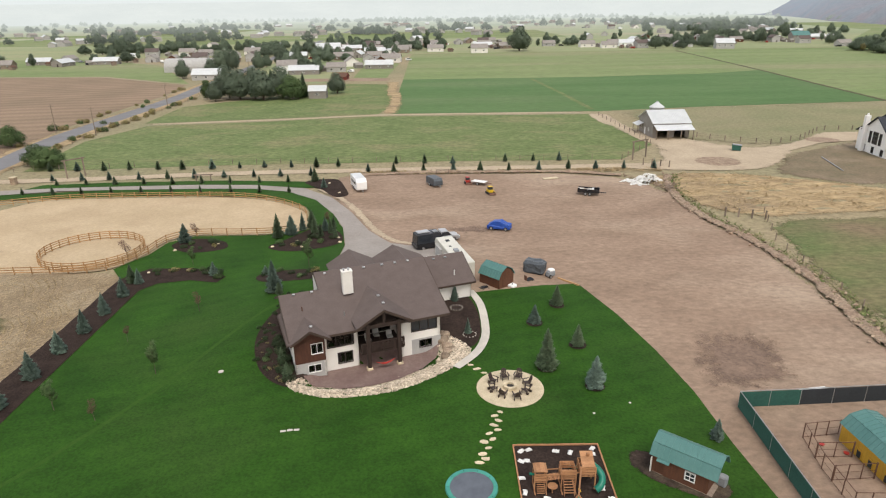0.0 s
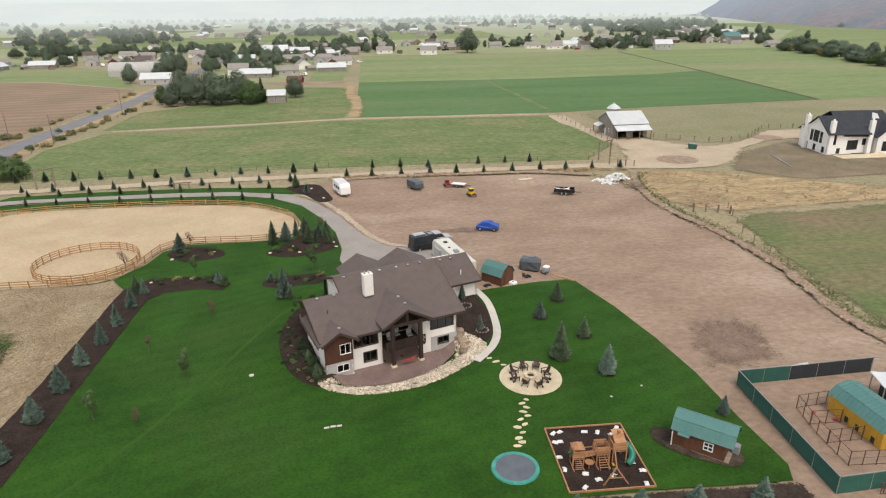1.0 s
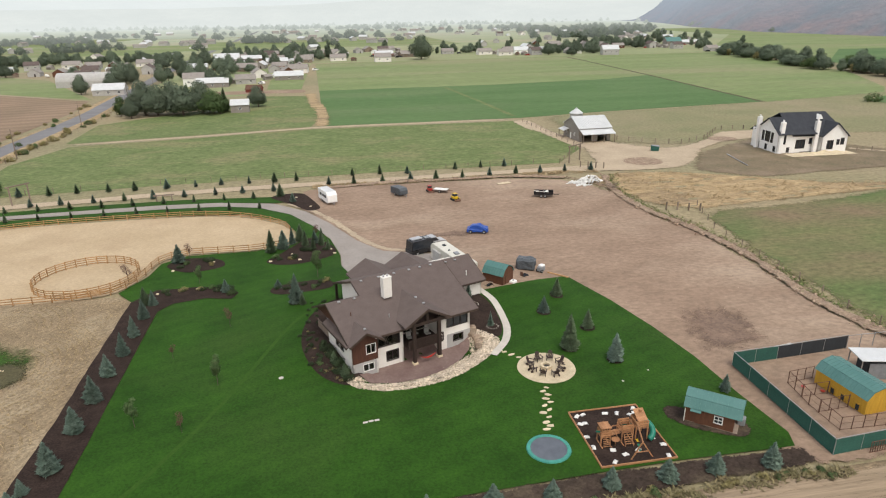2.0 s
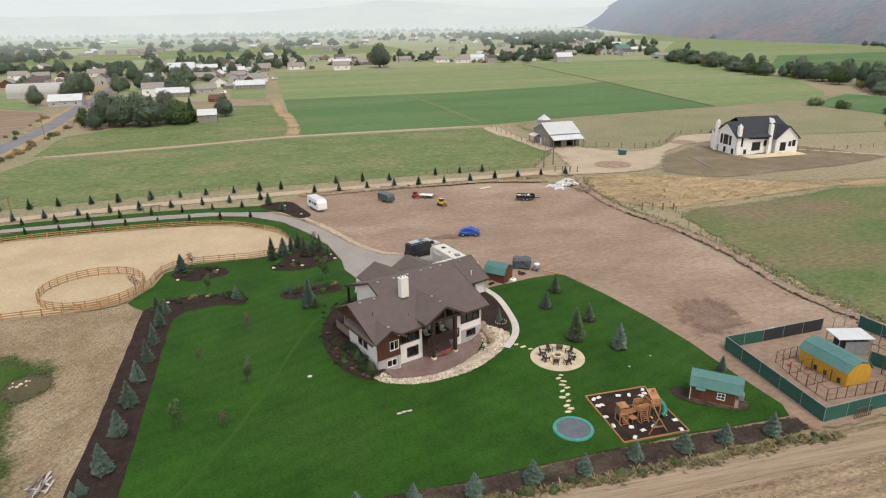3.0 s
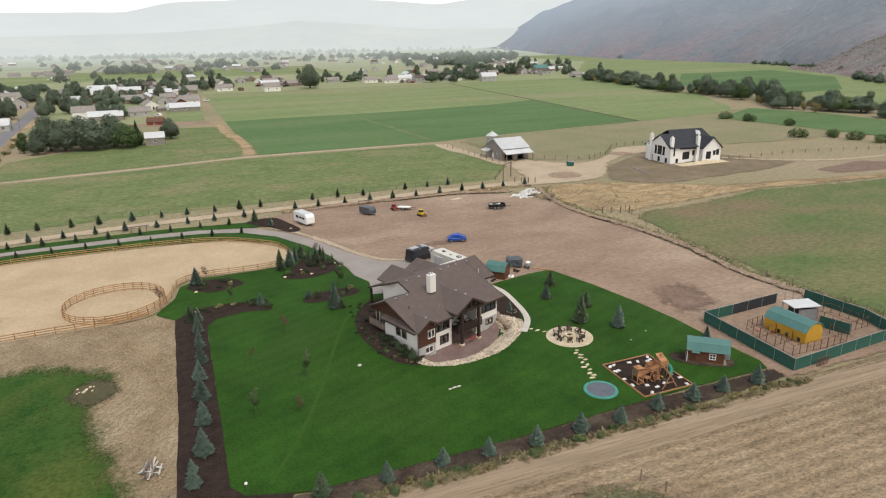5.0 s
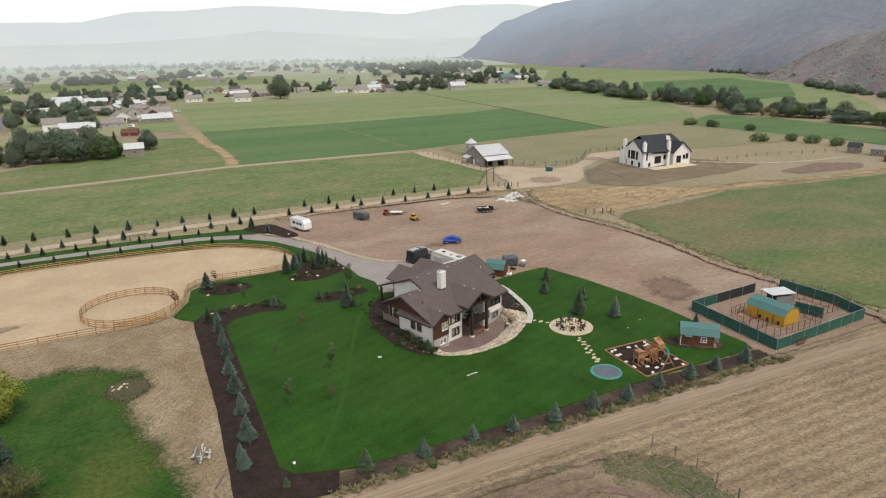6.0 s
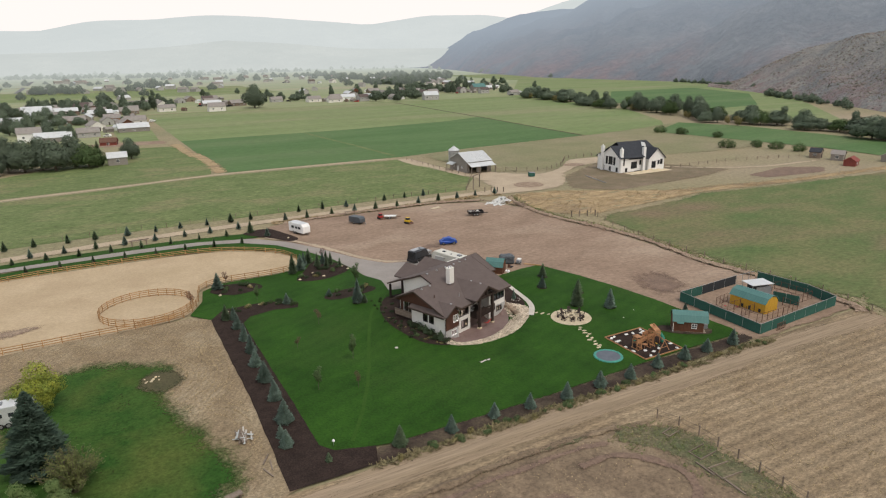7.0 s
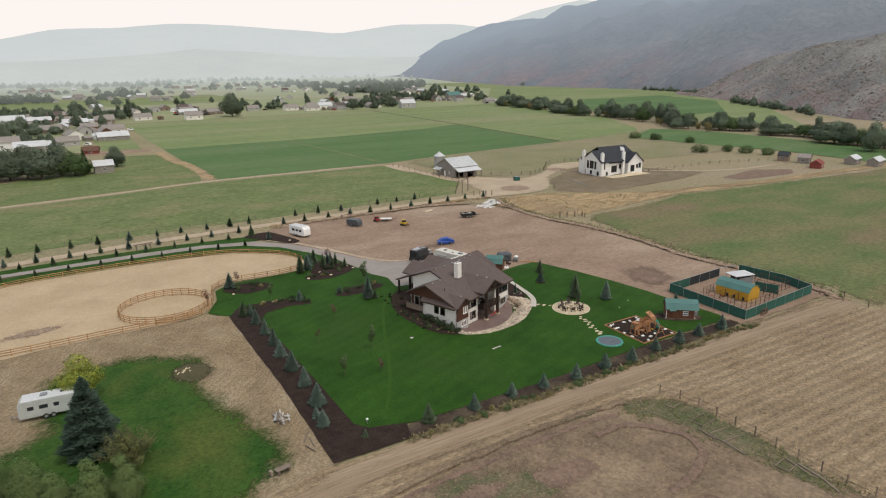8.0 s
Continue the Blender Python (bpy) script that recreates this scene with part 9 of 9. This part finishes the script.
def far_woods(spots, mat="leaf_haze", k_=1.0, label="trees past the village greyed by painted haze"):
    """The far village's trees, past counting, joined."""
    protos = [leaf_crown("far_crown", 60 + k, [(0, 0, 3.2, 2.8), (2.0, 0.6, 2.6, 2.3), (-1.9, 0.8, 2.6, 2.3), (0.2, 0.2, 5.0, 1.9)], 320, 0.65, M[mat]) for k in range(3)]
    arrays = [(np.array([v.co[:] for v in me.vertices]), np.array([list(q.vertices) for q in me.polygons]), np.array([(me.vertices[i].co - Vector((0, 0, 2.4))).normalized()[:] for i in range(len(me.vertices))])) for me in protos]
    vs, fs, ns, n = [], [], [], 0
    for x, y in spots:
        v, f, nn = arrays[trng.randrange(3)]
        s_ = trng.uniform(1.2, 2.2) * k_
        vs.append(v * np.array((s_, s_, s_ * trng.uniform(0.8, 1.15))) + np.array((x, y, 0)))
        fs.append(f + n)
        ns.append(nn)
        n += len(v)
    me = from_lists("far_woods", np.concatenate(vs).tolist(), np.concatenate(fs).tolist(), M[mat], np.concatenate(ns).tolist())
    return tagged(new("far_woods", me), label, "trees", kind="stuff")


FAR_CLUMPS = [(-548, 1143), (-495, 1203), (-449, 1227), (-467, 1474), (-618, 2554), (-450, 2401), (-300, 2263), (-201, 2173), (-91, 2073), (50, 1944), (98, 2073), (147, 2025), (252, 2351), (-1029, 2715), (420, 1606), (442, 1586), (428, 1363), (440, 1259), (471, 1235), (521, 1288), (598, 1443), (598, 1326), (399, 2806), (523, 2294), (369, 971), (420, 1010), (480, 1060), (40, 1180), (-120, 1060), (-320, 880), (-420, 860), (560, 1180)]
far_spots = []
for cx, cy in FAR_CLUMPS:
    k = cy / 1200
    far_spots += [(cx + trng.gauss(0, 34 * k), cy + trng.gauss(0, 22)) for _ in range(15)]
far_spots += grove(260, -1400, 1300, 800, 2700, lambda x, y: noise.noise((x * 0.003, y * 0.011, 2)) > 0.16, 8)
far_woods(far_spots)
# creek trees to the east
CREEK = along([(338, 545), (328, 470), (318, 410), (305, 368), (316, 346), (300, 296), (280, 244), (288, 214), (283, 180), (272, 148), (258, 122), (262, 80), (300, 20)], 6)
for x, y in spaced(CREEK, 6.5):
    if trng.random() < 0.92:
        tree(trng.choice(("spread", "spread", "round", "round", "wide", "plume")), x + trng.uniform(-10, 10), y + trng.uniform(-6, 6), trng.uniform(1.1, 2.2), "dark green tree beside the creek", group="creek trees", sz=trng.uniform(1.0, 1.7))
    if trng.random() < 0.3:
        tree("gold", x + trng.uniform(-9, 4), y + trng.uniform(-6, 6), trng.uniform(0.9, 1.4), "yellowing small tree beside the creek", group="creek trees")
for x, y in ((214, 237), (216, 224), (193, 176), (207, 161), (209, 152), (206, 170), (220, 204)):
    tree("bush", x, y, trng.uniform(1.6, 2.6), "rounded willow bush in the pasture", "bush", "pasture bushes")
for i in range(46):
    y = trng.uniform(158, 330)
    tree(trng.choice(("bush", "dry", "dry")), road_x(y) + trng.choice((-1, 1, 1)) * trng.uniform(5.5, 10), y, trng.uniform(0.6, 1.5), "dry olive bush beside the road", "bush", "roadside bushes")

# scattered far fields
sheet("far_meadow", [(-1600, 700), (-420, 560), (-30, 572), (345, 575), (900, 700), (1500, 1360), (-1600, 1360)], M["meadow_far"], 1, "green meadows round the village with haze painted in", "field", 200)
sheet("far_plain", [(-4000, 1350), (-1200, 1280), (0, 1400), (1300, 1300), (4000, 1350), (4200, 4600), (-4200, 4600)], M["pale_plain"], 2, "far valley plain with haze painted in", "plain", 500)
for i in range(46):
    x, y = trng.uniform(-1400, 1500), trng.uniform(640, 2600)
    if -150 < x < 420 and y < 860:
        continue
    w, d, a = trng.uniform(60, 240), trng.uniform(50, 200), trng.uniform(-0.2, 0.25)
    pts = [(x + sx * w * math.cos(a) - sy * d * math.sin(a), y + sx * w * math.sin(a) + sy * d * math.cos(a)) for sx, sy in ((-1, -1), (1, -1), (1, 1), (-1, 1))]
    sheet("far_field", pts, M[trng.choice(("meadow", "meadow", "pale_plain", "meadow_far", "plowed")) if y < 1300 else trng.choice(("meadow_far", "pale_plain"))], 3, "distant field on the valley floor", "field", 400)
sheet("far_field", [(330, 560), (360, 400), (330, 300), (330, 200), (480, 330), (700, 560), (900, 1150), (640, 1000)], M["meadow"], 2, "pale green field at the foot of the hill", "field", 200)
sheet("far_field", [(352, 430), (335, 320), (420, 330), (540, 430), (600, 560), (470, 560)], M["alfalfa"], 4, "dark green field at the foot of the hill", "field", 200)
sheet("far_field", [(214, 240), (226, 150), (222, 110), (262, 110), (272, 160), (276, 230), (262, 268)], M["alfalfa"], 4, "green field beside the creek", "field", 200)


# ---- hills ----
def lerp_table(tab, a):
    if a <= tab[0][0]:
        return tab[0][1]
    for (a0, v0), (a1, v1) in zip(tab, tab[1:]):
        if a <= a1:
            return v0 + (v1 - v0) * (a - a0) / (a1 - a0)
    return tab[-1][1]


def hill(name, label, foot, crest, depth, a0, a1, da, rows, material, rough, seed, back=0.25):
    """A mountainside shaped to fit the view from the camera's end point: crest heights and foot distances by bearing.
    """
    ox, oy = -66.0, -25.0
    bm = bmesh.new()
    grid = []
    a = a0
    while a <= a1:
        f, c = lerp_table(foot, a), lerp_table(crest, a)
        d = depth
        top = max(4.0, 42 + (f + d) * math.tan(radians(c)))
        line = []
        for k in range(rows + 1):
            t = k / rows * (1 + back)
            r = f + d * t
            x, y = ox + r * math.sin(radians(a)), oy + r * math.cos(radians(a))
            s = t ** 0.85 if t <= 1 else 1 - 0.6 * (t - 1)
            g = noise.fractal(Vector((x * 0.0035, y * 0.0035, seed)), 0.9, 2.1, 6) * rough
            g2 = noise.ridged_multi_fractal(Vector((a * 0.22, t * 1.2, seed)), 1.0, 2.0, 4, 1.0, 2.0) - 1.0
            z = top * s + (g * 0.7 + g2 * 0.35 * rough) * top * min(1.0, 3.2 * t) * (1 - 0.7 * min(1, t) ** 3) * 0.5
            line.append(bm.verts.new((x, y, max(-2.0 if k == 0 else 0.2, z))))
        grid.append(line)
        a += da
    for p, q in zip(grid, grid[1:]):
        for i in range(rows):
            bm.faces.new((p[i], q[i], q[i + 1], p[i + 1]))
    bmesh.ops.recalc_face_normals(bm, faces=list(bm.faces))
    if sum(f.normal.z for f in bm.faces) < 0:
        bmesh.ops.reverse_faces(bm, faces=list(bm.faces))
    return tagged(part(name, bm, material, smooth=True), label, "hill", kind="structure")


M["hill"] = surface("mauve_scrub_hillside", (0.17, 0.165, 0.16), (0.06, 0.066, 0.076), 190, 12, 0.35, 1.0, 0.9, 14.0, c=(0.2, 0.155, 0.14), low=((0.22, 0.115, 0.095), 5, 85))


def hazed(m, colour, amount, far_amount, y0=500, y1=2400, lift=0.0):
    """Mixes painted haze over a surface as emission, rising with y; lift: more of it uphill."""
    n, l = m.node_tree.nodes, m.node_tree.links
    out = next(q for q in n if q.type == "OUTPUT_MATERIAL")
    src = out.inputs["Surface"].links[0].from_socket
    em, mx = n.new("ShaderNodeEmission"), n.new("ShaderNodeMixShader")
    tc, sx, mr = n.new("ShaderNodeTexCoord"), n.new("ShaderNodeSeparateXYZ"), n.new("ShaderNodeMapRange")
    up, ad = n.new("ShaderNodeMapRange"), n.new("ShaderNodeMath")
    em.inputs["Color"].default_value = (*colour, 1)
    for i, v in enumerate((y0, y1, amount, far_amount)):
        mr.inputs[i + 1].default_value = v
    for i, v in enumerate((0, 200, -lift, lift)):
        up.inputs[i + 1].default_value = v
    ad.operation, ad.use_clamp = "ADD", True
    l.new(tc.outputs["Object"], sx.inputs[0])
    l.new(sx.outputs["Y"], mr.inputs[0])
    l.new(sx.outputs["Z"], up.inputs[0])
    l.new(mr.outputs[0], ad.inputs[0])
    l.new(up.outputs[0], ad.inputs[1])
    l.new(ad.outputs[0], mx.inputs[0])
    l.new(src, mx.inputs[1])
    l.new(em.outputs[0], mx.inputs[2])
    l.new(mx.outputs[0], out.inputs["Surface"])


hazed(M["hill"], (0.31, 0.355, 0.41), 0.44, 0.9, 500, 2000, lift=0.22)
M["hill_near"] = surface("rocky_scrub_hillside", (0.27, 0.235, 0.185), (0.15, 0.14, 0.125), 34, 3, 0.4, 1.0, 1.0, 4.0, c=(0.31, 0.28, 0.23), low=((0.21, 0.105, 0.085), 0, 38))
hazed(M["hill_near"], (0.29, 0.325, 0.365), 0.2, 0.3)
M["haze1"] = surface("hazed_range_scrub", (0.36, 0.36, 0.33), (0.12, 0.14, 0.14), 420, 60, 0.3, 1.0, 0.8, 30)
M["haze2"] = surface("hazed_foothill_scrub", (0.34, 0.34, 0.3), (0.11, 0.13, 0.12), 260, 40, 0.3, 1.0, 0.8, 20)
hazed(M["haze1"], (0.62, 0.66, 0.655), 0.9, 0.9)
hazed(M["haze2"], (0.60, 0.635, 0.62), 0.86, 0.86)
# haze painted as emission on far trees, meadows and plain, growing with distance
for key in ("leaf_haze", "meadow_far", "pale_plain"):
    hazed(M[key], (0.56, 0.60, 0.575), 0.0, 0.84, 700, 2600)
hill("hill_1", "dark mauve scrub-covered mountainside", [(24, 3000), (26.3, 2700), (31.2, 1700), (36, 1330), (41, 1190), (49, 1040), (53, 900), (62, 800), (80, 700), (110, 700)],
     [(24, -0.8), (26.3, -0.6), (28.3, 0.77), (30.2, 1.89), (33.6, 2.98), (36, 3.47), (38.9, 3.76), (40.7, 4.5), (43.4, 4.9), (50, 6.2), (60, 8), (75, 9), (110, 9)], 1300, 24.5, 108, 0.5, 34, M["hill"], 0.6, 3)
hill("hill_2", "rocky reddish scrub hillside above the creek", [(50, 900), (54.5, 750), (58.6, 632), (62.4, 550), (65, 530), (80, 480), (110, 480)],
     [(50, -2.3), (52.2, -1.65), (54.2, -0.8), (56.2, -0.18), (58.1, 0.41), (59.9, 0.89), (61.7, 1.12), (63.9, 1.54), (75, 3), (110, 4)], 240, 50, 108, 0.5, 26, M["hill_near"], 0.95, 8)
hill("hill_3", "far mountain range paled by painted haze", [(-70, 3500), (60, 3500)], [(-70, 2.0), (-20, 2.2), (-3.1, 2.3), (0.5, 3.03), (4.3, 3.15), (8.3, 3.51), (12.6, 3.4), (17, 3.09), (21.6, 2.7), (26.4, 3.37), (31.2, 3.34), (34, 3.0), (38, 4.2), (42, 5.0), (46, 4.6), (60, 4)], 900, -68, 58, 1.0, 10, M["haze1"], 0.12, 5)
hill("hill_4", "lower foothills paled by painted haze", [(-70, 2900), (40, 2900)], [(-70, 0.7), (-10, 0.7), (0.9, 0.91), (6, 1.27), (10.2, 1.67), (14.6, 1.41), (19.6, 0.9), (26.3, 0.8), (40, 0.5)], 450, -68, 38, 1.0, 8, M["haze2"], 0.2, 6)


# scrub on the near hillside
def hillside_scrub():
    ob = bpy.data.objects["hill_2"]
    vs = ob.data.vertices
    rnd = random.Random(31)
    spots = []
    for q in ob.data.polygons:
        bearing = math.degrees(math.atan2(q.center.x + 66, q.center.y + 25))
        if bearing > 74:
            continue
        for _ in range(14):
            i, j = rnd.random(), rnd.random()
            p, r, s, t = (vs[k].co for k in q.vertices)
            c = p.lerp(r, i).lerp(t.lerp(s, i), j)
            if rnd.random() < 0.55 + 1.1 * noise.noise(c * 0.02):
                spots.append((c.x, c.y, c.z + 0.1, rnd.uniform(0.3, 0.8) * rnd.choice((1, 1, 1, 1, 1.8))))
    a = scattered("hillside_scrub", rnd, spots[::2], M["scrub_red"])
    b = scattered("hillside_scrub", rnd, spots[1::2], M["scrub"])
    for o in (a, b):
        tagged(o, "scrub oak and sage bushes on the hillside", "scrub", kind="stuff")


M["scrub"] = surface("olive_sage_scrub", (0.20, 0.185, 0.14), (0.15, 0.142, 0.112), 30, 1.0, 0.4, 1.0, 0.0, island=0.4)
M["scrub_red"] = surface("reddish_scrub_oak", (0.24, 0.185, 0.16), (0.19, 0.15, 0.132), 60, 1.0, 0.4, 1.0, 0.0, island=0.4)
hillside_scrub()
foot_trees = []
for i in range(70):
    b = trng.uniform(47, 60)
    f = lerp_table([(40, 1180), (49, 1020), (53, 880), (54.5, 740), (58.6, 622), (62.4, 540), (66, 520)], b) - trng.uniform(0, 26)
    foot_trees.append((-66 + f * math.sin(radians(b)), -25 + f * math.cos(radians(b))))
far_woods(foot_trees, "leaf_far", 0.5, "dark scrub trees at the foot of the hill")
